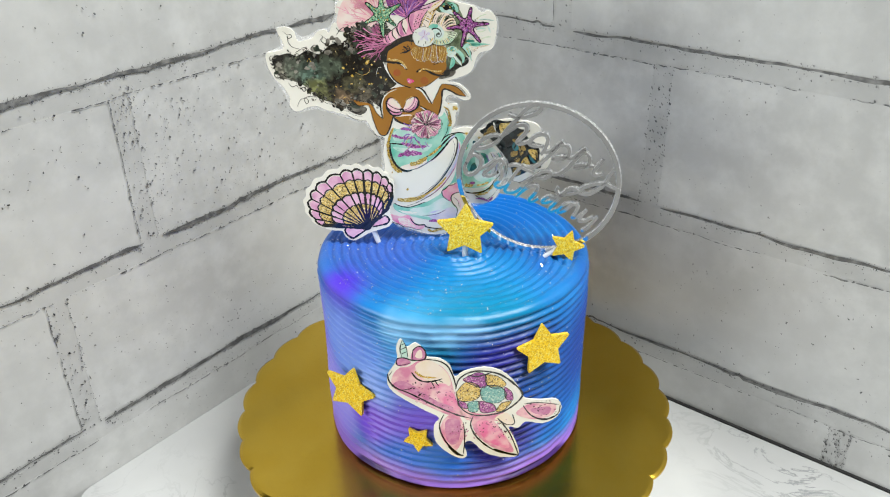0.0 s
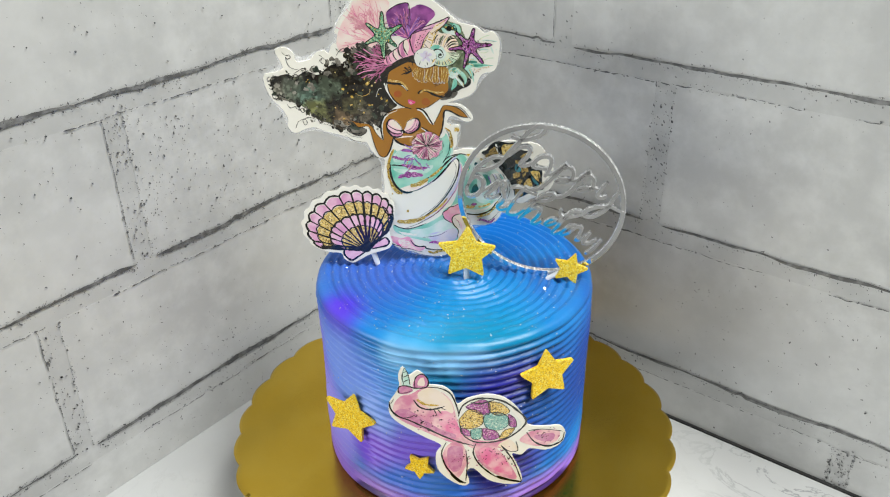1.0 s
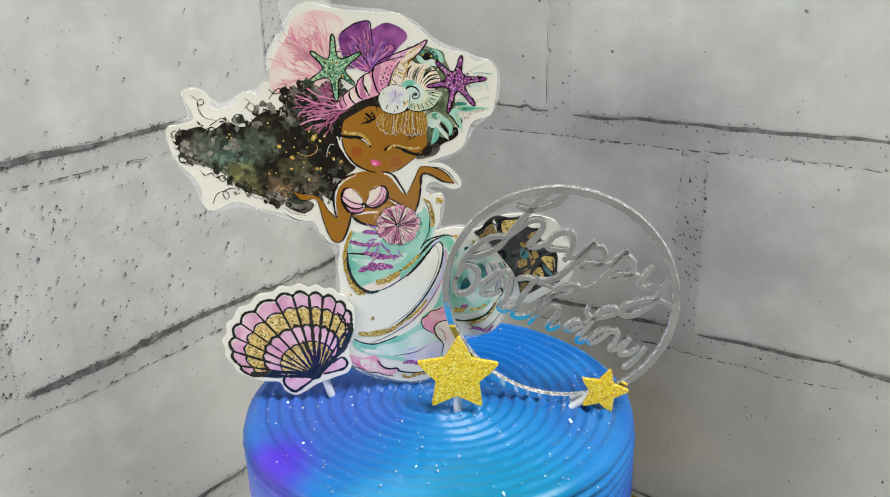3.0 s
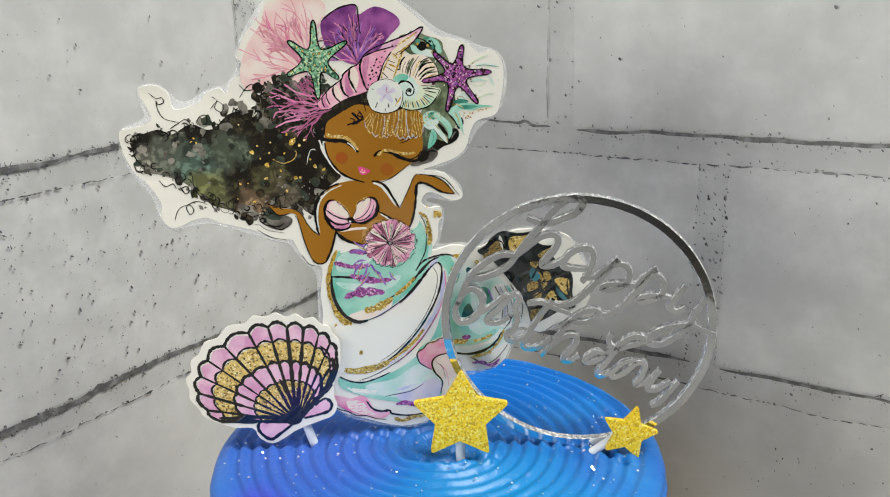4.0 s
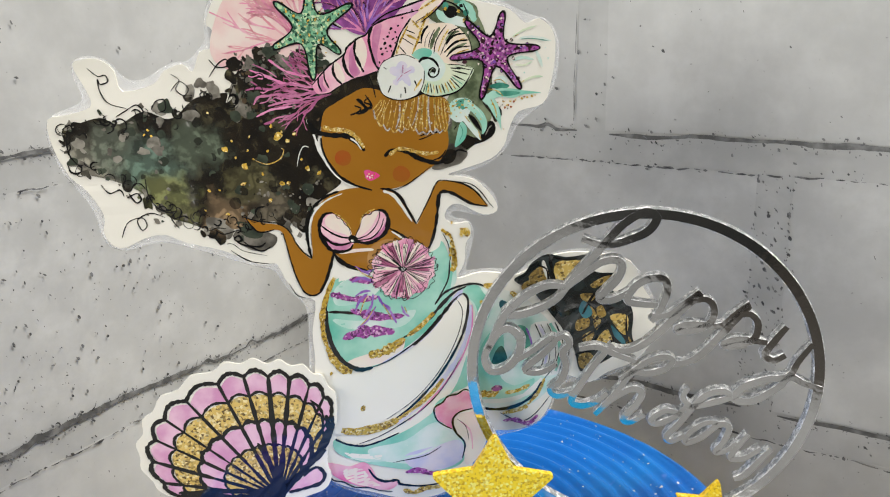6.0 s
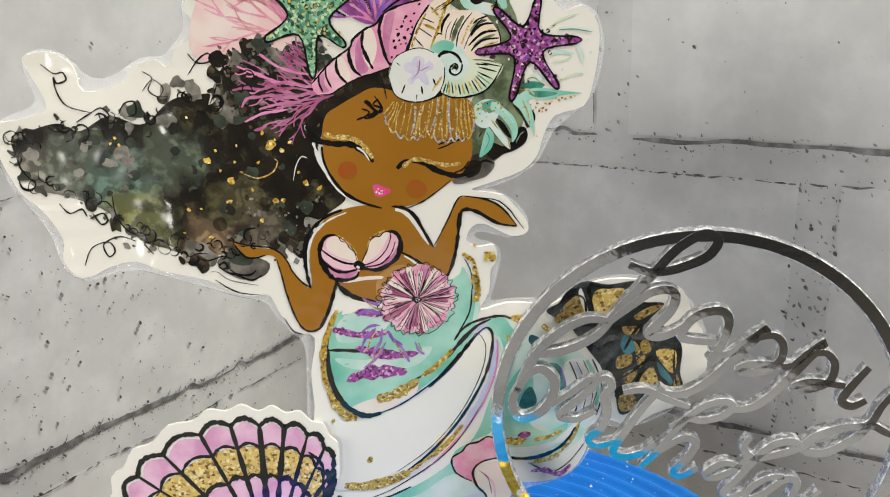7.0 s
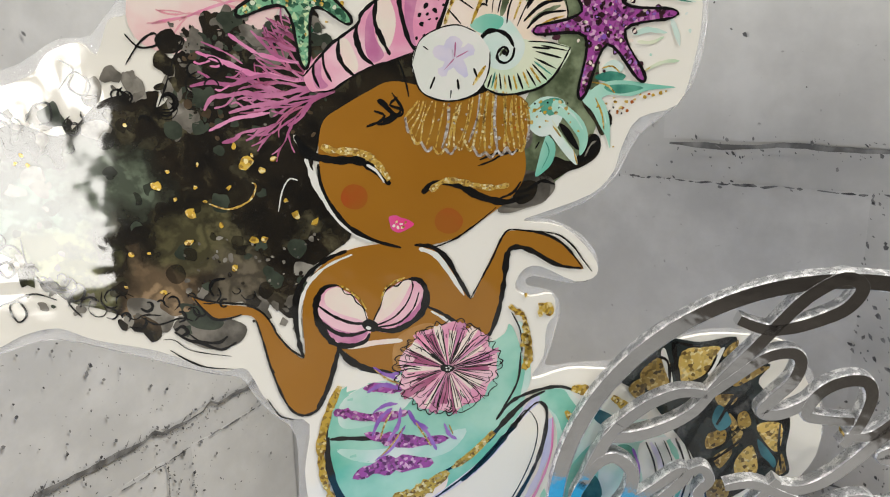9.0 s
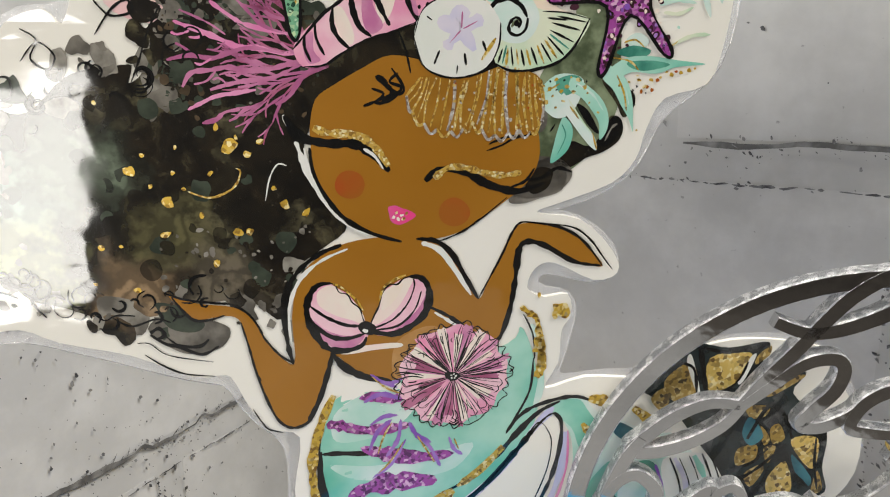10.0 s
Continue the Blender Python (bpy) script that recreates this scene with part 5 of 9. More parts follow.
BODY_EDGE = [(-16, 3.2), (-23.5, 6.7), (-29.9, 9.9), (-34.8, 13.9), (-34.8, 19.6), (-37, 30.2), (-37.4, 40.4), (-36.4, 48.5), (-36.7, 56.6), (-35.5, 64.8), (-39.2, 66.6), (-42.1, 70.5), (-43.6, 74), (-44.9, 75.5), (-48.8, 75.5), (-56.6, 79.2), (-65.5, 81.6), (-70.2, 83.7), (-75, 83), (-79.2, 81.1), (-82.1, 81.3), (-84.2, 84.7), (-83.7, 89.1), (-86.7, 94.9), (-90.1, 98.5), (-93.1, 105.6)]
mermaid.sheet(HAIR_EDGE + CROWN_EDGE + TAIL_EDGE + BODY_EDGE)
HAIR = [(-90.6, 109.1), (-87.8, 110.4), (-81.9, 111.9), (-77.9, 110.3), (-72.2, 113.1), (-66.2, 111.2), (-61, 115.4), (-57.2, 116.4), (-53.1, 114.7), (-49.2, 118.5), (-43.6, 120.2), (-37.7, 114.8), (-33.5, 112.3), (-32.6, 107.8), (-32.2, 101.7), (-27.5, 95.8), (-31.1, 92.4), (-35, 89.3), (-36.8, 82.9), (-40.1, 85.3), (-43.4, 86.1), (-48.3, 85.7), (-53.1, 84.6), (-59, 84.4), (-64.1, 86.3), (-68.3, 87.7), (-71.4, 91), (-75.5, 94.8), (-81.7, 97.6), (-87.3, 99.5), (-89.6, 103.8)]
mermaid.fill("hair", "hair", 1, HAIR)
mermaid.fill("hair", "hair", 1.2, [(-51.7, 119), (-48.1, 122.8), (-41.6, 124), (-33.7, 122.1), (-29.1, 119.6), (-22.7, 117), (-19.1, 116.3), (-24.6, 113.7), (-30.5, 112.1), (-32.6, 107.3), (-38.4, 109), (-46, 113.6)])
mermaid.line("hair", "ink", 0.47, 2, [(-83.5, 123), (-81.4, 121.2), (-79.8, 121.4), (-79.3, 120), (-81, 119.4), (-81.5, 120.5), (-81.2, 117.7), (-79.6, 115.1), (-75.3, 113.7)])
mermaid.line("hair", "ink", 0.64, 2, [(-90.5, 109.5), (-88.7, 110.5), (-88.3, 109), (-89.8, 107.6), (-89.6, 103.5), (-87.2, 100.3)])
mermaid.line("hair", "ink", 0.43, 2, [(-78.4, 112), (-76, 113.4), (-73.6, 114.6), (-72.2, 113.1), (-73, 111.7)])
mermaid.line("hair", "ink", 0.47, 2, [(-70.4, 113.3), (-69.2, 115.3), (-67.3, 115.6), (-67.2, 113.4), (-68.8, 112.8)])
mermaid.line("hair", "ink", 0.38, 2, [(-65.6, 117.5), (-63.5, 119.7), (-61.6, 118.1), (-62.6, 116.5), (-64.4, 117.8), (-63.5, 120), (-65.2, 121.3)])
mermaid.line("hair", "ink", 0.51, 2, [(-56.4, 124.5), (-54.7, 122.7), (-52.1, 123.1), (-52.6, 124.5), (-54.6, 123.3), (-56.7, 120.5)])
mermaid.line("hair", "ink", 0.43, 2, [(-48.8, 123.8), (-50.6, 120.6), (-51.9, 117.3), (-53.1, 114.7)])
mermaid.line("hair", "ink", 0.47, 2, [(-80.2, 83.4), (-78.5, 87), (-75.2, 88.1), (-74.1, 86.2), (-75.4, 85.1), (-76.1, 87.7), (-72.9, 89.1), (-69.8, 88)])
mermaid.line("hair", "ink", 0.51, 2, [(-83.5, 96.3), (-81.8, 94.3), (-79.4, 95), (-78.6, 93.4)])
mermaid.line("hair", "ink", 0.64, 2, [(-77.5, 94.1), (-76.1, 91.8), (-74.8, 92.5), (-75.6, 94), (-78, 93)])
mermaid.line("hair", "ink", 0.51, 2, [(-73.4, 97.3), (-73.1, 93.6), (-71.4, 90.5), (-68.8, 89.1), (-66.9, 89.5), (-68.3, 87.7), (-66.7, 85.2)])
mermaid.line("hair", "ink", 0.43, 2, [(-58.5, 84.7), (-56.3, 83.4), (-53.1, 84.2), (-51.3, 83.6)])
mermaid.line("hair", "ink", 0.72, 2, [(-54.1, 82.1), (-52.3, 80.7), (-50.5, 80.1), (-47.7, 78.8), (-45.4, 79.8)])
mermaid.line("hair", "ink", 0.38, 2, [(-55, 79.3), (-52.8, 77.6), (-50.1, 76.2), (-46.2, 75.5)])
mermaid.fill("figure", "skin", 2.2, [(-31.7, 105.8), (-31.7, 108.8), (-30.8, 112.3), (-28.3, 114.1), (-24.7, 116.1), (-21.1, 117.6), (-16, 116.6), (-9.5, 115.1), (-4.2, 112.8), (-2.1, 108.3), (-1.6, 103.7), (-3.4, 100.2), (-6.9, 97.4), (-11.2, 94.4), (-15.5, 93.1), (-20.3, 93.2), (-23.9, 94.2), (-27.6, 96.4), (-30.1, 99.7), (-31.4, 102.8)])
mermaid.fill("figure", "cheek", 2.6, [(-27, 103), (-25.5, 102.4), (-25, 101), (-25.6, 99.6), (-27, 99.2), (-28.4, 99.8), (-28.9, 101.1), (-28.3, 102.5)])
mermaid.fill("figure", "cheek", 2.6, [(-13.1, 98.8), (-11.6, 98), (-10.9, 96.6), (-11.6, 95.2), (-13.1, 94.7), (-14.7, 95.4), (-15.2, 96.8), (-14.6, 98.2)])
mermaid.fill("figure", "lip", 2.7, [(-22, 97.8), (-21, 98), (-20.2, 97.6), (-19.3, 97.3), (-18.3, 96.5), (-19.4, 95.7), (-20.6, 95.3), (-21.6, 95.8), (-21.9, 96.8)])
for k, (u, v) in enumerate(((-20.9, 97.0), (-20.2, 96.6), (-19.6, 96.8), (-21.3, 96.4), (-20.0, 96.1), (-20.7, 96.1))):
    mermaid.dot("figure", "petal_pale" if k % 2 else "gilt", 2.75 + 0.01 * k, u, v, 0.28)
mermaid.line("figure", "ink", 1.90, 2.8, [(-34.9, 110.3), (-33.6, 108.3), (-31.9, 107.2), (-29.4, 106.6), (-26.5, 106.5), (-24.7, 105.8), (-23.2, 104.4), (-21.7, 102.7)])
mermaid.line("figure", "ink", 0.70, 2.8, [(-34.6, 108.5), (-33.3, 107.1), (-31.5, 106.6)])
mermaid.line("figure", "gilt", 1.15, 2.9, [(-31.3, 108.7), (-29.6, 108), (-27.1, 107.8), (-25, 107.2), (-23.4, 105.8), (-21.8, 103.4)], 0.4)
mermaid.line("figure", "shell_white", 0.40, 2.85, [(-25, 105.8), (-23.6, 104.8), (-22.5, 103)])
mermaid.line("figure", "ink", 1.90, 2.8, [(-17, 101.2), (-15.6, 102.4), (-13.5, 102.8), (-11.2, 102.1), (-9.3, 100.8), (-6.9, 99.8), (-4.2, 99.3), (-0.8, 100.3)])
mermaid.line("figure", "ink", 0.60, 2.8, [(-5.4, 99.9), (-3.4, 100.7), (-2.2, 102.4)])
mermaid.line("figure", "gilt", 1.00, 2.9, [(-15.8, 101.5), (-13.9, 102.9), (-11.6, 102.8), (-9.3, 102.1), (-6.6, 101.6), (-4, 101.9)], 0.4)
mermaid.line("figure", "ink", 0.80, 2.8, [(-24.8, 111.3), (-23.4, 111.8), (-21.2, 112.8), (-22.2, 114.6), (-22.9, 114.8), (-20.5, 112.8), (-19.6, 113.5), (-21.1, 116)])
mermaid.line("figure", "ink", 0.60, 2.8, [(-22.8, 111.4), (-21.9, 112.1), (-20.5, 112.8)])
mermaid.line("figure", "ink", 0.45, 2.8, [(-8.8, 105), (-6.7, 105.7), (-5.2, 106.5), (-2.5, 107.1)])
mermaid.line("figure", "ink", 0.90, 2.8, [(-31.9, 106.1), (-31.6, 103), (-30.2, 99.7), (-27.8, 96.5), (-24.3, 94.3), (-20.3, 92.9)], 0.5)
mermaid.line("figure", "shell_white", 0.50, 2.79, [(-32.6, 106.1), (-32, 102.9), (-30.7, 99.5), (-28.2, 96.3), (-24.7, 94)], 0.5)
mermaid.line("figure", "ink", 0.40, 2.8, [(-18.3, 93.2), (-15.5, 92.7), (-12.3, 93.8), (-9.2, 95.8), (-5.9, 98.5)])
mermaid.line("figure", "ink", 0.30, 2.8, [(-15.1, 92.8), (-11.9, 93.9), (-9.6, 95.7)])
mermaid.fill("figure", "skin", 2.4, [(-31.6, 91.3), (-28.5, 92.9), (-24.7, 93.6), (-20.3, 93.6), (-15.8, 93), (-13.5, 90.4), (-9.7, 83.8), (-7.5, 77.2), (-13.1, 77.2), (-17.6, 73.2), (-21.3, 72.2), (-24.6, 72.8), (-27.3, 74.3), (-29.4, 76.6), (-30.6, 77.4), (-32.1, 81.5), (-34.9, 85.9)])
mermaid.fill("figure", "skin", 2.45, [(-28.5, 92.9), (-32.6, 90.5), (-34.6, 87.6), (-35.5, 83), (-35.6, 76.2), (-38.3, 78.8), (-40, 82), (-41.4, 84.2), (-43.7, 85.3), (-47.7, 86), (-51.2, 87.4), (-49.6, 85.2), (-48.2, 83.7), (-44.1, 84), (-42.3, 83), (-41.5, 79.4), (-40.7, 75.2), (-39.4, 70.6), (-38, 67.6), (-36.1, 66.5), (-34.1, 67.3), (-32.6, 70), (-31.3, 74.3), (-30.3, 77.9), (-28.8, 85.6)])
mermaid.fill("figure", "skin", 2.46, [(-17.8, 93.2), (-14.7, 91.4), (-12.2, 87.8), (-9.7, 83.8), (-8.2, 86.9), (-6.6, 90.3), (-5.1, 93.4), (-3.5, 94.7), (0.4, 94.1), (3.7, 92.8), (5.9, 90.9), (8.2, 87.8), (4.7, 88.6), (-0.3, 91.2), (-3, 91.8), (-4.2, 90.4), (-4.6, 86), (-5.3, 81.7), (-6.7, 77.5), (-8, 77.1), (-11.5, 79.4), (-16.2, 82.8), (-18.7, 86.6)])
mermaid.fill("figure", "skin_glow", 2.48, [(-21.2, 78.2), (-17.5, 80.1), (-15.1, 79.5), (-16.4, 76), (-18.4, 73), (-21.3, 72.2), (-22.1, 74.7)])
mermaid.fill("figure", "cream", 2.49, [(-18.4, 77.3), (-15.9, 78.9), (-14.7, 78.6), (-16.2, 75.6), (-17.9, 73.4), (-19.5, 73.6)])
mermaid.line("figure", "ink", 1.30, 2.8, [(-28.4, 92.9), (-31.4, 91.8), (-34.2, 89.7), (-35.9, 87), (-36.5, 83.5), (-36.3, 79.2), (-35.7, 76.2)])
mermaid.line("figure", "shell_white", 0.55, 2.79, [(-27.6, 92.3), (-30.9, 91), (-33.5, 89.1), (-35.1, 86.6), (-35.9, 83.3), (-35.8, 79.2)])
mermaid.line("figure", "ink", 0.45, 2.8, [(-35.6, 76.2), (-37.6, 77.9), (-39.4, 80.5), (-40.1, 82.4)])
mermaid.line("figure", "ink", 0.60, 2.8, [(-42.3, 83), (-41.5, 79.4), (-40.7, 75.2), (-39.4, 70.6), (-38, 67.6), (-36.1, 66.5), (-33.9, 67.4), (-32.6, 70.2), (-31.3, 74), (-30.5, 76.9)])
mermaid.line("figure", "ink", 1.30, 2.81, [(-34.1, 67.4), (-32.5, 70.3), (-31.1, 74.4), (-30.2, 77.9)])
mermaid.line("figure", "ink", 0.55, 2.8, [(-51.8, 87.7), (-49.1, 86.6), (-45.5, 85.9), (-43.3, 85.5), (-41.1, 83.9), (-39.5, 81.1)])
mermaid.line("figure", "ink", 0.60, 2.8, [(-50.9, 87.1), (-49.5, 85), (-48.2, 83.7), (-46.3, 83.6), (-44.3, 84.1)])
mermaid.line("figure", "ink", 1.10, 2.8, [(-18.3, 93.2), (-15.8, 92.8), (-13.5, 90.9), (-11.5, 87.2), (-9.7, 83.9)])
mermaid.line("figure", "shell_white", 0.90, 2.79, [(-17.6, 92.6), (-15.1, 91.4), (-12.9, 88.3), (-10.7, 84.5)])
mermaid.line("figure", "ink", 0.50, 2.8, [(-9.7, 83.8), (-8, 87.1), (-6.3, 90.5), (-4.9, 93.7), (-3.5, 94.9), (0, 94.3)])
mermaid.line("figure", "ink", 0.60, 2.8, [(-3.5, 94.9), (0.8, 94.2), (3.8, 92.8), (5.9, 90.9), (8.2, 87.8)])
mermaid.line("figure", "ink", 0.40, 2.8, [(0.8, 94.4), (4, 93.6), (6.4, 91.6), (8, 89.4), (9.6, 87.3)])
mermaid.line("figure", "ink", 1.30, 2.8, [(7.9, 87.9), (4, 88.7), (-0.3, 91.3), (-2.8, 92), (-4, 90.9), (-4.4, 86.7), (-5.1, 81.9), (-6.3, 78), (-7.3, 76.8)])
mermaid.line("figure", "ink", 0.90, 2.8, [(-16.6, 83.1), (-13.9, 81.5), (-11.1, 79.2), (-8, 76.9), (-7.1, 77.2)])
mermaid.line("figure", "shell_white", 0.50, 2.79, [(-15.9, 82.2), (-13.5, 80.5), (-11, 78.3), (-8.3, 76.2)])
mermaid.line("figure", "ink", 1.60, 2.8, [(-30.5, 77.4), (-28.9, 75.2), (-26.2, 73.3), (-22.1, 72)])
mermaid.line("figure", "ink", 0.40, 2.8, [(-40.9, 75.6), (-40.2, 74.2)])
mermaid.line("figure", "ink", 0.35, 2.8, [(-41.6, 70.1), (-40.6, 68.1), (-39.7, 66.8), (-37.8, 66)])
mermaid.fill("figure", "petal_pink", 3, [(-30.4, 87.5), (-32.3, 86.8), (-33.3, 84.1), (-32.6, 80.7), (-30.7, 78.1), (-27.6, 77.7), (-25.4, 79.2), (-25.5, 81.1), (-26.2, 83.3), (-27.7, 85.7), (-28.9, 86.6)])
mermaid.fill("figure", "petal_pale", 3.1, [(-30.3, 87.3), (-31.9, 86.4), (-31.8, 84.5), (-29.7, 82.9), (-27.3, 81.9), (-25.7, 81.1), (-26.1, 83.3), (-27.8, 85.5), (-28.9, 86.5)])
mermaid.fill("figure", "pink_deep", 3.12, [(-32.7, 82.4), (-31, 80.8), (-28.3, 79.7), (-25.8, 79.8), (-26.8, 78.2), (-29.2, 77.8), (-31.3, 79.1)])
mermaid.fill("figure", "petal_pink", 3, [(-25.3, 80.2), (-22, 79.1), (-18.8, 80.4), (-17, 82.7), (-16.8, 85.8), (-18.2, 87.6), (-20.1, 87.6), (-21.8, 86.7), (-23.2, 85.6), (-23.9, 83.1)])
mermaid.fill("figure", "petal_pale", 3.1, [(-25, 80.7), (-22.7, 81.8), (-20.7, 83.8), (-19.3, 86.3), (-18.8, 87.5), (-20.1, 87.5), (-21.8, 86.6), (-23.2, 85.5), (-23.9, 83.1)])
mermaid.fill("figure", "cream", 3.11, [(-23.3, 83.1), (-21.5, 84.4), (-20.2, 86.7), (-21.6, 86.5), (-22.9, 85.2)])
mermaid.fill("figure", "pink_deep", 3.12, [(-22, 79.5), (-18.9, 80.6), (-17.3, 82.7), (-16.9, 85.3), (-18.3, 82.8), (-20.5, 80.9)])
mermaid.fill("figure", "petal_pale", 3.05, [(-29.8, 77.6), (-26, 78), (-21.2, 78), (-20.7, 77.3), (-24.4, 77.2), (-28.3, 76.9)])
mermaid.line("figure", "ink", 1.50, 3.3, [(-30.1, 87.6), (-31.8, 87.4), (-33, 86), (-33.5, 83.5), (-32.6, 80.6), (-31, 78.2), (-28.7, 77.5), (-26.3, 78), (-25.5, 79.3)])
mermaid.line("figure", "ink", 0.35, 3.3, [(-30.3, 87.6), (-29.5, 87.3), (-29, 86.2), (-27.9, 85.8), (-27.3, 84.6), (-26.3, 83.6), (-25.9, 82), (-25.4, 80.7)])
mermaid.line("figure", "gold", 0.35, 3.31, [(-29.8, 87.5), (-28.8, 87), (-27.5, 85.8), (-26.5, 84.6), (-25.8, 83.2)])
mermaid.line("figure", "ink", 0.70, 3.3, [(-33, 84.5), (-30.9, 82.7), (-28.2, 81.3), (-25.7, 81)])
mermaid.line("figure", "ink", 1.00, 3.3, [(-32.9, 82), (-30.6, 79.9), (-28.2, 79.3), (-25.5, 79.9)])
mermaid.line("figure", "ink", 1.60, 3.3, [(-25.3, 80.2), (-22, 79.4), (-19.4, 80.3), (-17.4, 82), (-16.6, 84.5), (-16.9, 86.5), (-17.9, 87.6), (-19.3, 87.8)])
mermaid.line("figure", "ink", 0.40, 3.3, [(-25.1, 80.7), (-24.4, 82.3), (-23.6, 83.9), (-23.2, 85.6), (-22.1, 86.8), (-21, 86.8), (-20.1, 87.6), (-18.6, 87.9)])
mermaid.line("figure", "ink", 0.45, 3.3, [(-24.9, 80.4), (-21.9, 81.5), (-19.8, 83.6), (-18.7, 86.2), (-18.8, 87.5)])
mermaid.line("figure", "ink", 0.45, 3.3, [(-24.7, 80.2), (-21.1, 80.6), (-18.7, 82.8), (-17.7, 85.6)])
mermaid.line("figure", "gold", 0.35, 3.31, [(-23.6, 84.4), (-22.9, 86.5), (-21.4, 87.5), (-19.8, 88.1)])
mermaid.dot("figure", "ink", 3.4, -25.5, 80.6, 1.10)
mermaid.dot("figure", "shell_white", 3.41, -25.7, 80.2, 0.35)
mermaid.fill("tail", "sea_green", 2.1, [(-30.3, 70.1), (-32.1, 65.2), (-32.9, 61.6), (-32.6, 56), (-31.1, 50.5), (-28.6, 46.8), (-25.2, 45), (-19.4, 45.6), (-13, 49), (-6.5, 54), (-2.9, 59.5), (-0.8, 63.5), (-0.5, 69), (-1.6, 75.1), (-3.4, 79.1), (-5.3, 76.6), (-17.6, 72.6), (-23.7, 72.2)])
mermaid.fill("tail", "card", 2.12, [(-27.4, 73.7), (-29.5, 69.8), (-26.4, 67.7), (-21.4, 69.1), (-20.9, 71.7), (-25.4, 72.7)])
mermaid.fill("tail", "sea_pale", 2.15, [(-29.9, 68.5), (-31, 64.5), (-28.9, 63), (-22.7, 64), (-18.9, 67.9), (-23.7, 70.9)])
mermaid.fill("tail", "sea_pale", 2.15, [(-31.5, 59.7), (-25.4, 58.6), (-17.9, 58.9), (-10.3, 60.6), (-12.9, 56.5), (-19.2, 55.5), (-27.9, 56.7)])
mermaid.fill("tail", "petal_pale", 2.16, [(-28.3, 47.1), (-24.5, 48.6), (-18.1, 49.7), (-13.6, 52), (-14.2, 48.7), (-19.4, 45.9), (-25.2, 45.2)])
mermaid.fill("tail", "lilac", 2.17, [(-19.4, 45.9), (-13.6, 49.4), (-7.8, 54.1), (-3.3, 59.5), (0.1, 64.5), (2.1, 65.5), (0.5, 61.4), (-3.3, 55.9), (-9.1, 51.3), (-14.3, 47.9)])
mermaid.fill("tail", "card", 2.18, [(2.3, 64.1), (3.2, 58.4), (1.2, 51.6), (-3.2, 43.1), (-8.5, 36.3), (-13.8, 32), (-19.9, 28.4), (-26.5, 26.4), (-31.8, 26.5), (-34.2, 29.8), (-34, 40.4), (-31, 43.9), (-24.6, 43.5), (-18.2, 45.3), (-11.7, 49), (-5.2, 55.3), (-1.4, 60.8)])
mermaid.fill("tail", "sea_pale", 2.14, [(-0.6, 77.7), (-2.1, 79.1), (-0.5, 72.4), (-1.2, 65.6), (0.4, 69)])
mermaid.line("tail", "ink", 1.90, 3, [(-32.9, 62.1), (-32.8, 56.3), (-31.3, 50.8), (-28.7, 46.9), (-25.2, 44.7), (-21.8, 44.9)], 0.5)
mermaid.line("tail", "ink", 0.70, 3, [(-23.3, 44.6), (-18.1, 46.2), (-13.6, 48.9), (-8.4, 53), (-4, 58.1), (0.4, 63.5), (2.1, 64.6)])
mermaid.line("tail", "ink", 1.60, 3, [(-11, 50.4), (-7.1, 54.2), (-3.3, 58.9), (-1.1, 61.9)])
mermaid.line("tail", "ink", 1.10, 3, [(-32.6, 61.7), (-29.6, 61.4), (-24.1, 60.4)], 0.9)
mermaid.line("tail", "ink", 1.30, 3.01, [(-15.5, 51.8), (-10.3, 54.6), (-6.5, 58.1), (-3.3, 61.9), (-0.2, 65), (2.9, 66.5)])
mermaid.line("tail", "ink", 0.60, 3, [(-1.4, 74), (-1.7, 69.1), (-3.4, 65.1), (-5.2, 62)])
mermaid.line("tail", "ink", 0.40, 3, [(-3.1, 81.1), (-1.6, 77.8), (-1.2, 73.8)])
mermaid.line("tail", "ink", 0.90, 3, [(-5.2, 61.7), (-2.7, 65), (1, 66.6), (5.5, 67.1), (9.3, 65.3)])
mermaid.line("tail", "ink", 0.50, 3, [(-31, 70.2), (-32.4, 65.9), (-33, 61.6)])
mermaid.line("tail", "ink", 1.10, 3, [(2.1, 64.6), (3.3, 62.9), (3.2, 58.4), (1.9, 52.8), (-1, 46.4), (-5.2, 39.6), (-10.5, 33.4), (-16.5, 28.4), (-23.9, 25.1)], 0.3)
mermaid.line("tail", "ink", 0.35, 3, [(0.8, 62.5), (-0.4, 63.1), (-2.4, 60.4), (-5.9, 55.8), (-8.8, 51.7)])
mermaid.line("tail", "ink", 0.35, 3, [(0.8, 62.5), (1.9, 59.6), (1.2, 54.2), (-1.6, 47.1), (-5.9, 40), (-11.8, 33.5), (-18.5, 28.9)])
mermaid.line("tail", "lilac", 1.20, 2.9, [(3.9, 61.2), (3.5, 54.1), (0.7, 46.2), (-3.9, 39.1), (-9.2, 32.8), (-15.9, 27.1)], 0.3)
mermaid.line("tail", "pinkline", 0.50, 3, [(4.4, 61.4), (4.3, 54), (1.6, 45.7), (-2.8, 38.5), (-7.9, 32.4), (-12.6, 27.8)])
mermaid.line("tail", "gold", 1.30, 3.1, [(-30.5, 70.8), (-32.4, 66.6), (-33.9, 61.2), (-33.9, 55.6), (-33.1, 52)], 0.3)
mermaid.line("tail", "gold", 2.20, 3.1, [(-33.1, 52), (-31.8, 48.5), (-29.4, 45.3), (-27.2, 44.3)], 0.5)
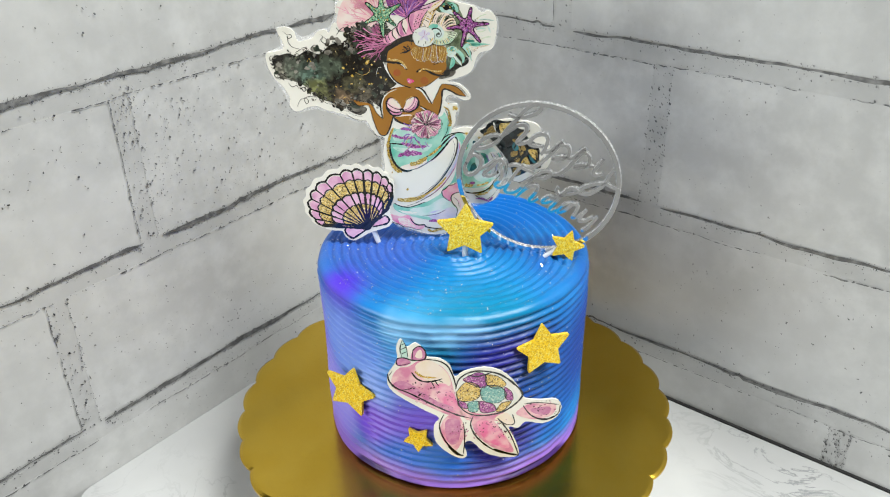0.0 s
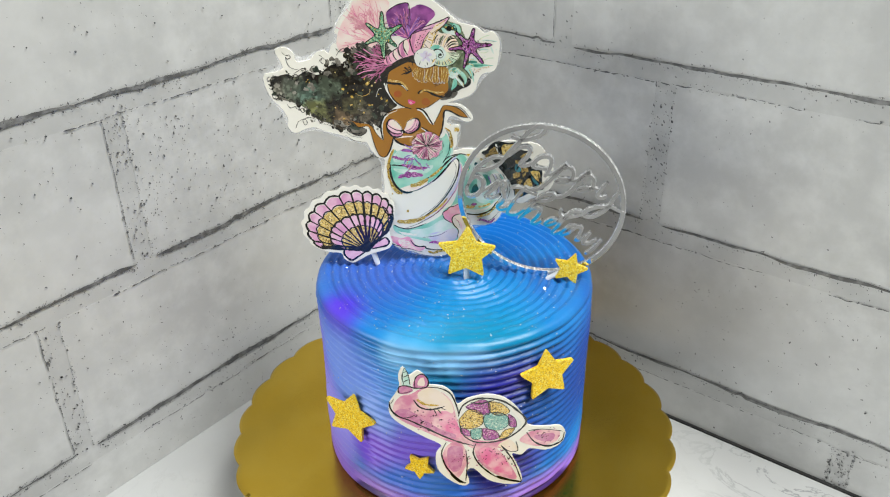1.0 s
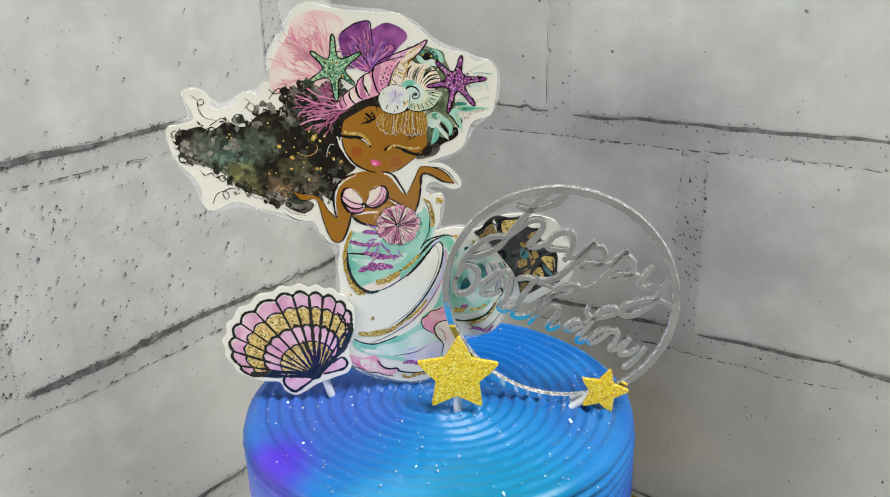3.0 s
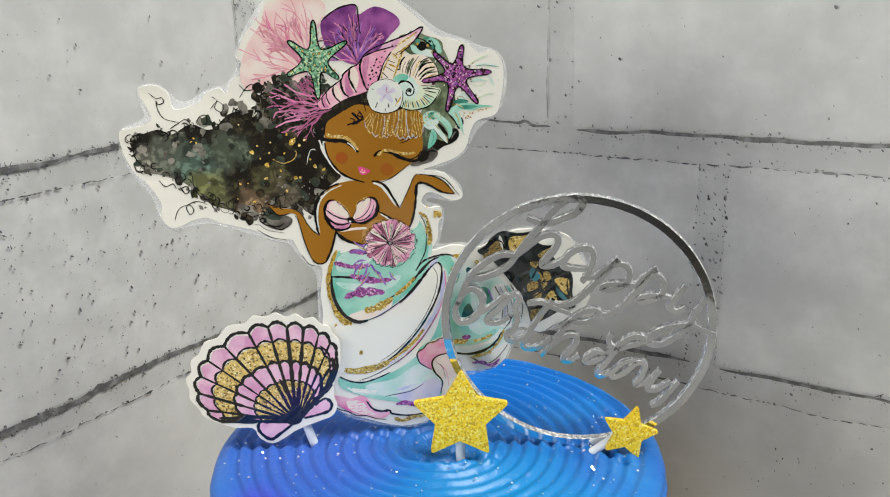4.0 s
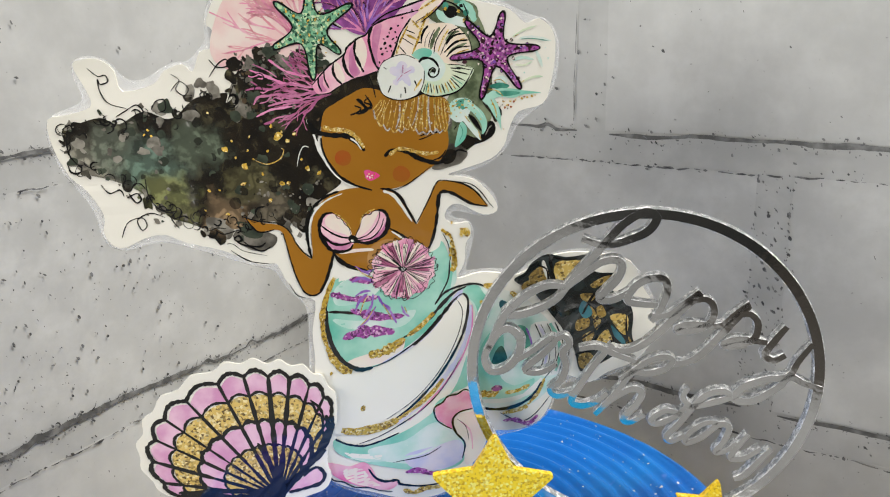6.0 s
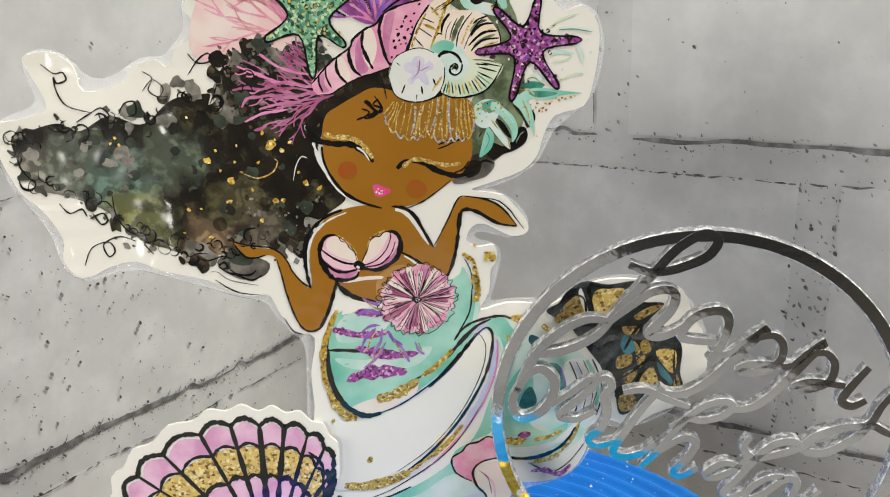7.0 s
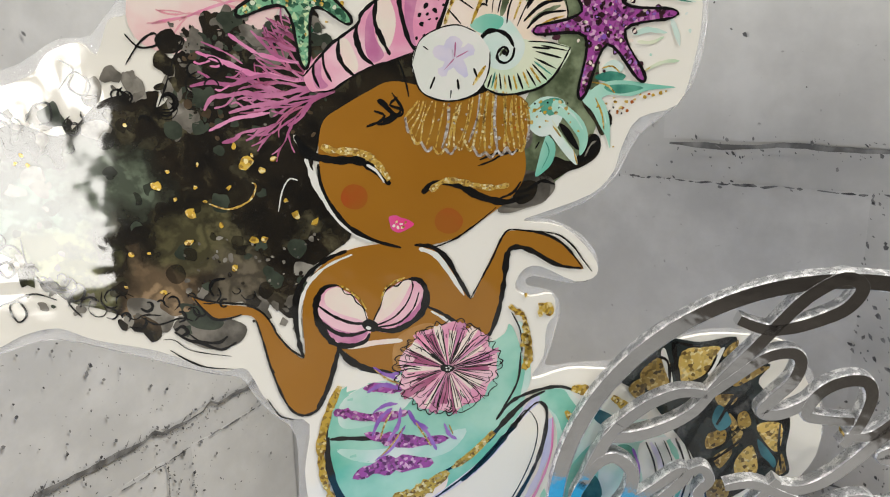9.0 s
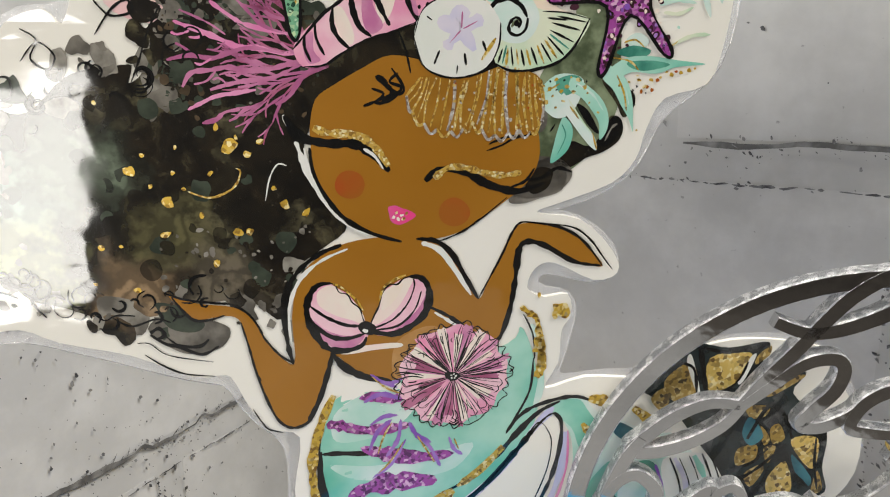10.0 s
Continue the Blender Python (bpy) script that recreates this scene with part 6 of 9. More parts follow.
mermaid.line("tail", "gold", 2.60, 3.1, [(-22.7, 48.6), (-19.4, 49), (-16.1, 50.5), (-13.2, 52.5)], 0.6)
mermaid.line("tail", "gold", 1.30, 3.1, [(-12.6, 53.1), (-9.1, 55.7), (-5.6, 59.5)], 0.4)
mermaid.line("tail", "gold", 1.00, 3.1, [(-1, 79), (-0.1, 75.7), (-0.5, 72.4)], 0.4)
mermaid.line("tail", "gold", 1.60, 3.1, [(-1, 74.9), (-0.6, 77.2), (-0.1, 73), (-0.8, 70.8)], 0.4)
mermaid.line("tail", "gold", 1.00, 3.1, [(-3.5, 82.3), (-2.4, 81.3), (-1.2, 80.4), (-0.7, 78.5)], 0.4)
mermaid.dot("tail", "gold", 3.1, 2.3, 81.4, 1.50)
mermaid.dot("tail", "gold", 3.11, 1.6, 80.6, 0.70)
mermaid.dot("tail", "gold", 3.1, -0.9, 83.9, 0.40)
mermaid.dot("tail", "gold", 3.1, -24.7, 33.2, 0.75)
mermaid.dot("tail", "gold", 3.1, -32.5, 44.6, 0.60)
mermaid.line("tail", "gold", 2.60, 3.1, [(-30.7, 27.6), (-26.5, 26.4), (-19.9, 26.8), (-15.6, 28.5)], 0.4)
mermaid.line("tail", "gold", 1.20, 3.1, [(-15.6, 28.5), (-11.9, 30.9), (-6.5, 35.7), (-3.2, 40.1)], 0.4)
mermaid.fill("tail", "sea_green", 2, [(-32.6, 25.2), (-27, 21.8), (-20.4, 22.2), (-12.1, 25.5), (-4.5, 31.4), (0.5, 38.5), (3.5, 47.4), (3.9, 38.4), (-0.3, 35.8), (-5, 32.9), (-5.4, 29.2), (-1.8, 24.7), (1.9, 23.1), (2.9, 17.3), (1.5, 12.9), (-4.8, 11.1), (-14.1, 12.3), (-24, 15.9), (-32, 20.8)])
mermaid.fill("tail", "sea_pale", 2.05, [(-23.8, 20.3), (-13.8, 21.6), (-5.4, 26.8), (1.2, 22), (2.5, 16.7), (-0.5, 13), (-10.7, 13.6), (-20.6, 16.2)])
mermaid.fill("tail", "lilac", 2.06, [(-13.9, 16.8), (-5.5, 19.2), (1.2, 20.7), (2.2, 14.8), (-3.9, 11.4), (-11.5, 12.3)])
mermaid.fill("tail", "card", 2.04, [(-30.4, 20.7), (-23.9, 18.9), (-15.5, 19.8), (-10.5, 22.7), (-15.6, 17.8), (-24, 16.4)])
mermaid.fill("tail", "coral_pink", 2.3, [(-35.1, 18.5), (-31.9, 17.5), (-29, 16.2), (-25.3, 16.7), (-23.2, 14.4), (-20.9, 9.8), (-15.9, 8.7), (-18.5, 6.4), (-25.1, 8.5), (-30.8, 12), (-34, 15.1)])
mermaid.fill("tail", "petal_pale", 2.31, [(-30.6, 15.5), (-25.7, 14.6), (-23.4, 10.5), (-20.9, 8.2), (-25.9, 9.3), (-30, 12.3)])
mermaid.line("tail", "ink", 0.60, 3, [(-35.8, 17.2), (-33.8, 13.2), (-30.8, 11.6), (-27.9, 9.3), (-24.3, 8.4), (-21, 6.6), (-17.6, 5.6)])
mermaid.line("tail", "ink", 1.20, 3, [(-24, 14.3), (-22.2, 11), (-19.5, 9.3), (-16.2, 9.1), (-15.2, 7.6), (-9.1, 6.4), (-1.4, 7.5)])
mermaid.line("tail", "ink", 1.00, 3, [(-32.4, 25.2), (-29.4, 23.1), (-25.1, 21.7), (-20.4, 22.4), (-15.4, 24.2)], 0.5)
mermaid.line("tail", "ink", 0.50, 3, [(-27, 22.4), (-19.5, 24.4), (-10.3, 29.9), (-3.6, 36.9), (1.4, 45.7)])
mermaid.line("tail", "ink", 0.45, 3, [(-17.3, 15), (-8.9, 16.1), (-3.8, 19)])
mermaid.line("tail", "sea_pale", 0.90, 2.2, [(-28.8, 18.7), (-20.6, 16.2), (-10.6, 16.6), (-3.8, 20)])
mermaid.line("tail", "plum_glitter", 2.00, 3.2, [(-13.9, 11.3), (-10.4, 11.7), (-6.5, 10.4), (-3.1, 10.6)], 0.9)
mermaid.line("tail", "gold", 1.60, 3.1, [(-14.6, 5.8), (-11.7, 4.4), (-8.3, 5.6), (-3.7, 5.8)], 0.7)
mermaid.fill("tail", "coral_pink", 2.6, [(-5.3, 31.5), (-3.3, 32.9), (-2, 34.3), (0.5, 34.9), (2.6, 36), (4.9, 34.6), (6.3, 31.2), (2.9, 30.3), (0.1, 28.7), (-0.9, 24.4), (-2.9, 26.1), (-4.9, 27.7)])
mermaid.fill("tail", "petal_pale", 2.61, [(-0.2, 27.4), (2.1, 29.2), (6.6, 29.3), (9.3, 26.9), (9, 21.2), (6.3, 14.5), (2.9, 12.8), (2.4, 20.6), (0.4, 23.2)])
mermaid.line("tail", "ink", 0.70, 3, [(-0.9, 24.4), (-3.1, 25.7), (-5.1, 27.7), (-5.7, 31.1), (-3.3, 32.9), (-2, 34.6), (0.6, 35.2), (2.5, 36.4), (4.3, 35.6), (5.9, 33.1)])
mermaid.line("tail", "ink", 0.90, 3, [(2, 14.8), (2.7, 19.6), (0.2, 23.2), (-0.7, 27.1), (1.3, 29.6), (5.4, 30.5)])
mermaid.line("tail", "coral_pink", 0.50, 2.8, [(1.3, 26.8), (4.2, 23.4), (4.9, 17.5)])
mermaid.line("tail", "ink", 0.30, 3, [(0.6, 27.4), (2.9, 25), (3.9, 20.5)])
mermaid.fill("tail", "sea_pale", 2, [(0.4, 65.3), (4.8, 67.1), (9.9, 65.7), (15.8, 62.6), (21.9, 58.8), (26.8, 52.7), (28.9, 46.6), (27.6, 39.2), (23.2, 32.5), (16.5, 29.8), (8.3, 30.3), (5.8, 32.2), (4.8, 40.7), (5.2, 49.6), (5.3, 58.3), (3.4, 63.3)])
mermaid.fill("tail", "sea_green", 2.05, [(1.1, 65.8), (5.5, 66.7), (7.4, 64.5), (9.4, 60.9), (8.3, 56.7), (6.3, 58.2), (4.9, 61.8)])
mermaid.fill("tail", "sea_green", 2.05, [(6.9, 32.9), (5.4, 39.9), (6.5, 48.1), (9.7, 53.7), (12.2, 55), (13.1, 47.7), (12.1, 40.2), (16.2, 36.9), (21.5, 38.8), (19.7, 34.3), (13.6, 33.2)])
mermaid.fill("tail", "green_dark", 2.07, [(9.6, 43.4), (10.8, 47.5), (12.6, 48.9), (14, 44.9), (12, 43), (10, 42.2)])
mermaid.fill("tail", "teal_deep", 2.1, [(12.3, 62.2), (16.4, 59.4), (15.9, 57.4), (13.5, 58.7), (11.6, 60.5)])
mermaid.fill("tail", "teal_dark", 2.1, [(15.9, 54.5), (18.6, 54.3), (20.5, 49.9), (20.6, 46), (18.8, 46.7), (17.8, 50.8)])
mermaid.line("tail", "violet", 0.54, 2.12, [(18.9, 53.9), (20.3, 50), (20.5, 46.5)], 0.3)
mermaid.fill("tail", "shell_white", 2.08, [(20.1, 54.7), (26.5, 55.2), (30.1, 50.9), (31.8, 45.3), (30.1, 40.4), (22.4, 39.9), (21.2, 47.4)])
mermaid.line("tail", "ink", 0.55, 3.06, [(21.2, 54.9), (23, 50.6), (23.9, 45.6), (22.8, 40.1)], 0.3)
mermaid.line("tail", "ink", 0.30, 3.06, [(22.8, 54.7), (24.7, 50.4), (25.5, 45.5), (24.5, 40)], 0.3)
mermaid.line("tail", "ink", 0.30, 3.06, [(24.4, 55), (26.3, 50.6), (27.1, 45.7), (26.1, 40.2)], 0.3)
mermaid.line("tail", "ink", 0.60, 3.06, [(26.5, 55.2), (28.4, 50.8), (29.3, 45.9), (28.3, 40.4)], 0.3)
mermaid.line("tail", "ink", 0.40, 3.06, [(27.8, 55.1), (29.7, 50.7), (30.7, 45.8), (29.6, 40.2)], 0.3)
mermaid.line("tail", "sea_green", 1.00, 2.6, [(25.2, 55), (27.4, 50.6), (28.3, 45.6), (27.3, 40.7)], 0.3)
mermaid.line("tail", "lilac", 1.00, 2.6, [(22, 54.8), (24, 50.8), (24.7, 45.9), (23.6, 40.4)], 0.3)
mermaid.fill("tail", "shell_white", 2.09, [(8, 66.8), (15.1, 64.1), (21.1, 60.2), (18.5, 59.7), (12.6, 62.4), (8.1, 64.9)])
mermaid.line("tail", "gold", 1.80, 3.1, [(7.4, 66.6), (9.3, 66.2), (11, 65.3)], 0.5)
mermaid.line("tail", "gold", 1.50, 3.1, [(14.5, 64.4), (16.2, 63), (17.6, 61.6)], 0.5)
mermaid.line("tail", "gold", 1.00, 3.1, [(6.6, 62.4), (7.8, 60.3), (8.3, 57.4)], 0.5)
mermaid.line("tail", "gold", 2.20, 3.1, [(6.8, 35.1), (9.8, 34.6), (11.5, 36)], 0.5)
mermaid.line("tail", "plum_glitter", 1.60, 3.12, [(9.8, 36.1), (12.8, 36.5)], 0.6)
mermaid.line("tail", "gold", 1.20, 3.1, [(13.6, 34.7), (17, 35.3), (20.3, 36.9)], 0.5)
mermaid.line("tail", "shell_white", 1.50, 2.9, [(6.9, 32.6), (13.7, 32.4), (19.7, 34.3), (23.6, 38.7)], 0.3)
mermaid.line("tail", "ink", 1.50, 3, [(5.6, 31), (11, 29.8), (16.5, 30.5), (21.1, 33.4), (23.6, 37.6)], 0.5)
mermaid.line("tail", "ink", 0.50, 3, [(23.6, 37.6), (26.8, 42.3), (28.1, 46.7)])
mermaid.line("tail", "gold", 1.60, 3.1, [(13.1, 28.5), (17.2, 29.3), (19.9, 30.4)], 0.5)
mermaid.line("tail", "gold", 1.00, 3.1, [(19.9, 30.8), (22.8, 34.5), (24.3, 38.6)], 0.5)
mermaid.line("tail", "plum_glitter", 1.40, 3.12, [(13.2, 26.1), (16.6, 26.2), (20.2, 24.8), (22.8, 27.3)], 0.7)
mermaid.line("tail", "ink", 0.50, 3, [(12.4, 28.6), (18, 25.7), (22.1, 27.8), (25.9, 33.1)])
mermaid.line("tail", "plum_glitter", 2.10, 3.2, [(-31.7, 66.4), (-29.7, 65.9), (-26.5, 64.7), (-22.3, 64.5), (-19.8, 64.8)], 0.95)
mermaid.line("tail", "plum_glitter", 2.40, 3.2, [(-27, 61.9), (-23.3, 60.3), (-18.2, 59), (-13.1, 59.1)], 0.95)
mermaid.line("tail", "plum_glitter", 3.10, 3.2, [(-29.2, 53.9), (-25.1, 55.2), (-20, 55.2), (-15.7, 54.6)], 0.95)
mermaid.line("tail", "plum_glitter", 1.70, 3.2, [(-26.9, 69.9), (-24.7, 69.9), (-22.2, 69.2), (-20.1, 69.8)], 0.95)
mermaid.line("tail", "violet", 0.60, 3.25, [(-25.2, 73.5), (-23.6, 72.2), (-21.4, 71)], 0.9)
mermaid.line("tail", "violet", 0.60, 3.25, [(-24.2, 72.1), (-22.2, 71.8), (-20.3, 72.5)], 0.9)
mermaid.line("tail", "violet", 0.78, 3.25, [(-26.3, 69.1), (-23.8, 70.2), (-21, 69.1)], 0.9)
mermaid.line("tail", "violet", 0.72, 3.25, [(-22.3, 65.9), (-24.4, 64.2), (-25.8, 61)], 0.9)
mermaid.line("tail", "violet", 0.78, 3.25, [(-21, 65.8), (-21.5, 62.5), (-23.3, 59.8)], 0.9)
mermaid.line("tail", "violet", 0.72, 3.25, [(-19.8, 65.2), (-18.6, 62.7), (-16.5, 61.3)], 0.9)
mermaid.line("tail", "violet", 0.66, 3.25, [(-18.2, 62.7), (-16.5, 60.1), (-15.2, 57)], 0.9)
mermaid.line("tail", "violet", 0.66, 3.25, [(-20.3, 62.4), (-22.5, 58.7), (-25.5, 56.5)], 0.9)
mermaid.line("tail", "violet", 0.60, 3.25, [(-13.9, 62), (-13.1, 59.8), (-11.8, 58.7)], 0.9)
mermaid.line("tail", "violet", 0.60, 3.25, [(-25.6, 65.3), (-23.5, 66.5), (-21.4, 66.5)], 0.9)
mermaid.line("tail", "gilt", 0.30, 3.3, [(-25, 73.1), (-23, 71.1), (-21, 70)])
mermaid.line("tail", "gilt", 0.30, 3.3, [(-22.3, 65.4), (-23.6, 63.2), (-24.5, 60.4)])
mermaid.line("tail", "gilt", 0.30, 3.3, [(-18.6, 62.7), (-17.3, 60.2), (-16.1, 57.9)])
mermaid.line("tail", "gilt", 0.30, 3.3, [(-20.7, 62), (-22.5, 59.2), (-24.6, 57.1)])
mermaid.line("tail", "gilt", 0.30, 3.3, [(-13.1, 61.6), (-12.4, 59.7)])
FIN = [(15.3, 67.6), (18, 69.6), (19.8, 72.3), (23.7, 74.5), (29, 73.5), (35.3, 74), (34.7, 70.8), (37.3, 68.9), (42.2, 68.3), (40.5, 64.8), (46, 59.8), (47.6, 56.1), (47.6, 50.7), (48.8, 45.7), (44.1, 44.8), (38.3, 41.6), (34, 40.3), (32.2, 46.5), (28.9, 52.8), (25.2, 57.8), (20.5, 63.9)]
mermaid.fill("fin", "fin_dark", 2, FIN)
mermaid.fill("fin_panel|0", "fin_gold", 2.3, [(19.1, 68.5), (22.4, 71.5), (23.9, 70.4), (24.4, 66.4), (20.9, 65)])
mermaid.fill("fin_panel|1", "gold_print", 2.3, [(26, 71.9), (31.6, 72.6), (32.8, 71.4), (31.1, 67.7), (26.5, 66.3)])
mermaid.fill("fin_panel|2", "fin_gold", 2.3, [(33.8, 71.9), (35.7, 73.4), (35.6, 71.8), (33.5, 70.3)])
mermaid.fill("fin_panel|3", "fin_gold", 2.3, [(35.6, 65.7), (39.1, 67.7), (42.2, 67.8), (39.3, 65.8), (36.5, 64.5)])
mermaid.fill("fin_panel|4", "fin_gold", 2.3, [(33, 63), (36.7, 62.8), (36.4, 61.1), (34, 60.9)])
mermaid.fill("fin_panel|5", "fin_gold", 2.3, [(37.5, 58.7), (39, 59.4), (40.2, 56.7), (38.3, 55.9)])
mermaid.fill("fin_panel|6", "gold_print", 2.3, [(41.3, 56.4), (46, 56.2), (46.2, 50.8), (44.1, 51.8)])
mermaid.fill("fin_panel|7", "fin_gold", 2.3, [(35.8, 59.4), (37.7, 56.9), (36.7, 55.8)])
mermaid.fill("fin_panel|8", "fin_gold", 2.3, [(32.4, 55.5), (35.6, 55.9), (35.4, 52.9), (32.4, 52.5)])
mermaid.fill("fin_panel|9", "gold_print", 2.3, [(38.2, 49.6), (40.9, 52.4), (42.7, 47.4), (41.3, 45.4), (38.6, 46.5)])
mermaid.fill("fin_panel|10", "fin_gold", 2.3, [(34, 50.6), (36.6, 52.2), (37.3, 50.9), (35.4, 48.1)])
mermaid.fill("fin_panel|11", "fin_gold", 2.3, [(33.5, 45.1), (36.8, 45.5), (37.7, 42), (34.2, 41.1)])
mermaid.fill("fin_panel|12", "fin_gold", 2.3, [(46.8, 50.1), (48.2, 46.3), (46.3, 45.9)])
mermaid.fill("fin_panel|13", "fin_gold", 2.3, [(17.2, 65.8), (19.2, 67.4), (20.2, 65.1), (19, 63.5)])
mermaid.fill("fin_panel|14", "fin_gold", 2.3, [(36.8, 55.2), (38.9, 55.4), (37.9, 52.3)])
mermaid.fill("fin_panel|15", "teal_deep", 2.31, [(41.9, 53.6), (45.8, 49), (45.5, 47.2), (42.9, 50.2)])
mermaid.fill("fin_panel|16", "teal_deep", 2.31, [(33.9, 61.2), (36.5, 57.6), (34.5, 55.9), (32.8, 58.4)])
mermaid.fill("fin_panel|17", "shell_white", 2.31, [(22.4, 71.5), (23.1, 72.6), (25, 66.4), (24.2, 66.8)])
mermaid.fill("fin_panel|18", "shell_white", 2.31, [(32.5, 71.5), (33.5, 71.9), (31.9, 67.6), (31, 67.5)])
mermaid.line("fin_line|1", "ink", 1.30, 2.5, [(24.3, 73.8), (25.1, 70.3), (26.1, 65.8)], 0.4)
mermaid.line("fin_line|2", "ink", 0.80, 2.5, [(20.9, 71.6), (23.6, 70.4), (24.5, 66.1)], 0.4)
mermaid.line("fin_line|3", "ink", 0.90, 2.5, [(24.8, 73.8), (29, 72.7), (33.7, 73.2), (35.4, 73.8)], 0.4)
mermaid.line("fin_line|4", "ink", 0.70, 2.5, [(32.3, 70.9), (31.1, 67.9), (28.7, 65.6)], 0.4)
mermaid.line("fin_line|5", "ink", 1.10, 2.5, [(33.8, 57.2), (36.7, 62.8), (39.3, 61.4), (41.5, 56.6)], 0.4)
mermaid.line("fin_line|6", "ink", 1.50, 2.5, [(39.3, 61.4), (41.3, 58.7), (46.4, 57.2)], 0.4)
mermaid.line("fin_line|7", "ink", 0.80, 2.5, [(45.7, 56.3), (46.1, 51.4), (47.3, 46.4)], 0.4)
mermaid.line("fin_line|8", "ink", 0.90, 2.5, [(40.7, 54.3), (42.3, 50.5), (45.5, 47.2)], 0.4)
mermaid.line("fin_line|9", "ink", 1.00, 2.5, [(31.4, 49), (35.6, 51.1), (40.6, 55.5)], 0.4)
mermaid.line("fin_line|10", "ink", 0.90, 2.5, [(32.4, 45.2), (36.1, 46.8), (38, 50.9)], 0.4)
mermaid.line("fin_line|11", "ink", 0.80, 2.5, [(31.7, 52), (34.9, 52.6), (37.6, 55.1)], 0.4)
CROWN_HAIR = [(-49.2, 123.4), (-46, 125.3), (-41.8, 125.5), (-36.3, 124.6), (-30.7, 125), (-25.3, 121.3), (-19.1, 118.3), (-25.7, 114.2), (-31.6, 110.3), (-37.5, 108.4), (-44.5, 109.4), (-48.5, 112.5), (-50, 119)]
mermaid.fill("hair", "hair", 1.9, [(u * 0.9 - 3.6, v * 0.9 + 11.7) for u, v in CROWN_HAIR])
mermaid.line("plum_coral", "pinkline", 0.68, 2.2, [(-29.8, 119.1), (-32.3, 118.2), (-34.4, 118), (-37.7, 118.7), (-39.8, 118.8), (-41.4, 119.5), (-43.6, 120.5), (-46.2, 121.5), (-47.4, 122)], 0.6)
mermaid.line("plum_coral", "plumline", 0.58, 2.21, [(-34.4, 118), (-38.4, 118.7), (-41.2, 118.1), (-43.2, 117.5), (-45.9, 117.9), (-48.6, 117.4)], 0.6)
mermaid.line("plum_coral", "plumline", 0.65, 2.22, [(-30.2, 117.9), (-33, 116.9), (-36.6, 116), (-39.3, 116), (-41.3, 116.4), (-43.4, 116.1), (-45.8, 115.8), (-47, 114.1)], 0.6)
mermaid.line("plum_coral", "plumline", 0.58, 2.23, [(-31.3, 117.3), (-34.5, 115.6), (-36.6, 114.9), (-39.4, 114.7), (-41.5, 114.3), (-43.7, 113.7)], 0.6)
mermaid.line("plum_coral", "pinkline", 0.50, 2.24, [(-38.1, 113.6), (-40.2, 113.3), (-43, 112.9), (-45.1, 112), (-46.6, 111.3)], 0.6)
mermaid.line("plum_coral", "plumline", 0.50, 2.25, [(-37.9, 111.6), (-39.7, 111.1), (-40.8, 110.2), (-41.7, 109.8)], 0.6)
mermaid.line("plum_coral", "plumline", 0.65, 2.26, [(-40.2, 111.2), (-42.1, 110.9), (-43.3, 110), (-45, 109.6)], 0.6)
mermaid.line("plum_coral", "plumline", 0.65, 2.27, [(-30.1, 116.9), (-32.5, 114.8), (-34, 112.8), (-35.8, 111.7)], 0.6)
mermaid.line("plum_coral", "pinkline", 0.58, 2.28, [(-31.1, 120.2), (-34.2, 120.4), (-37.5, 121.1), (-39.5, 121.8), (-41.4, 123.1), (-42.9, 124.3)], 0.6)
mermaid.line("plum_coral", "plumline", 0.43, 2.29, [(-32.7, 121.7), (-35.4, 122.4), (-36.4, 123.1)], 0.6)
mermaid.line("plum_coral", "plumline", 0.43, 2.3, [(-34.2, 120.4), (-36.8, 121.4), (-38.7, 123.4), (-39.9, 124.7)], 0.6)
mermaid.line("plum_coral", "plumline", 0.36, 2.31, [(-46.6, 123.3), (-44.8, 122.5), (-42.9, 121.5), (-41.3, 120.3)], 0.6)
mermaid.line("plum_coral", "pinkline", 0.32, 2.32, [(-45.6, 120.8), (-47, 120.4), (-47.8, 120.7)], 0.6)
mermaid.line("plum_coral", "plumline", 0.32, 2.33, [(-44.9, 117.7), (-46.5, 118.9), (-47.4, 119.4)], 0.6)
mermaid.line("plum_coral", "plumline", 0.29, 2.34, [(-42.7, 116.1), (-44, 114.8), (-45.6, 114.4)], 0.6)
mermaid.line("plum_coral", "plumline", 0.29, 2.35, [(-41.5, 114.3), (-42.5, 115.1), (-43.3, 114.9)], 0.6)
mermaid.line("plum_coral", "pinkline", 0.29, 2.36, [(-43.2, 117.5), (-44.5, 116.8), (-45.3, 117)], 0.6)
mermaid.line("plum_coral", "plumline", 0.29, 2.37, [(-36.6, 116), (-37.9, 116.9), (-39.2, 117.2)], 0.6)
mermaid.line("plum_coral", "plumline", 0.29, 2.38, [(-37.7, 118.7), (-38.7, 119.8), (-39.8, 120.1)], 0.6)
mermaid.line("plum_coral", "plumline", 0.29, 2.39, [(-41.4, 119.5), (-42.5, 118.6), (-43.7, 118.6)], 0.6)
mermaid.line("plum_coral", "pinkline", 0.29, 2.4, [(-43.6, 120.5), (-44.7, 120), (-45.7, 120.1)], 0.6)
mermaid.line("plum_coral", "plumline", 0.29, 2.41, [(-39.3, 116), (-40.6, 115.4), (-41.7, 115.5)], 0.6)
mermaid.line("hair", "shell_white", 0.70, 2.6, [(-35, 110.4), (-34.1, 108.8), (-32.7, 107.7)])
mermaid.line("hair", "shell_white", 0.90, 2.6, [(-33.6, 107), (-32.9, 104.7), (-32.1, 102.5), (-31.1, 100.5)])
PLUM_ROOT = (-29, 116.3)
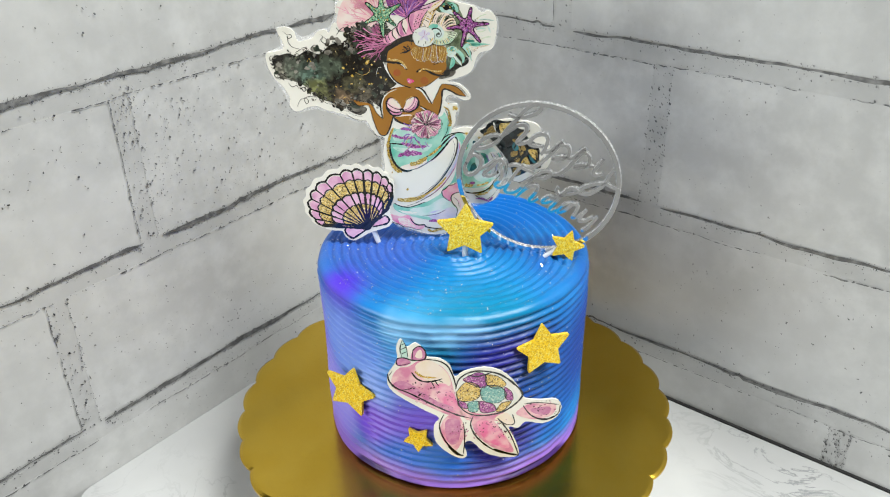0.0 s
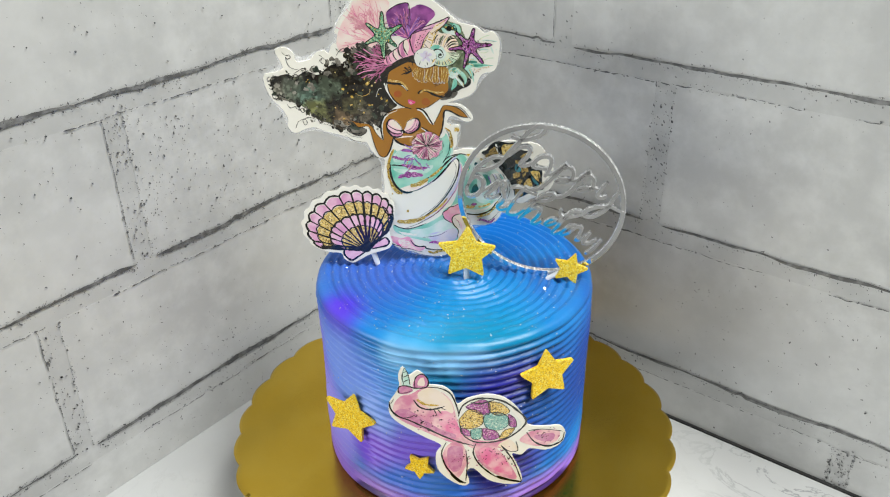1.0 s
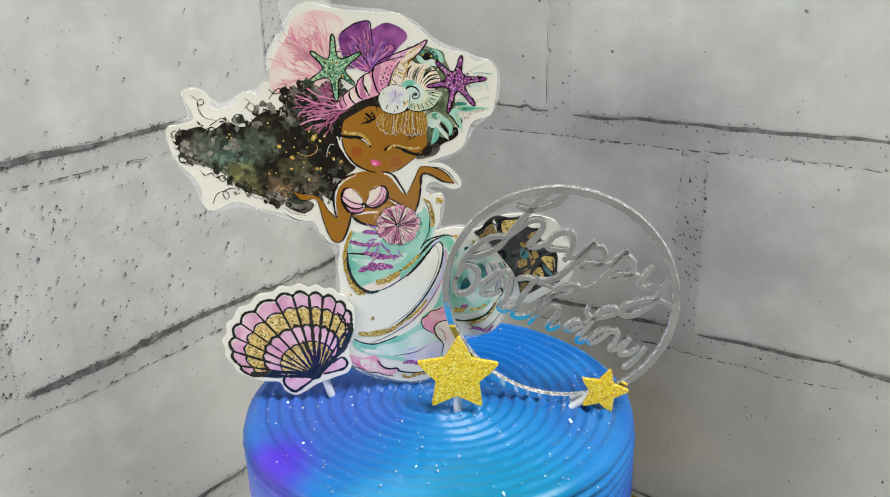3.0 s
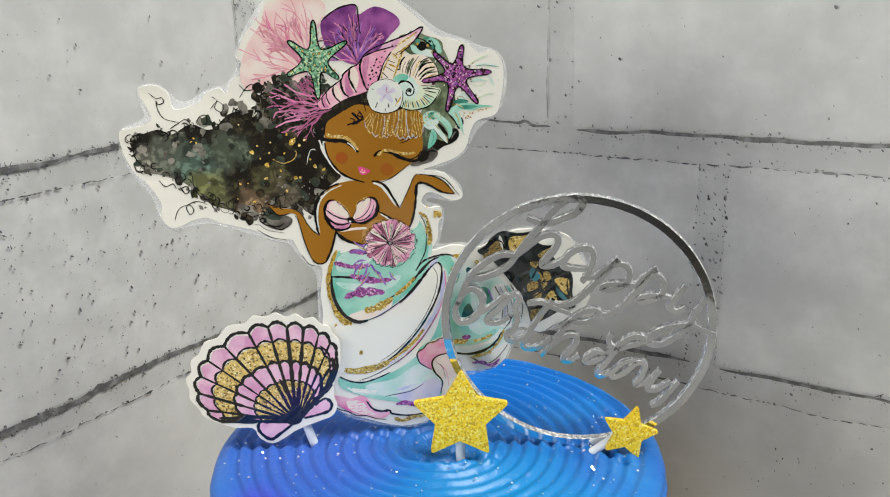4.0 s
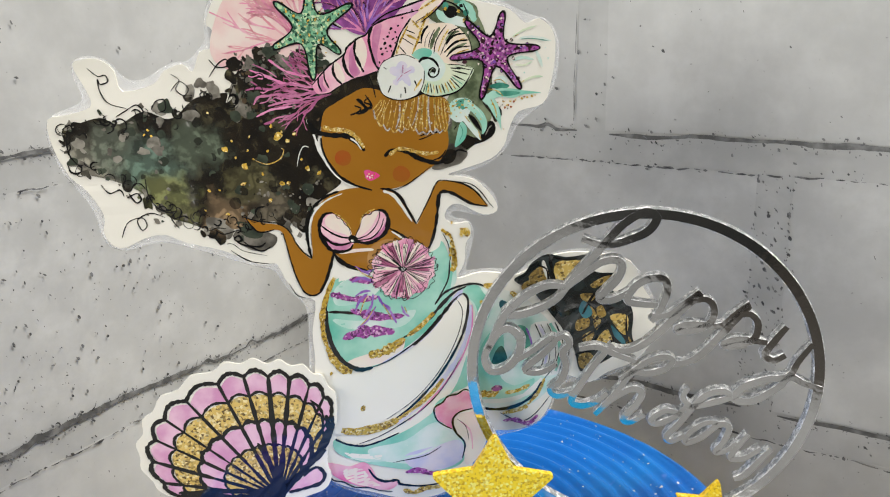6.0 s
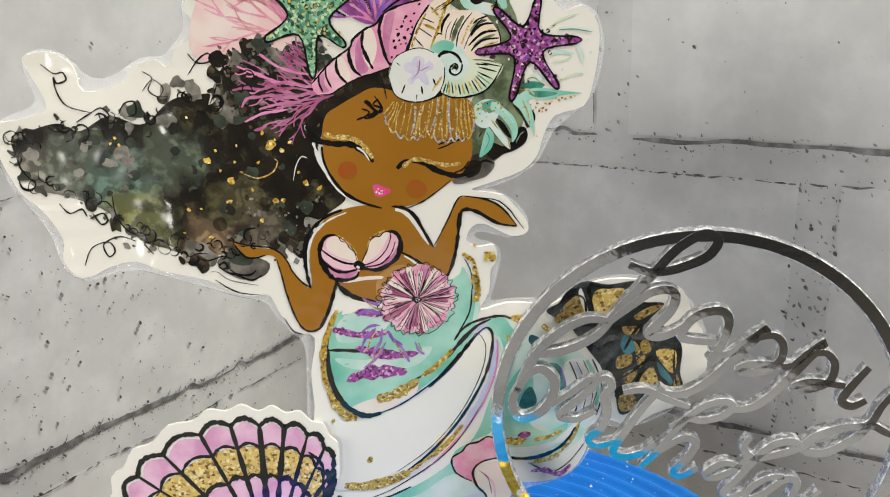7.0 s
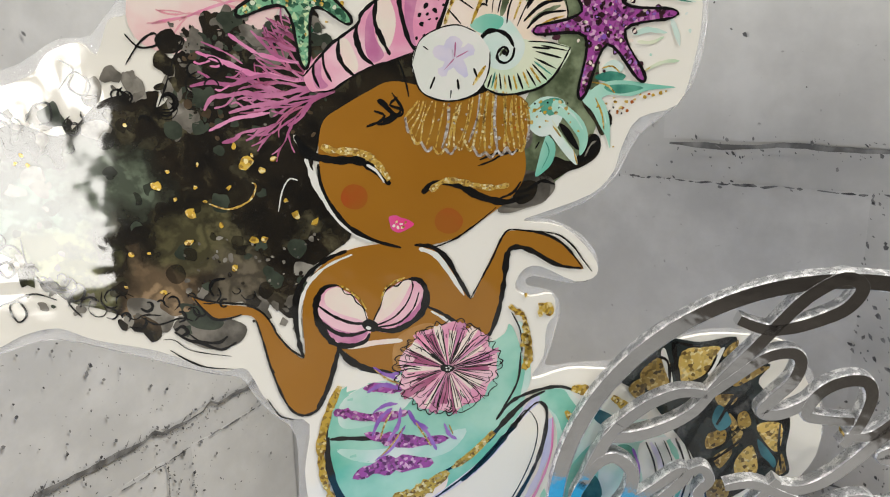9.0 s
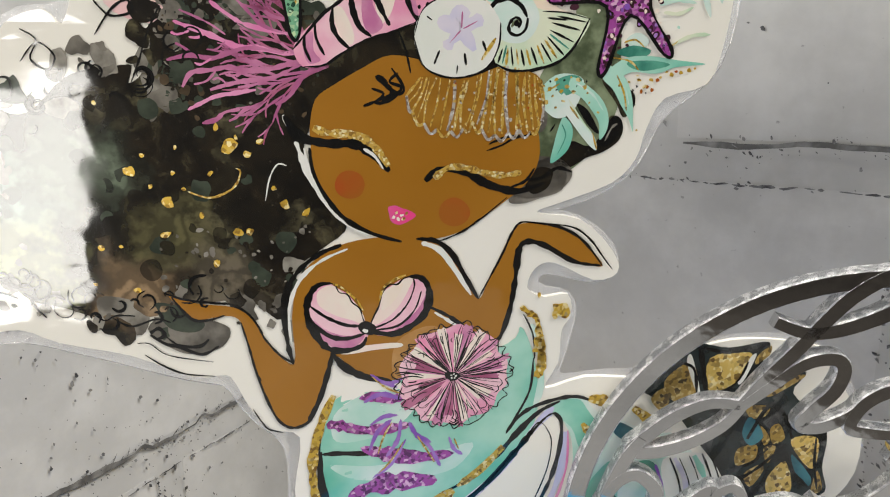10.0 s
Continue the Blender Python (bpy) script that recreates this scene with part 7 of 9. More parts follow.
PINK_ROOT = (-34.8, 127.8)
PURPLE_ROOT = (-20.6, 130.1)
mermaid.fill("pink_coral", "coral_wash", 1, [(-45.9, 147.9), (-37.4, 150.7), (-28.9, 147.2), (-31.9, 139), (-35.2, 128.4), (-42.3, 122), (-52.7, 122.3), (-55.9, 127), (-52.8, 136.3), (-48.1, 142.3)])
mermaid.fill("purple_coral", "coral_purple", 2, [(-30.5, 142.3), (-25.7, 145.8), (-20.3, 146.9), (-19.7, 144), (-14.4, 146.3), (-8.9, 144), (-7.3, 141.1), (-10.4, 137.8), (-13.8, 133.7), (-16.8, 130.6), (-22.2, 129.7), (-27.5, 132.8), (-29.9, 136)])
mermaid.line("purple_coral", "ink", 0.64, 2.4, [(-30.5, 142.3), (-25.7, 145.8), (-20.3, 146.9), (-19.5, 144), (-19.2, 138.6)])
mermaid.fill("conch", "petal_pink", 3, [(-33.2, 118.5), (-31.9, 120.5), (-29.6, 122.4), (-28, 123.6), (-25.5, 125.4), (-24.9, 126.8), (-22.6, 128.7), (-20.4, 129.7), (-18.8, 131.6), (-16, 133), (-11.5, 134.2), (-10.1, 133.2), (-12.6, 129.7), (-14, 126), (-15.6, 122.9), (-17.9, 121.5), (-21, 120.4), (-24.2, 119.5), (-27.2, 117.9), (-29.5, 116.5), (-32.1, 116.3)])
mermaid.fill("conch", "petal_pale", 3.05, [(-22.9, 128.2), (-21.3, 128.9), (-20.3, 126), (-20.9, 122.9), (-22.3, 121.5), (-23, 124.5)])
mermaid.fill("conch", "petal_pale", 3.05, [(-28.1, 122.9), (-27, 123.4), (-25.7, 120.5), (-25.9, 119), (-27.2, 119.4)])
mermaid.fill("conch", "pink_deep", 3.06, [(-24.3, 125.9), (-23.3, 127.1), (-23.2, 123.7), (-22, 121.2), (-23.7, 120.2), (-24.6, 122.3)])
mermaid.fill("conch", "pink_deep", 3.06, [(-18.6, 131), (-16.8, 132), (-17.3, 128.8), (-18, 125.2), (-17.6, 122.1), (-18.7, 123.2), (-19.1, 126.7)])
mermaid.fill("conch", "pink_deep", 3.06, [(-31.8, 119.8), (-30.7, 120.5), (-30.7, 118.3), (-29.9, 117.1), (-31.3, 116.7), (-31.9, 117.9)])
mermaid.fill("conch", "cream", 3.02, [(-10.1, 133.2), (-7, 134.9), (-6, 132.3), (-7.4, 128.1), (-9.9, 125.2), (-12.5, 124.1), (-14.7, 122.9), (-13.8, 126), (-12.4, 129.6)])
mermaid.line("conch", "ink", 0.75, 3.3, [(-33.2, 118.5), (-29.6, 122.4), (-28, 123.6), (-25.5, 125.4), (-24.9, 126.8), (-22.6, 128.7), (-20.4, 129.7), (-18.8, 131.6), (-16, 133), (-11.5, 134.2), (-8.1, 135)])
mermaid.line("conch", "ink", 1.00, 3.3, [(-18.8, 131.6), (-19.8, 128.9), (-19.2, 125.2), (-18.1, 122.3), (-16.4, 121.8)])
mermaid.line("conch", "ink", 1.00, 3.3, [(-22.8, 128.7), (-23.2, 125.9), (-22.3, 123.4), (-21.2, 121.2)])
mermaid.line("conch", "ink", 0.90, 3.3, [(-25.5, 125.4), (-25.8, 123.8), (-25, 121.2), (-23.5, 119.9)])
mermaid.line("conch", "ink", 0.80, 3.3, [(-28.1, 123.5), (-28.3, 121.5), (-27.6, 119.8), (-26.2, 118.4)])
mermaid.line("conch", "ink", 0.70, 3.3, [(-30.4, 121.6), (-30.3, 119.7), (-29.4, 117.7)])
mermaid.line("conch", "ink", 0.60, 3.3, [(-31.7, 120.3), (-31.8, 118.7), (-31.1, 116.9)])
mermaid.line("conch", "ink", 0.80, 3.3, [(-10.1, 133.2), (-12.6, 129.7), (-14, 126), (-15.6, 122.9), (-18.1, 121.5)])
mermaid.line("conch", "ink", 0.50, 3.3, [(-32.1, 116.3), (-29.5, 116.5), (-27.2, 117.9), (-24.2, 119.5), (-21, 120.4), (-18.1, 121.5)])
mermaid.line("conch", "gold", 0.60, 3.32, [(-10.8, 131.6), (-12.6, 128.1), (-13.6, 125.2)])
mermaid.line("conch", "gold", 0.50, 3.32, [(-9.9, 132.8), (-8, 130.7)])
mermaid.line("conch", "gold", 0.50, 3.32, [(-11.4, 129.7), (-8.7, 128.4)])
mermaid.line("conch", "gold", 0.60, 3.32, [(-6.3, 134.4), (-7.4, 131.6), (-8.4, 128.8), (-9.9, 125.2)])
mermaid.line("conch", "ink", 0.35, 3.33, [(-11.6, 130.8), (-9.2, 129.8)])
mermaid.line("conch", "ink", 0.35, 3.33, [(-12.3, 129), (-9.6, 127.2)])
mermaid.line("conch", "ink", 0.35, 3.33, [(-13.2, 127.3), (-11.3, 125.2)])
mermaid.line("conch", "ink", 0.35, 3.33, [(-6.8, 133.7), (-9.3, 132.2)])
mermaid.dot("conch", "ink", 3.3, -14.7, 130.9, 0.38)
mermaid.dot("conch", "ink", 3.3, -15.5, 129.2, 0.38)
mermaid.dot("conch", "ink", 3.3, -14.3, 128.6, 0.38)
mermaid.dot("conch", "ink", 3.3, -16.2, 127.7, 0.38)
mermaid.dot("conch", "ink", 3.3, -14.9, 127.0, 0.38)
mermaid.dot("conch", "ink", 3.3, -16.8, 125.2, 0.38)
mermaid.dot("conch", "ink", 3.3, -17.1, 126.5, 0.38)
mermaid.dot("conch", "ink", 3.31, -13.7, 130.2, 0.24)
mermaid.dot("conch", "ink", 3.31, -15.7, 125.9, 0.24)
mermaid.dot("conch", "ink", 3.31, -13.0, 131.6, 0.24)
mermaid.dot("conch", "ink", 3.31, -16.5, 123.7, 0.24)
mermaid.dot("conch", "ink", 3.31, -17.5, 123.4, 0.24)
mermaid.dot("conch", "ink", 3.31, -13.8, 127.8, 0.24)
mermaid.dot("conch", "ink", 3.31, -15.1, 130.1, 0.24)
mermaid.dot("conch", "ink", 3.31, -16.4, 128.7, 0.24)
mermaid.dot("conch", "ink", 3.31, -14.7, 126.0, 0.24)
mermaid.dot("conch", "ink", 3.31, -16.0, 126.6, 0.24)
mermaid.dot("conch", "ink", 3.31, -13.4, 129.0, 0.24)
mermaid.line("hair", "gilt", 0.30, 2.9, [(-47.5, 101), (-44.8, 100.1), (-41.9, 101.2), (-40.8, 103.2), (-41.3, 103.8)])
mermaid.line("hair", "shell_white", 0.22, 2.9, [(-37.9, 99.4), (-37.2, 102.3), (-36.1, 104.1), (-34.9, 103.9)])
mermaid.line("hair", "ink", 0.70, 2.9, [(-23.7, 113.5), (-22.2, 112.8), (-23.3, 111.7), (-21.6, 111.9), (-19.9, 113.5), (-21.4, 114.3), (-20.3, 115.4)])
mermaid.line("hair", "ink", 0.40, 2.9, [(-20.1, 120.5), (-19.2, 117.9), (-18.7, 115.3)])
mermaid.dot("hair", "gold", 2.8, -42.0, 106.7, 1.0)
mermaid.dot("hair", "gold", 2.8, -50.2, 99.8, 1.0)
mermaid.dot("hair", "gold", 2.8, -41.7, 95.4, 0.7)
mermaid.dot("hair", "gold", 2.8, -35.4, 98.8, 0.7)
mermaid.dot("hair", "gold", 2.8, -50.8, 95.6, 0.7)
mermaid.dot("hair", "gold", 2.8, -32.8, 97.6, 0.7)
mermaid.dot("hair", "gold", 2.8, -54.5, 103.9, 0.7)
mermaid.dot("hair", "gold", 2.8, -39.7, 105.5, 0.5)
mermaid.dot("hair", "gold", 2.8, -38.1, 107.2, 0.5)
mermaid.dot("hair", "gold", 2.8, -44.6, 103.2, 0.5)
mermaid.dot("hair", "gold", 2.8, -46.1, 97.8, 0.5)
mermaid.dot("hair", "gold", 2.8, -58.8, 94.1, 0.5)
mermaid.dot("hair", "gold", 2.8, -44.7, 91.3, 0.5)
mermaid.dot("hair", "gold", 2.8, -54.9, 88.3, 0.5)
mermaid.dot("hair", "gold", 2.8, -43.4, 109.0, 0.5)
mermaid.dot("hair", "gold", 2.8, -40.1, 95.4, 0.5)
mermaid.dot("hair", "gold", 2.8, -49.2, 103.4, 0.32)
mermaid.dot("hair", "gold", 2.8, -52.7, 105.8, 0.32)
mermaid.dot("hair", "gold", 2.8, -57.7, 112.4, 0.32)
mermaid.dot("hair", "gold", 2.8, -71.7, 108.8, 0.32)
mermaid.dot("hair", "gold", 2.8, -71.0, 107.4, 0.32)
mermaid.dot("hair", "gold", 2.8, -72.6, 107.7, 0.32)
mermaid.dot("hair", "gold", 2.8, -48.6, 106.7, 0.32)
mermaid.dot("hair", "gold", 2.8, -48.0, 101.4, 0.32)
mermaid.dot("hair", "gold", 2.8, -36.7, 101.0, 0.32)
mermaid.dot("hair", "gold", 2.8, -52.1, 101.9, 0.32)
mermaid.dot("hair", "gold", 2.8, -41.0, 107.7, 0.32)
mermaid.dot("hair", "gold", 2.8, -56.4, 94.2, 0.32)
mermaid.dot("hair", "gold", 2.8, -60.1, 89.4, 0.32)
mermaid.fill("leaves", "hair", 1.3, [(-36.4, 113.5), (-33.2, 116.6), (-28.7, 117.1), (-21.8, 120.5), (-17.3, 121.9), (-15.2, 118.6), (-16.8, 115), (-21.4, 114.3), (-27.5, 112.6), (-33.7, 110.9)])
mermaid.fill("leaves", "hair_dark", 1.31, [(-29.5, 116.8), (-24, 119.7), (-21, 120.5), (-22, 117.9), (-27.5, 114.2), (-30.5, 113.4)])
mermaid.fill("leaves", "ink", 1.35, [(-32.4, 112.7), (-28.8, 116.2), (-25.7, 117.9), (-21.8, 119.3), (-25.8, 115.3), (-29.7, 113.5)])
mermaid.fill("leaves", "olive", 1.3, [(-1.7, 132.0), (1.9, 131.8), (4.5, 128.0), (6.2, 124.0), (5.8, 120.0), (6.1, 115.8), (5.4, 114.0), (3.2, 115.4), (1.4, 117.0), (2.6, 122.1), (1.5, 127.1)])
mermaid.fill("spiral_shell", "cream", 3, [(-10.4, 125.1), (-8.6, 127.4), (-7.5, 130.0), (-5.7, 131.9), (-0.6, 131.8), (2.5, 129.2), (3.7, 126.5), (3.1, 125.1), (0.0, 123.5), (1.7, 122.5), (4.4, 121.6), (3.5, 119.4), (1.8, 117.4), (-1.4, 115.8), (-5.8, 115.4), (-7.8, 116.4), (-8.2, 119.2), (-9.1, 121.8)])
mermaid.fill("spiral_shell", "pale_green", 3.04, [(-8.2, 119.2), (-9.1, 121.8), (-7.8, 123.1), (-4.5, 123.6), (-1.8, 122.9), (1.7, 122.5), (4.4, 121.6), (3.5, 119.4), (1.8, 117.4), (-1.4, 115.8), (-5.8, 115.4), (-7.8, 116.4)])
mermaid.fill("spiral_shell", "sea_pale", 3.06, [(-9.7, 124.9), (-7.6, 126.2), (-5.1, 126.0), (-3.1, 124.0), (-2.2, 121.9), (-3.1, 119.7), (-4.9, 118.8), (-7.2, 119.4), (-8.5, 121.7), (-8.2, 123.3)])
mermaid.fill("spiral_shell", "sea_green", 3.07, [(-10.1, 125.1), (-7.8, 126.5), (-5.5, 126.0), (-5.8, 124.6), (-8.2, 123.9)])
mermaid.line("spiral_shell", "olive", 0.95, 3.08, [(-5.7, 126.2), (-4.9, 128.7), (-3.5, 131.1)])
mermaid.line("spiral_shell", "gold", 0.42, 3.12, [(-3.9, 125.7), (-2.9, 128.3), (-1.5, 130.6)])
mermaid.line("spiral_shell", "olive", 0.74, 3.08, [(-1.6, 125.1), (0.2, 126.5), (2.7, 127.5)])
mermaid.line("spiral_shell", "gold", 0.32, 3.12, [(-2.0, 125.6), (-0.4, 127.5), (2.3, 128.6)])
mermaid.line("spiral_shell", "olive", 0.63, 3.08, [(-2.2, 128.1), (-0.6, 129.7), (1.0, 130.2)])
mermaid.line("spiral_shell", "gold", 0.32, 3.12, [(-1.4, 124.1), (0.9, 125.4), (3.3, 126.1)])
mermaid.line("spiral_shell", "ink", 0.46, 3.3, [(-4.9, 125.2), (-4.5, 127.7), (-3.3, 129.9), (-1.9, 131.6)], 0.7)
mermaid.line("spiral_shell", "ink", 0.39, 3.3, [(-3.4, 124.8), (-2.3, 127.3), (-0.8, 129.5), (0.6, 131.0)], 0.7)
mermaid.line("spiral_shell", "ink", 0.71, 3.3, [(2.4, 129.6), (0.6, 129.5), (-1.0, 128.7), (-2.1, 127.1)], 0.7)
mermaid.line("spiral_shell", "ink", 0.80, 3.3, [(3.1, 128.2), (0.6, 127.9), (-1.0, 126.9), (-2.5, 125.4)], 0.7)
mermaid.line("spiral_shell", "ink", 0.80, 3.3, [(3.5, 126.8), (0.6, 126.5), (-0.8, 125.7), (-2.0, 124.4)], 0.7)
mermaid.line("spiral_shell", "ink", 0.54, 3.3, [(1.2, 131.0), (-0.6, 130.4), (-1.7, 129.5)], 0.7)
mermaid.line("spiral_shell", "ink", 0.36, 3.3, [(3.3, 125.5), (0.9, 125.1), (-1.2, 123.9)], 0.7)
mermaid.line("spiral_shell", "ink", 0.90, 3.3, [(-7.8, 127.8), (-7.5, 129.8), (-6.2, 131.5)], 0.7)
mermaid.line("spiral_shell", "ink", 0.54, 3.3, [(-9.2, 127.1), (-8.4, 127.8), (-7.6, 127.6)], 0.7)
mermaid.line("spiral_shell", "ink", 0.36, 3.3, [(-6.2, 126.6), (-5.7, 128.6), (-4.7, 130.7)], 0.7)
mermaid.line("spiral_shell", "ink", 0.27, 3.3, [(-7.0, 126.6), (-6.8, 128.4), (-5.9, 130.1)], 0.7)
mermaid.line("spiral_shell", "ink", 1.07, 3.35, [(-8.6, 123.1), (-7.6, 124.1), (-6.0, 124.2), (-4.6, 123.4), (-3.8, 122.0)], 0.8)
mermaid.line("spiral_shell", "ink", 0.61, 3.35, [(-3.7, 121.9), (-4.0, 120.5), (-5.0, 119.8), (-6.0, 120.2), (-6.1, 121.2), (-5.3, 122.0), (-4.6, 121.5), (-4.9, 120.7)], 0.5)
for u, v in ((-5.1, 121.3),):
    mermaid.dot("spiral_shell", "ink", 3.4, u, v, 0.37)
mermaid.line("spiral_shell", "olive", 0.42, 3.33, [(-5.8, 120.8), (-5.3, 121.6), (-4.6, 121.4)])
mermaid.line("spiral_shell", "ink", 0.42, 3.3, [(-5.8, 118.4), (-5.5, 116.0)], 0.8)
mermaid.line("spiral_shell", "ink", 0.42, 3.3, [(-6.9, 118.2), (-7.5, 116.3)], 0.8)
mermaid.line("spiral_shell", "ink", 0.42, 3.3, [(-4.5, 118.1), (-4.0, 115.9)], 0.8)
mermaid.line("spiral_shell", "ink", 0.42, 3.3, [(-3.2, 118.3), (-2.3, 116.0)], 0.8)
mermaid.line("spiral_shell", "ink", 0.42, 3.3, [(-1.9, 118.8), (-0.4, 116.4)], 0.8)
mermaid.line("spiral_shell", "ink", 0.42, 3.3, [(-1.1, 119.6), (1.2, 117.2)], 0.8)
mermaid.line("spiral_shell", "ink", 0.42, 3.3, [(-0.8, 120.4), (2.5, 118.8)], 0.8)
mermaid.line("spiral_shell", "ink", 0.42, 3.3, [(-0.6, 121.3), (3.2, 120.3)], 0.8)
mermaid.line("spiral_shell", "ink", 0.42, 3.3, [(-1.2, 121.9), (1.5, 121.6)], 0.8)
mermaid.line("spiral_shell", "ink", 0.42, 3.3, [(0.1, 122.1), (4.0, 121.3)], 0.8)
mermaid.line("spiral_shell", "gold", 0.34, 3.25, [(-5.1, 118.1), (-4.8, 116.1)])
mermaid.line("spiral_shell", "gold", 0.34, 3.25, [(-3.8, 118.1), (-3.2, 116.0)])
mermaid.line("spiral_shell", "gold", 0.34, 3.25, [(-2.4, 118.5), (-1.4, 116.2)])
mermaid.line("spiral_shell", "gold", 0.34, 3.25, [(-1.4, 119.2), (0.3, 116.8)])
mermaid.line("spiral_shell", "gold", 0.34, 3.25, [(-6.2, 118.2), (-6.4, 116.1)])
mermaid.line("spiral_shell", "teal_dark", 0.26, 3.24, [(-6.4, 118.6), (-6.9, 116.3)])
mermaid.line("spiral_shell", "teal_dark", 0.26, 3.24, [(-0.8, 119.9), (1.8, 118.0)])
mermaid.line("spiral_shell", "ink", 0.54, 3.37, [(-7.9, 116.4), (-5.8, 115.4), (-2.6, 115.5), (0.5, 116.4), (2.6, 118.4), (4.4, 121.8)], 0.4)
mermaid.line("spiral_shell", "ink", 0.29, 3.37, [(-1.8, 122.7), (1.3, 122.5), (4.4, 121.7)])
mermaid.line("spiral_shell", "ink", 0.29, 3.36, [(2.9, 129.6), (3.8, 126.6), (3.1, 125.1), (0.3, 123.5)])
mermaid.fill("leaves", "hair_grey", 2.0, [(-3.0, 113.1), (-1.8, 113.9), (-0.9, 111.6), (-0.7, 108.4), (-1.7, 107.3), (-2.4, 110.2)])
mermaid.fill("leaves", "hair_dark", 2.05, [(0.5, 103.3), (2.6, 105.9), (5.0, 105.2), (6.9, 106.6), (8.0, 109.2), (9.7, 108.1), (9.4, 105.9), (7.2, 104.3), (5.0, 103.6), (2.9, 102.4), (1.3, 102.1)])
mermaid.fill("leaves", "ink", 2.1, [(6.3, 105.1), (7.1, 107.5), (8.6, 109.2), (9.7, 108.1), (9.1, 106.1), (7.8, 105.1)])
mermaid.line("leaves", "hair_wash", 0.32, 2.15, [(7.4, 105.8), (8.2, 107.5), (9.0, 108.1)])
mermaid.fill("leaves", "hair_dark", 2.05, [(6.5, 113.9), (9.1, 113.4), (11.1, 111.9), (11.0, 110.0), (9.7, 108.9), (8.6, 110.9)])
mermaid.line("leaves", "ink", 0.32, 2.2, [(-0.2, 107.3), (0.4, 108.3)])
for u, v in ((10.8, 112.5), (11.1, 110.6), (10.4, 109.9), (5.7, 104.1), (4.2, 103.4), (2.4, 103.1)):
    mermaid.dot("leaves", "ink", 2.2, u, v, 0.23)
mermaid.fill("leaves", "sea_pale", 2.4, [(-2.1, 111.8), (-0.7, 114.1), (1.4, 114.9), (4.0, 114.0), (3.4, 111.0), (1.7, 109.2), (-0.2, 109.4)])
mermaid.fill("leaves", "teal_dark", 2.45, [(0.3, 113.9), (2.3, 114.7), (3.8, 114.0), (2.5, 112.3), (1.0, 112.2)])
mermaid.fill("leaves", "sea_green", 2.62, [(2.5, 114.4), (4.8, 113.1), (6.8, 111.2), (7.7, 109.0), (7.5, 107.1), (6.6, 106.0), (6.4, 108.2), (5.3, 110.0), (3.8, 111.7), (2.1, 112.8)])
mermaid.fill("leaves", "ink", 2.66, [(3.2, 110.9), (4.5, 110.3), (5.6, 108.8), (6.5, 106.9), (5.6, 107.3), (4.2, 109.0)])
mermaid.fill("leaves", "sea_pale", 2.64, [(1.4, 112.4), (2.8, 110.1), (4.5, 108.2), (6.0, 106.2), (6.3, 104.6), (5.3, 105.2), (3.9, 106.8), (2.2, 109.0), (1.0, 110.7)])
mermaid.fill("leaves", "sea_green", 2.63, [(1.5, 109.2), (2.7, 108.0), (2.8, 106.2), (2.0, 104.4), (0.0, 103.0), (0.3, 105.3), (0.8, 107.5)])
mermaid.fill("leaves", "sea_green", 2.6, [(6.3, 115.9), (8.5, 115.3), (10.1, 113.4), (10.9, 110.9), (11.1, 108.7), (11.2, 106.9), (10.5, 108.7), (9.4, 110.4), (8.1, 112.6), (6.6, 114.1)])
mermaid.fill("leaves", "sea_green", 2.61, [(7.4, 115.2), (9.6, 116.7), (12.8, 116.9), (16.6, 116.3), (20.7, 115.7), (16.6, 115.4), (13.9, 114.6), (10.7, 114.9), (9.1, 114.4)])
mermaid.fill("leaves", "teal_dark", 2.615, [(9.9, 116.2), (13.3, 116.3), (15.7, 115.7), (12.5, 115.0), (10.4, 115.4)])
mermaid.fill("leaves", "teal_dark", 2.6, [(8.3, 117.6), (10.5, 118.3), (12.9, 117.6), (11.6, 116.6), (9.0, 117.0)])
mermaid.fill("leaves", "sea_pale", 2.5, [(9.5, 119.1), (10.9, 119.9), (12.4, 119.2), (12.2, 118.2), (10.3, 118.0)])
mermaid.line("leaves", "sea_pale", 0.26, 2.68, [(3.1, 113.6), (5.3, 112.1), (6.9, 109.9)])
mermaid.line("leaves", "sea_pale", 0.21, 2.68, [(8.0, 114.7), (9.6, 113.0), (10.4, 110.6)])
mermaid.line("leaves", "pale_green", 0.23, 2.68, [(2.1, 111.5), (3.6, 109.3), (5.4, 106.9)])
mermaid.line("leaves", "teal_dark", 0.17, 2.69, [(1.3, 108.3), (1.9, 106.6), (0.9, 104.2)])
mermaid.line("leaves", "gold", 0.25, 2.7, [(5.6, 106.9), (6.3, 104.7)])
mermaid.line("leaves", "gold", 0.25, 2.7, [(8.5, 114.5), (9.6, 112.2), (10.1, 109.8)])
mermaid.line("leaves", "gold", 0.25, 2.7, [(7.7, 116.8), (10.1, 116.3), (11.4, 115.1)])
mermaid.line("leaves", "gold", 0.25, 2.7, [(9.2, 118.7), (10.7, 119.0), (12.0, 118.0)])
mermaid.line("leaves", "gold", 0.25, 2.7, [(-0.9, 112.6), (0.8, 113.6)])
mermaid.line("leaves", "gold", 0.25, 2.7, [(2.3, 110.6), (3.6, 108.9)])
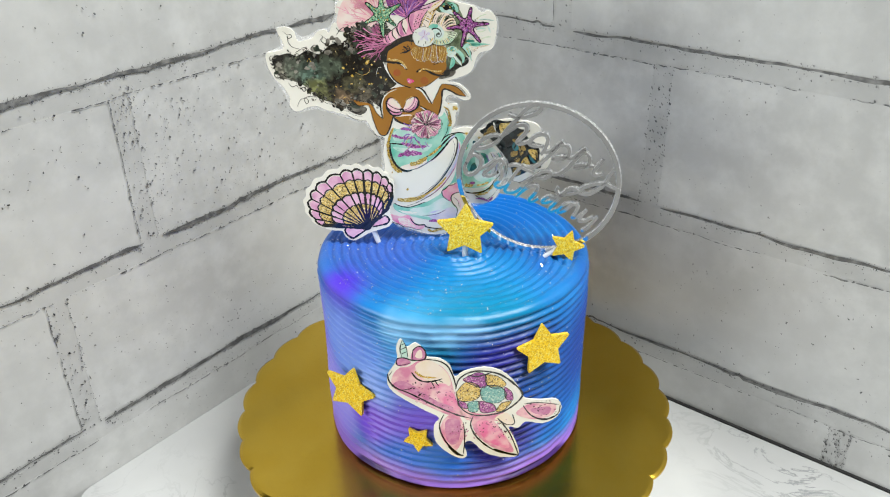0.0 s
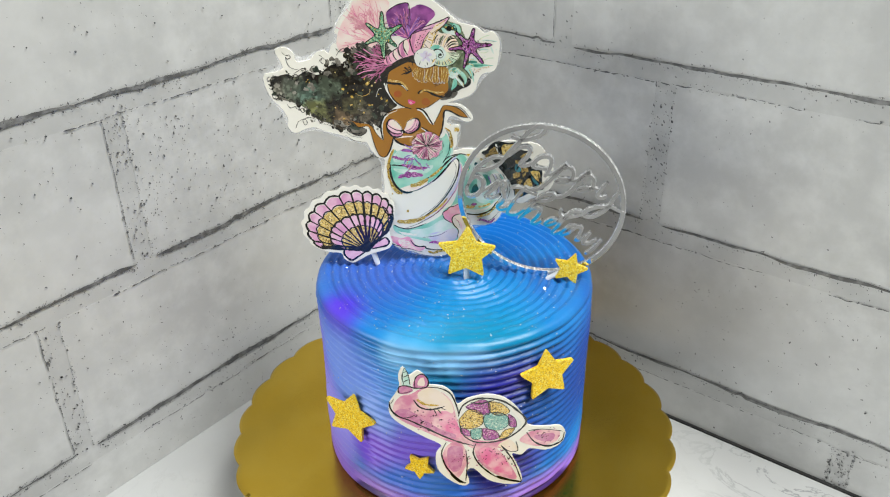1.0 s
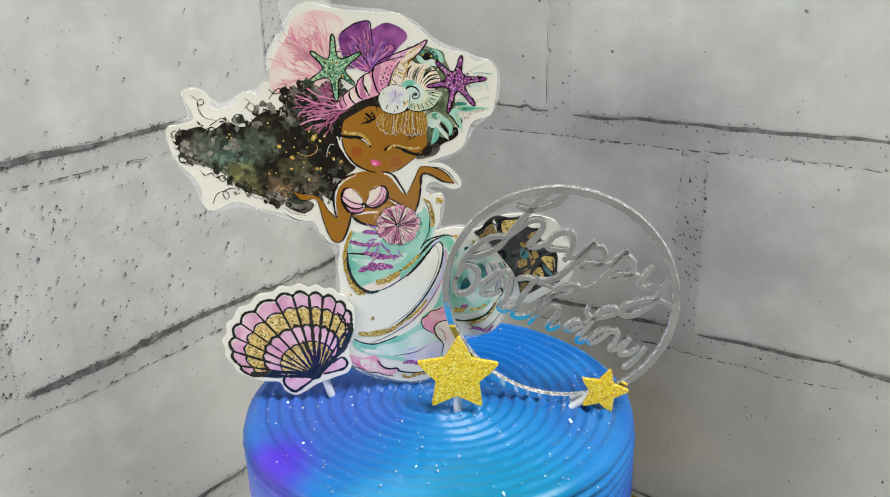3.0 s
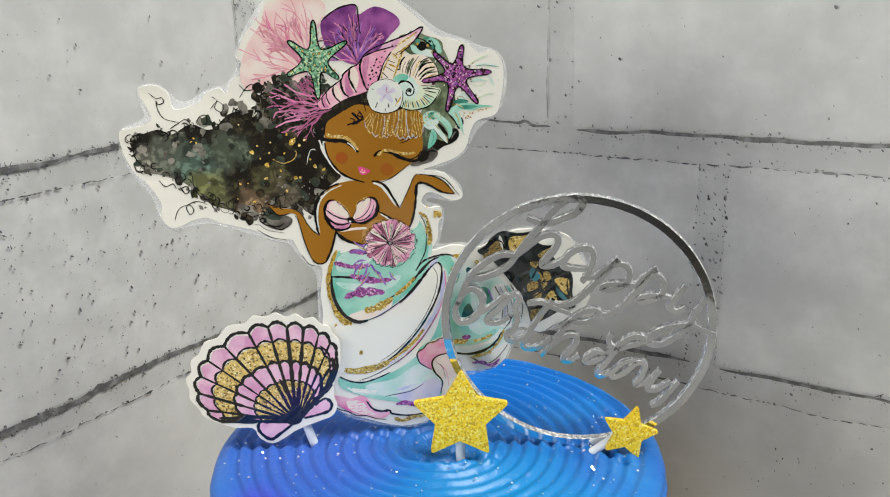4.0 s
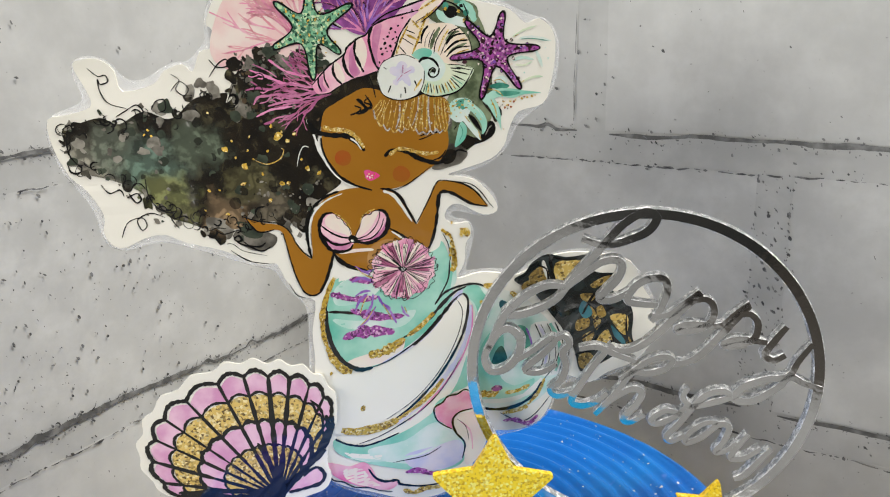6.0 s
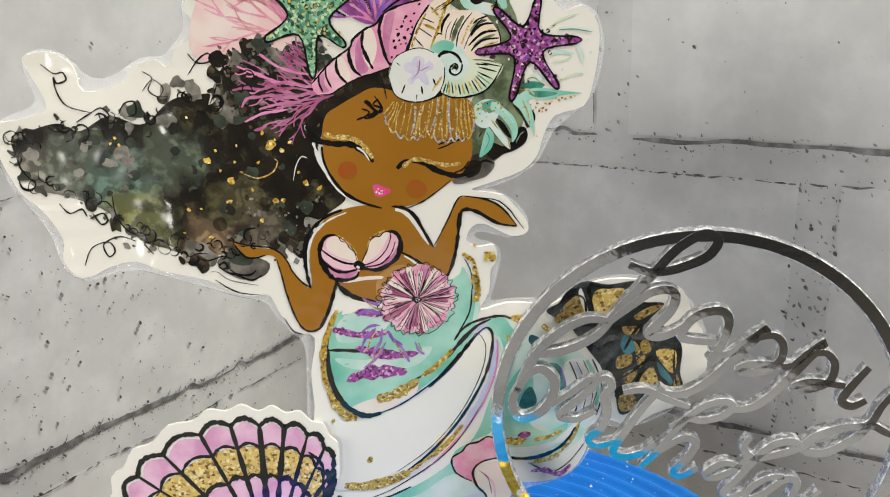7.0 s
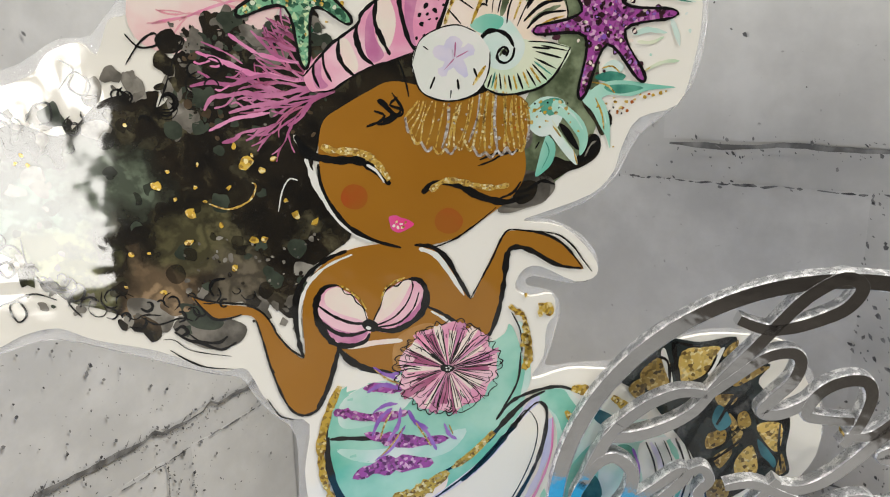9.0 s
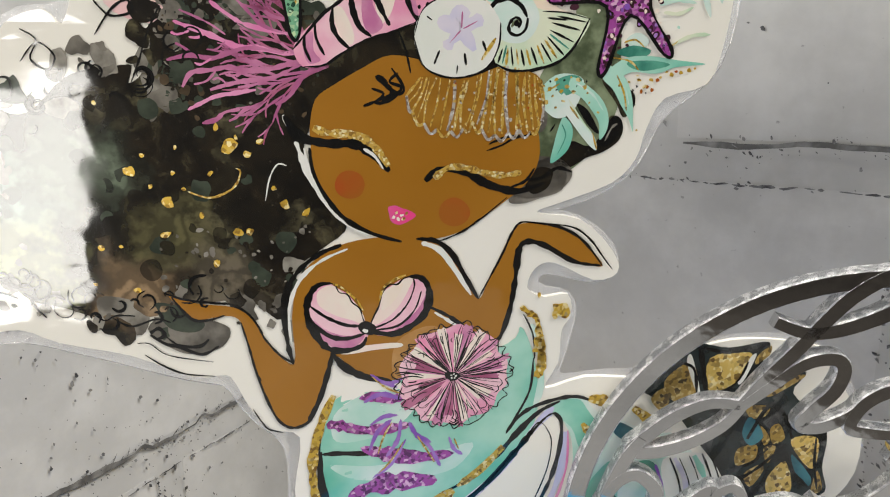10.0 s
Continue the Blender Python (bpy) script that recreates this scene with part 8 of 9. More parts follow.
for u, v in ((0.3, 114.1), (1.8, 113.2), (3.3, 114.0), (1.0, 112.6), (2.7, 112.5), (-0.5, 113.0), (4.2, 113.1), (12.4, 112.9), (13.2, 113.8), (11.5, 113.8), (16.0, 114.4), (17.3, 114.7), (18.4, 115.0), (1.4, 111.3), (-0.9, 111.2)):
    mermaid.dot("leaves", "gold", 2.72, u, v, 0.32)
for u, v in ((-1.3, 113.3), (-0.1, 112.0), (2.3, 114.4), (4.6, 112.3), (11.3, 114.4), (14.5, 114.1), (15.3, 114.8), (19.2, 115.2), (11.7, 107.1), (10.2, 113.6), (8.9, 113.2), (4.9, 111.0), (6.2, 109.7), (0.4, 110.5)):
    mermaid.dot("leaves", "gold", 2.72, u, v, 0.19)
for u, v in ((12.0, 112.3), (12.8, 112.9), (13.5, 112.5), (14.1, 113.7), (16.6, 114.8)):
    mermaid.dot("leaves", "cheek", 2.71, u, v, 0.27)
for u, v in ((-0.5, 113.9), (1.4, 114.0), (3.1, 113.2), (0.4, 112.8), (4.4, 113.8), (12.6, 112.1), (11.3, 113.0)):
    mermaid.dot("leaves", "ink", 2.73, u, v, 0.15)
mermaid.line("leaves", "sea_pale", 0.74, 2.4, [(15.0, 128.4), (18.1, 128.6), (22.5, 127.7)], 0.9)
mermaid.line("leaves", "sea_pale", 0.74, 2.4, [(18.9, 125.8), (19.9, 123.8), (20.7, 121.7)], 0.9)
mermaid.line("leaves", "sea_pale", 0.74, 2.4, [(13.6, 123.3), (15.7, 124.0), (18.6, 123.5)], 0.9)
mermaid.line("leaves", "pale_green", 0.53, 2.4, [(15.4, 118.1), (18.4, 119.4), (20.9, 119.5)], 0.9)
mermaid.line("leaves", "pale_green", 0.53, 2.4, [(13.3, 128.7), (15.9, 130.2), (19.0, 131.2)], 0.9)
mermaid.line("leaves", "pale_green", 0.53, 2.4, [(14.2, 122.4), (16.3, 122.2), (18.2, 123.0)], 0.9)
mermaid.line("leaves", "teal_dark", 0.21, 2.42, [(15.4, 128.2), (18.3, 128.3), (22.0, 127.7)])
mermaid.line("leaves", "gold", 0.26, 2.45, [(13.7, 128.7), (14.9, 129.4)])
mermaid.line("leaves", "gold", 0.21, 2.45, [(15.2, 117.9), (16.5, 118.7)])
for u, v in ((21.3, 126.2),):
    mermaid.dot("leaves", "sea_pale", 2.4, u, v, 0.26)
for u, v in ((22.0, 123.7),):
    mermaid.dot("leaves", "sea_pale", 2.4, u, v, 0.26)
for u, v in ((16.4, 120.5),):
    mermaid.dot("leaves", "sea_pale", 2.4, u, v, 0.26)
mermaid.fill("sand_dollar", "shell_white", 3.4, [(-18.2, 119.8), (-17.1, 123), (-14.6, 124.6), (-11.8, 125.1), (-9.2, 124.1), (-7.2, 121.4), (-7.4, 118.5), (-8.9, 115.8), (-11.8, 114.7), (-14.8, 114.9), (-17.2, 116.4)])
mermaid.line("sand_dollar", "lilac", 1.90, 3.45, [(-12.2, 120.7), (-12.5, 123.6)])
mermaid.line("sand_dollar", "lilac", 1.90, 3.45, [(-12.2, 120.7), (-9.5, 122)])
mermaid.line("sand_dollar", "lilac", 1.90, 3.45, [(-12.2, 120.7), (-10.5, 118)])
mermaid.line("sand_dollar", "lilac", 1.90, 3.45, [(-12.2, 120.7), (-14.3, 118.3)])
mermaid.line("sand_dollar", "lilac", 1.90, 3.45, [(-12.2, 120.7), (-15.2, 121.8)])
mermaid.line("sand_dollar", "plumline", 0.20, 3.5, [(-12.2, 120.8), (-12.1, 122.8)])
mermaid.line("sand_dollar", "plumline", 0.20, 3.5, [(-12, 120.7), (-10.2, 121.6)])
mermaid.line("sand_dollar", "plumline", 0.20, 3.5, [(-12.3, 120.5), (-13.7, 119)])
mermaid.line("sand_dollar", "ink", 0.50, 3.6, [(-11.8, 117.7), (-11.6, 116.2)])
mermaid.line("sand_dollar", "ink", 0.50, 3.6, [(-9.5, 119.2), (-9, 117.9)])
mermaid.line("sand_dollar", "ink", 0.40, 3.6, [(-12.7, 116.2), (-12.8, 115.1)])
mermaid.line("sand_dollar", "ink", 0.50, 3.6, [(-15, 118.1), (-15.7, 116.4)])
mermaid.line("sand_dollar", "ink", 0.30, 3.6, [(-15.9, 121.8), (-16.6, 122.3)])
mermaid.line("sand_dollar", "ink", 0.45, 3.55, [(-18.2, 119.8), (-17.2, 116.4), (-14.8, 114.9), (-11.8, 114.7), (-8.9, 115.8), (-7.4, 118.5), (-7.2, 121.4)])
mermaid.line("sand_dollar", "ink", 0.30, 3.55, [(-18.2, 119.8), (-17.1, 123), (-14.6, 124.6), (-11.8, 125.1), (-9.2, 124.1)])
mermaid.line("sand_dollar", "gold", 0.50, 3.5, [(-9.6, 116.8), (-7.8, 119.5)])
mermaid.fill("leaves", "sea_pale", 2.3, [(-4.3, 135.1), (-1.4, 133.9), (2.2, 133.1), (3.6, 131), (0.6, 131.4), (-3.4, 132.6)])
mermaid.fill("leaves", "ink", 2.5, [(-2.5, 135.8), (0, 135.6), (0.5, 133.9), (-1.2, 133.1), (-2.5, 134.2)])
mermaid.fill("leaves", "olive", 2.2, [(-6.2, 137.1), (-1.4, 137.6), (4.4, 136.2), (5.3, 133), (3.6, 130.5), (-0.7, 131.8), (-5.9, 133.8)])
mermaid.line("leaves", "sea_green", 2.00, 2.4, [(0.6, 136.3), (3.2, 135), (4.6, 132.3)])
mermaid.line("leaves", "ink", 0.50, 2.6, [(1.9, 136.3), (2.9, 133.7), (1.9, 132)])
mermaid.fill("leaves", "hair_grey", 2.05, [(-5.3, 99), (-3.1, 102.5), (0.5, 103.9), (3.1, 101.7), (1.6, 99.3), (-2.5, 98.2)])
mermaid.line("leaves", "ink", 0.60, 2.9, [(-8.5, 105.9), (-6, 106.8), (-3.8, 106.8)])
mermaid.fill("leaves", "hair_grey", 2.05, [(-5.7, 98.3), (-3.4, 103.2), (-0.3, 103.9), (2.2, 101.7), (1.7, 99.2), (-1.5, 98.1), (-4, 97.5)])
mermaid.fill("leaves", "hair_dark", 2.12, [(-3.4, 100.4), (-1.8, 102.4), (0.3, 102), (-0.2, 99.7), (-2.3, 98.8)])
mermaid.line("leaves", "ink", 0.80, 2.9, [(-3.4, 100.9), (-1.3, 101), (0.9, 102.3), (3, 101.7)])
mermaid.fill("hair", "hair_grey", 1.22, [(-54.3, 82.9), (-51, 85.1), (-47.2, 84), (-43.8, 82.2), (-44.9, 79.7), (-48.5, 78.9), (-51.4, 79.9)])
mermaid.fill("hair", "hair_moss", 1.24, [(-53.1, 86.3), (-50, 85.7), (-47, 83.3), (-48.3, 82), (-51.6, 82.9)])
mermaid.fill("hair", "hair_wash", 1.21, [(-60, 87.6), (-56, 87), (-53.9, 84.8), (-55.1, 82.1), (-57.8, 83.2), (-59.9, 84.8)])
mermaid.line("hair", "ink", 1.00, 2.6, [(-54, 82.3), (-52.9, 82.9), (-52.2, 81.9), (-53.3, 81.4)])
mermaid.line("hair", "ink", 0.60, 2.6, [(-52.1, 81.7), (-50.4, 80.3), (-47.9, 80), (-46.6, 80.9)])
mermaid.line("hair", "ink", 0.35, 2.6, [(-60.7, 85.3), (-59.5, 84.4), (-58.1, 85), (-55.7, 84.8)])
mermaid.line("hair", "ink", 0.22, 2.6, [(-55.8, 81), (-54.2, 80.8), (-51.9, 79), (-46.3, 77.6)])
mermaid.fill("leaves", "olive", 1.2, [(-5.1, 138.3), (3.1, 136), (7.4, 128.9), (8.9, 116.9), (8.3, 108.3), (2.9, 102), (-3, 100.5), (-1.8, 114.7), (3.1, 123)])
mermaid.fill("leaves", "olive", 1.25, [(-7.4, 137.8), (0.7, 137.5), (4.3, 133.8), (0.7, 130.3), (-6.4, 133.5)])
mermaid.fill("leaves", "hair_dark", 1.22, [(-16.4, 122.3), (-12.7, 124.1), (-7.8, 125.8), (-1.8, 115.4), (-16.8, 116.1), (-19.1, 119.2)])
mermaid.fill("conch", "shell_pink", 2.98, [(-13.3, 134.3), (-9.2, 136.6), (-5.1, 138), (-0.8, 140.1), (-2.4, 136.8), (-6.8, 132.9), (-9.7, 130.5), (-11.6, 131.9)])
mermaid.fill("conch", "cream", 2.99, [(-7.5, 136.3), (-3.9, 137.7), (-3, 136.8), (-6.8, 133.4), (-9, 131.8)])
mermaid.line("conch", "ink", 0.70, 3.34, [(-19.1, 131.8), (-15.7, 134.2), (-10.9, 136), (-5.3, 138), (-0.8, 140.1), (-1.6, 138), (-4.5, 134.8), (-7.9, 132.2)])
mermaid.line("conch", "gold", 0.50, 3.35, [(-8.4, 134.9), (-5.2, 136.8), (-2.3, 138.7)])
mermaid.line("conch", "gold", 0.45, 3.35, [(-9.7, 131.6), (-6.8, 133.4), (-4, 135.8)])
mermaid.dot("conch", "ink", 3.36, -11.0, 134.3, 0.24)
mermaid.dot("conch", "ink", 3.36, -9.8, 135.0, 0.24)
mermaid.dot("conch", "ink", 3.36, -10.4, 133.0, 0.24)
mermaid.dot("conch", "ink", 3.36, -12.0, 133.3, 0.24)
mermaid.line("leaves", "ink", 0.60, 2.5, [(-4.9, 137.5), (-0.5, 136.3), (2.6, 133.6), (3.8, 130.7)])
mermaid.dot("leaves", "gold", 2.6, -3.9, 136.5, 0.4)
mermaid.dot("leaves", "gold", 2.6, -2.3, 135.2, 0.4)
mermaid.dot("leaves", "gold", 2.6, 0.7, 134.6, 0.4)
mermaid.dot("leaves", "gold", 2.6, 2.1, 132.6, 0.4)
mermaid.dot("leaves", "gold", 2.6, -6.3, 137.5, 0.4)
mermaid.dot("leaves", "ink", 2.6, -3.0, 137.3, 0.4)
mermaid.dot("leaves", "ink", 2.6, -1.2, 134.0, 0.4)
mermaid.dot("leaves", "ink", 2.6, 1.4, 135.8, 0.4)
mermaid.dot("leaves", "teal_dark", 2.55, -2.3, 135.9, 0.8)
mermaid.dot("leaves", "teal_dark", 2.55, 0.3, 136.8, 0.8)
mermaid.dot("leaves", "teal_dark", 2.55, 2.6, 134.3, 0.8)


def flower(u, v, r):
    """A frilled flower with many fine dark veins."""
    rng = random.Random(3)
    rim = [(u + r * (0.90 + 0.05 * math.sin(k * 2.3)) * math.cos(k * math.tau / 26), v + r * (0.90 + 0.05 * math.sin(k * 2.3)) * math.sin(k * math.tau / 26)) for k in range(26)]
    mermaid.fill("flower", "petal_pink", 3.4, rim)
    for k in range(34):
        a, w = k * math.tau / 34 + rng.uniform(-0.1, 0.1), rng.uniform(0.04, 0.11)
        q = r * rng.uniform(0.55, 0.93)
        mermaid.fill("flower", rng.choice(("coral_pink", "petal_pale", "petal_pale", "pink_deep", "coral_rose")), 3.5 + 0.006 * k, [(u + 1.2 * math.cos(a), v + 1.2 * math.sin(a)), (u + q * math.cos(a - w), v + q * math.sin(a - w)), (u + q * 1.05 * math.cos(a), v + q * 1.05 * math.sin(a)), (u + q * math.cos(a + w), v + q * math.sin(a + w))])
    for k in range(104):
        a = k * math.tau / 104 + rng.uniform(-0.05, 0.05)
        p, q = r * rng.choice((0.06, 0.1, 0.25, 0.5, 0.62)), r * rng.uniform(0.7, 1.0)
        bend = rng.uniform(-0.09, 0.09)
        mermaid.line("flower", "ink", rng.uniform(0.14, 0.30), 3.8, [(u + p * math.cos(a), v + p * math.sin(a)), (u + 0.5 * (p + q) * math.cos(a + bend), v + 0.5 * (p + q) * math.sin(a + bend)), (u + q * math.cos(a), v + q * math.sin(a))], 0.7)
    edge = []
    for k in range(90):
        a = k * math.tau / 88
        q = r * (0.95 + 0.05 * math.sin(k * 2.1 + 3 * noise.noise((k * 0.4, 0, 1))) + 0.09 * noise.noise((k * 0.23, 5, 0)))
        edge.append((u + q * math.cos(a), v + q * math.sin(a)))
    mermaid.line("flower", "ink", 0.24, 3.85, edge, 0.0)
    for k in range(30):
        a, q = rng.uniform(0, math.tau), r * rng.uniform(0.72, 0.9)
        mermaid.line("flower", "ink", 0.2, 3.84, [(u + q * math.cos(a - 0.1), v + q * math.sin(a - 0.1)), (u + 1.06 * q * math.cos(a), v + 1.06 * q * math.sin(a)), (u + q * math.cos(a + 0.1), v + q * math.sin(a + 0.1))])
    mermaid.dot("flower", "ink", 3.9, u, v, 1.2, 9)
    for k in range(5):
        mermaid.dot("flower", "shell_white", 4.0, u + 0.35 * math.cos(k * 1.3), v + 0.35 * math.sin(k * 1.3), 0.16)


def fan_lines(top, bottom):
    """Gold and silver glitter ribs of the fan, from its top edge to its scalloped hem."""
    head, hem = smooth_loop(top, False, 6), smooth_loop(bottom, False, 4)
    rng = random.Random(17)
    mermaid.fill("gold_fan", "gilt_print", 2.9, top + bottom[::-1])
    for k in range(25):
        t = k / 24
        h, p = hem[int(t * (len(hem) - 1))], head[int(t * (len(head) - 1))]
        mid = ((p[0] + h[0]) / 2 + rng.uniform(-0.5, 0.5), (p[1] + h[1]) / 2)
        pale = k in (7, 12, 17)
        mermaid.line("gold_fan", "silver_print" if pale else "gilt", rng.uniform(0.3, 0.5) if pale else rng.uniform(0.18, 0.42), 3.15, [p, mid, h], 0.4)
    for k in range(0, len(hem) - 4, 4):
        a, b = hem[k], hem[k + 4]
        mermaid.line("gold_fan", rng.choice(("gilt", "silver_print")), 0.4, 3.2, [a, ((a[0] + b[0]) / 2, (a[1] + b[1]) / 2 - 1.0), b], 0.2)
    for _ in range(90):
        h, p, t = rng.choice(hem), rng.choice(head), rng.random()
        if abs(h[0] - p[0]) < 4:
            mermaid.dot("gold_fan", rng.choice(("gilt", "silver_print", "cheek")), 3.25, h[0] + (p[0] - h[0]) * t, h[1] + (p[1] - h[1]) * t, rng.uniform(0.12, 0.28), 5)


def starfish(name, mat, tips, u, v, core, lift=3.0):
    out = []
    tips = sorted(tips, key=lambda p: math.atan2(p[1] - v, p[0] - u))
    for k, p in enumerate(tips):
        q = tips[(k + 1) % len(tips)]
        d = math.hypot(p[0] - u, p[1] - v)
        nx, ny = -(p[1] - v) / d, (p[0] - u) / d
        out += [(p[0] - nx * 0.6, p[1] - ny * 0.6), (p[0] + nx * 0.6, p[1] + ny * 0.6)]
        a, b = math.atan2(p[1] - v, p[0] - u), math.atan2(q[1] - v, q[0] - u)
        if b < a:
            b += math.tau
        out.append((u + core * math.cos((a + b) / 2), v + core * math.sin((a + b) / 2)))
    mermaid.fill(name, mat, lift, out)
    mermaid.line(name, "ink", 0.66, lift + 0.6, out + out[:1], 0.1)
    rng = random.Random(len(name))
    pale, deep = ("pale_green", "green_dark") if mat == "green_glitter" else ("petal_pale", "plum")
    for p in tips:
        for k in range(24):
            t, s = rng.uniform(0.05, 0.92), rng.gauss(0, 1.0) * 1.3
            d = math.hypot(p[0] - u, p[1] - v)
            s *= 1.25 - t
            x, y = u + (p[0] - u) * t - (p[1] - v) / d * s, v + (p[1] - v) * t + (p[0] - u) / d * s
            size = rng.uniform(0.16, 0.36)
            if k % 3 == 0:
                mermaid.dot(name, deep, lift + 0.45, x, y, size * 1.8, 7)
            mermaid.dot(name, rng.choice((pale, deep, deep, "gold" if mat == "green_glitter" else "violet")), lift + 0.5, x, y, size, 6)


flower(-13.2, 72.0, 8.7)
starfish("green_starfish", "green_glitter", [(-32.8, 141.8), (-24, 136), (-26.8, 125.9), (-32.9, 120.4), (-41.3, 127), (-40.2, 136.5)], -33.1, 131.0, 3.9, 3.1)
starfish("purple_starfish", "plum_glitter", [(11, 133.8), (19.1, 126.2), (15.2, 117.4), (6.4, 115.3), (-0.6, 124.2), (2.9, 132)], 9.1, 125.5, 3.5, 3.8)
fan_lines([(-17.4, 114.8), (-15.4, 114.7), (-11.8, 114.3), (-8.6, 115.5), (-6.6, 116), (-3.8, 115.4), (-1.8, 114.2)], [(-19.3, 112.5), (-18.6, 110.5), (-17.1, 108.9), (-15.4, 108.1), (-13.6, 107.8), (-11.9, 108.1), (-10.7, 109), (-9.5, 107.9), (-7.7, 107.1), (-5.9, 107.4), (-4.5, 107.7), (-2.9, 107.4), (-1.6, 108.7), (-1.2, 110.8)])


def inside(p, loop):
    hit = False
    for (x0, y0), (x1, y1) in zip(loop, loop[1:] + loop[:1]):
        if (y0 > p[1]) != (y1 > p[1]) and p[0] < (x1 - x0) * (p[1] - y0) / (y1 - y0) + x0:
            hit = not hit
    return hit


def painted_hair():
    """Overlapping round dabs of watercolour: brown black by the face, teal, olive and grey towards the ends; curls at the rim."""
    rng = random.Random(8)
    loop = smooth_loop(HAIR, True, 3)
    card = HAIR_EDGE + CROWN_EDGE + TAIL_EDGE + BODY_EDGE
    done = 0
    while done < 80:
        u, v = rng.uniform(-96, -28), rng.uniform(80, 124)
        if inside((u, v), loop):
            done += 1
            tone = rng.choice(("hair_moss", "hair_dark", "hair_dark", "hair"))
            mermaid.dot("hair", tone, 1.5 + 0.002 * done, u, v, rng.uniform(0.5, 1.5), 10, 0.2)
    for i in range(len(loop)):
        u, v = loop[i]
        if u < -34:
            for _ in range(rng.choice((0, 1, 1, 2, 3))):
                x, y, size = u + rng.gauss(0, 1.7), v + rng.gauss(0, 1.4), rng.choice((0.25, 0.4, 0.6, 0.9, 1.4, 2.1))
                if all(inside((x + p * size, y + q * size), card) for p, q in ((1.6, 0), (-1.6, 0), (0, 1.6), (0, -1.6))):
                    mermaid.dot("hair", rng.choice(("hair_grey", "hair_wash", "hair_wash", "hair_dark", "hair_moss", "hair")), rng.uniform(1.25, 1.48), x, y, size, 9, 0.45)
    for u, v in smooth_loop(CROWN_HAIR, True, 5):
        if u < -33 and v > 112:
            for _ in range(5):
                x, y = u + rng.gauss(1.0, 1.6), v - 1.0 + rng.gauss(0, 1.3)
                mermaid.dot("hair", rng.choice(("hair", "hair", "hair_dark", "hair_wash", "hair_grey", "hair_moss")), rng.uniform(1.92, 1.99), x, y, rng.choice((0.3, 0.5, 0.8, 1.2, 1.7)), 9, 0.4)
    for _ in range(110):
        u, v = rng.uniform(-52, -30), rng.uniform(108, 124)
        if inside((u, v), CROWN_HAIR):
            mermaid.dot("hair", rng.choice(("hair_grey", "hair_moss", "hair_tan", "hair_dark", "hair_dark")), rng.uniform(2.0, 2.1), u, v, rng.choice((0.15, 0.25, 0.4, 0.7)), 7)
    for _ in range(70):
        u, v = rng.uniform(-52, -32), rng.uniform(82, 96)
        if inside((u, v), loop):
            mermaid.dot("hair", rng.choice(("hair_grey", "hair_wash", "hair_dark")), rng.uniform(2.25, 2.4), u, v, rng.uniform(0.15, 0.5), 6)
    for _ in range(26):
        u, v = rng.uniform(-90, -68), rng.uniform(90, 112)
        if inside((u, v), loop):
            mermaid.dot("hair", rng.choice(("hair_wash", "hair_grey", "hair_wash")), rng.uniform(1.68, 1.85), u, v, rng.choice((0.5, 0.9, 1.4)), 10, 0.3)
    for k in range(110):
        u, v = rng.choice(loop)
        if k > 64:
            u, v = u * 0.86 - 8.4, v * 0.86 + 14.0
        if u > -42:
            continue
        a, r = rng.uniform(0, 6.3), rng.uniform(0.7, 2.1)
        curl = [(u + r * (1 - 0.12 * k) * math.cos(a + 0.9 * k), v + r * (1 - 0.12 * k) * math.sin(a + 0.9 * k)) for k in range(rng.choice((4, 5, 6)))]
        if all(inside(p, card) for p in curl):
            mermaid.line("hair", "ink", rng.uniform(0.2, 0.62), 2.5, curl)


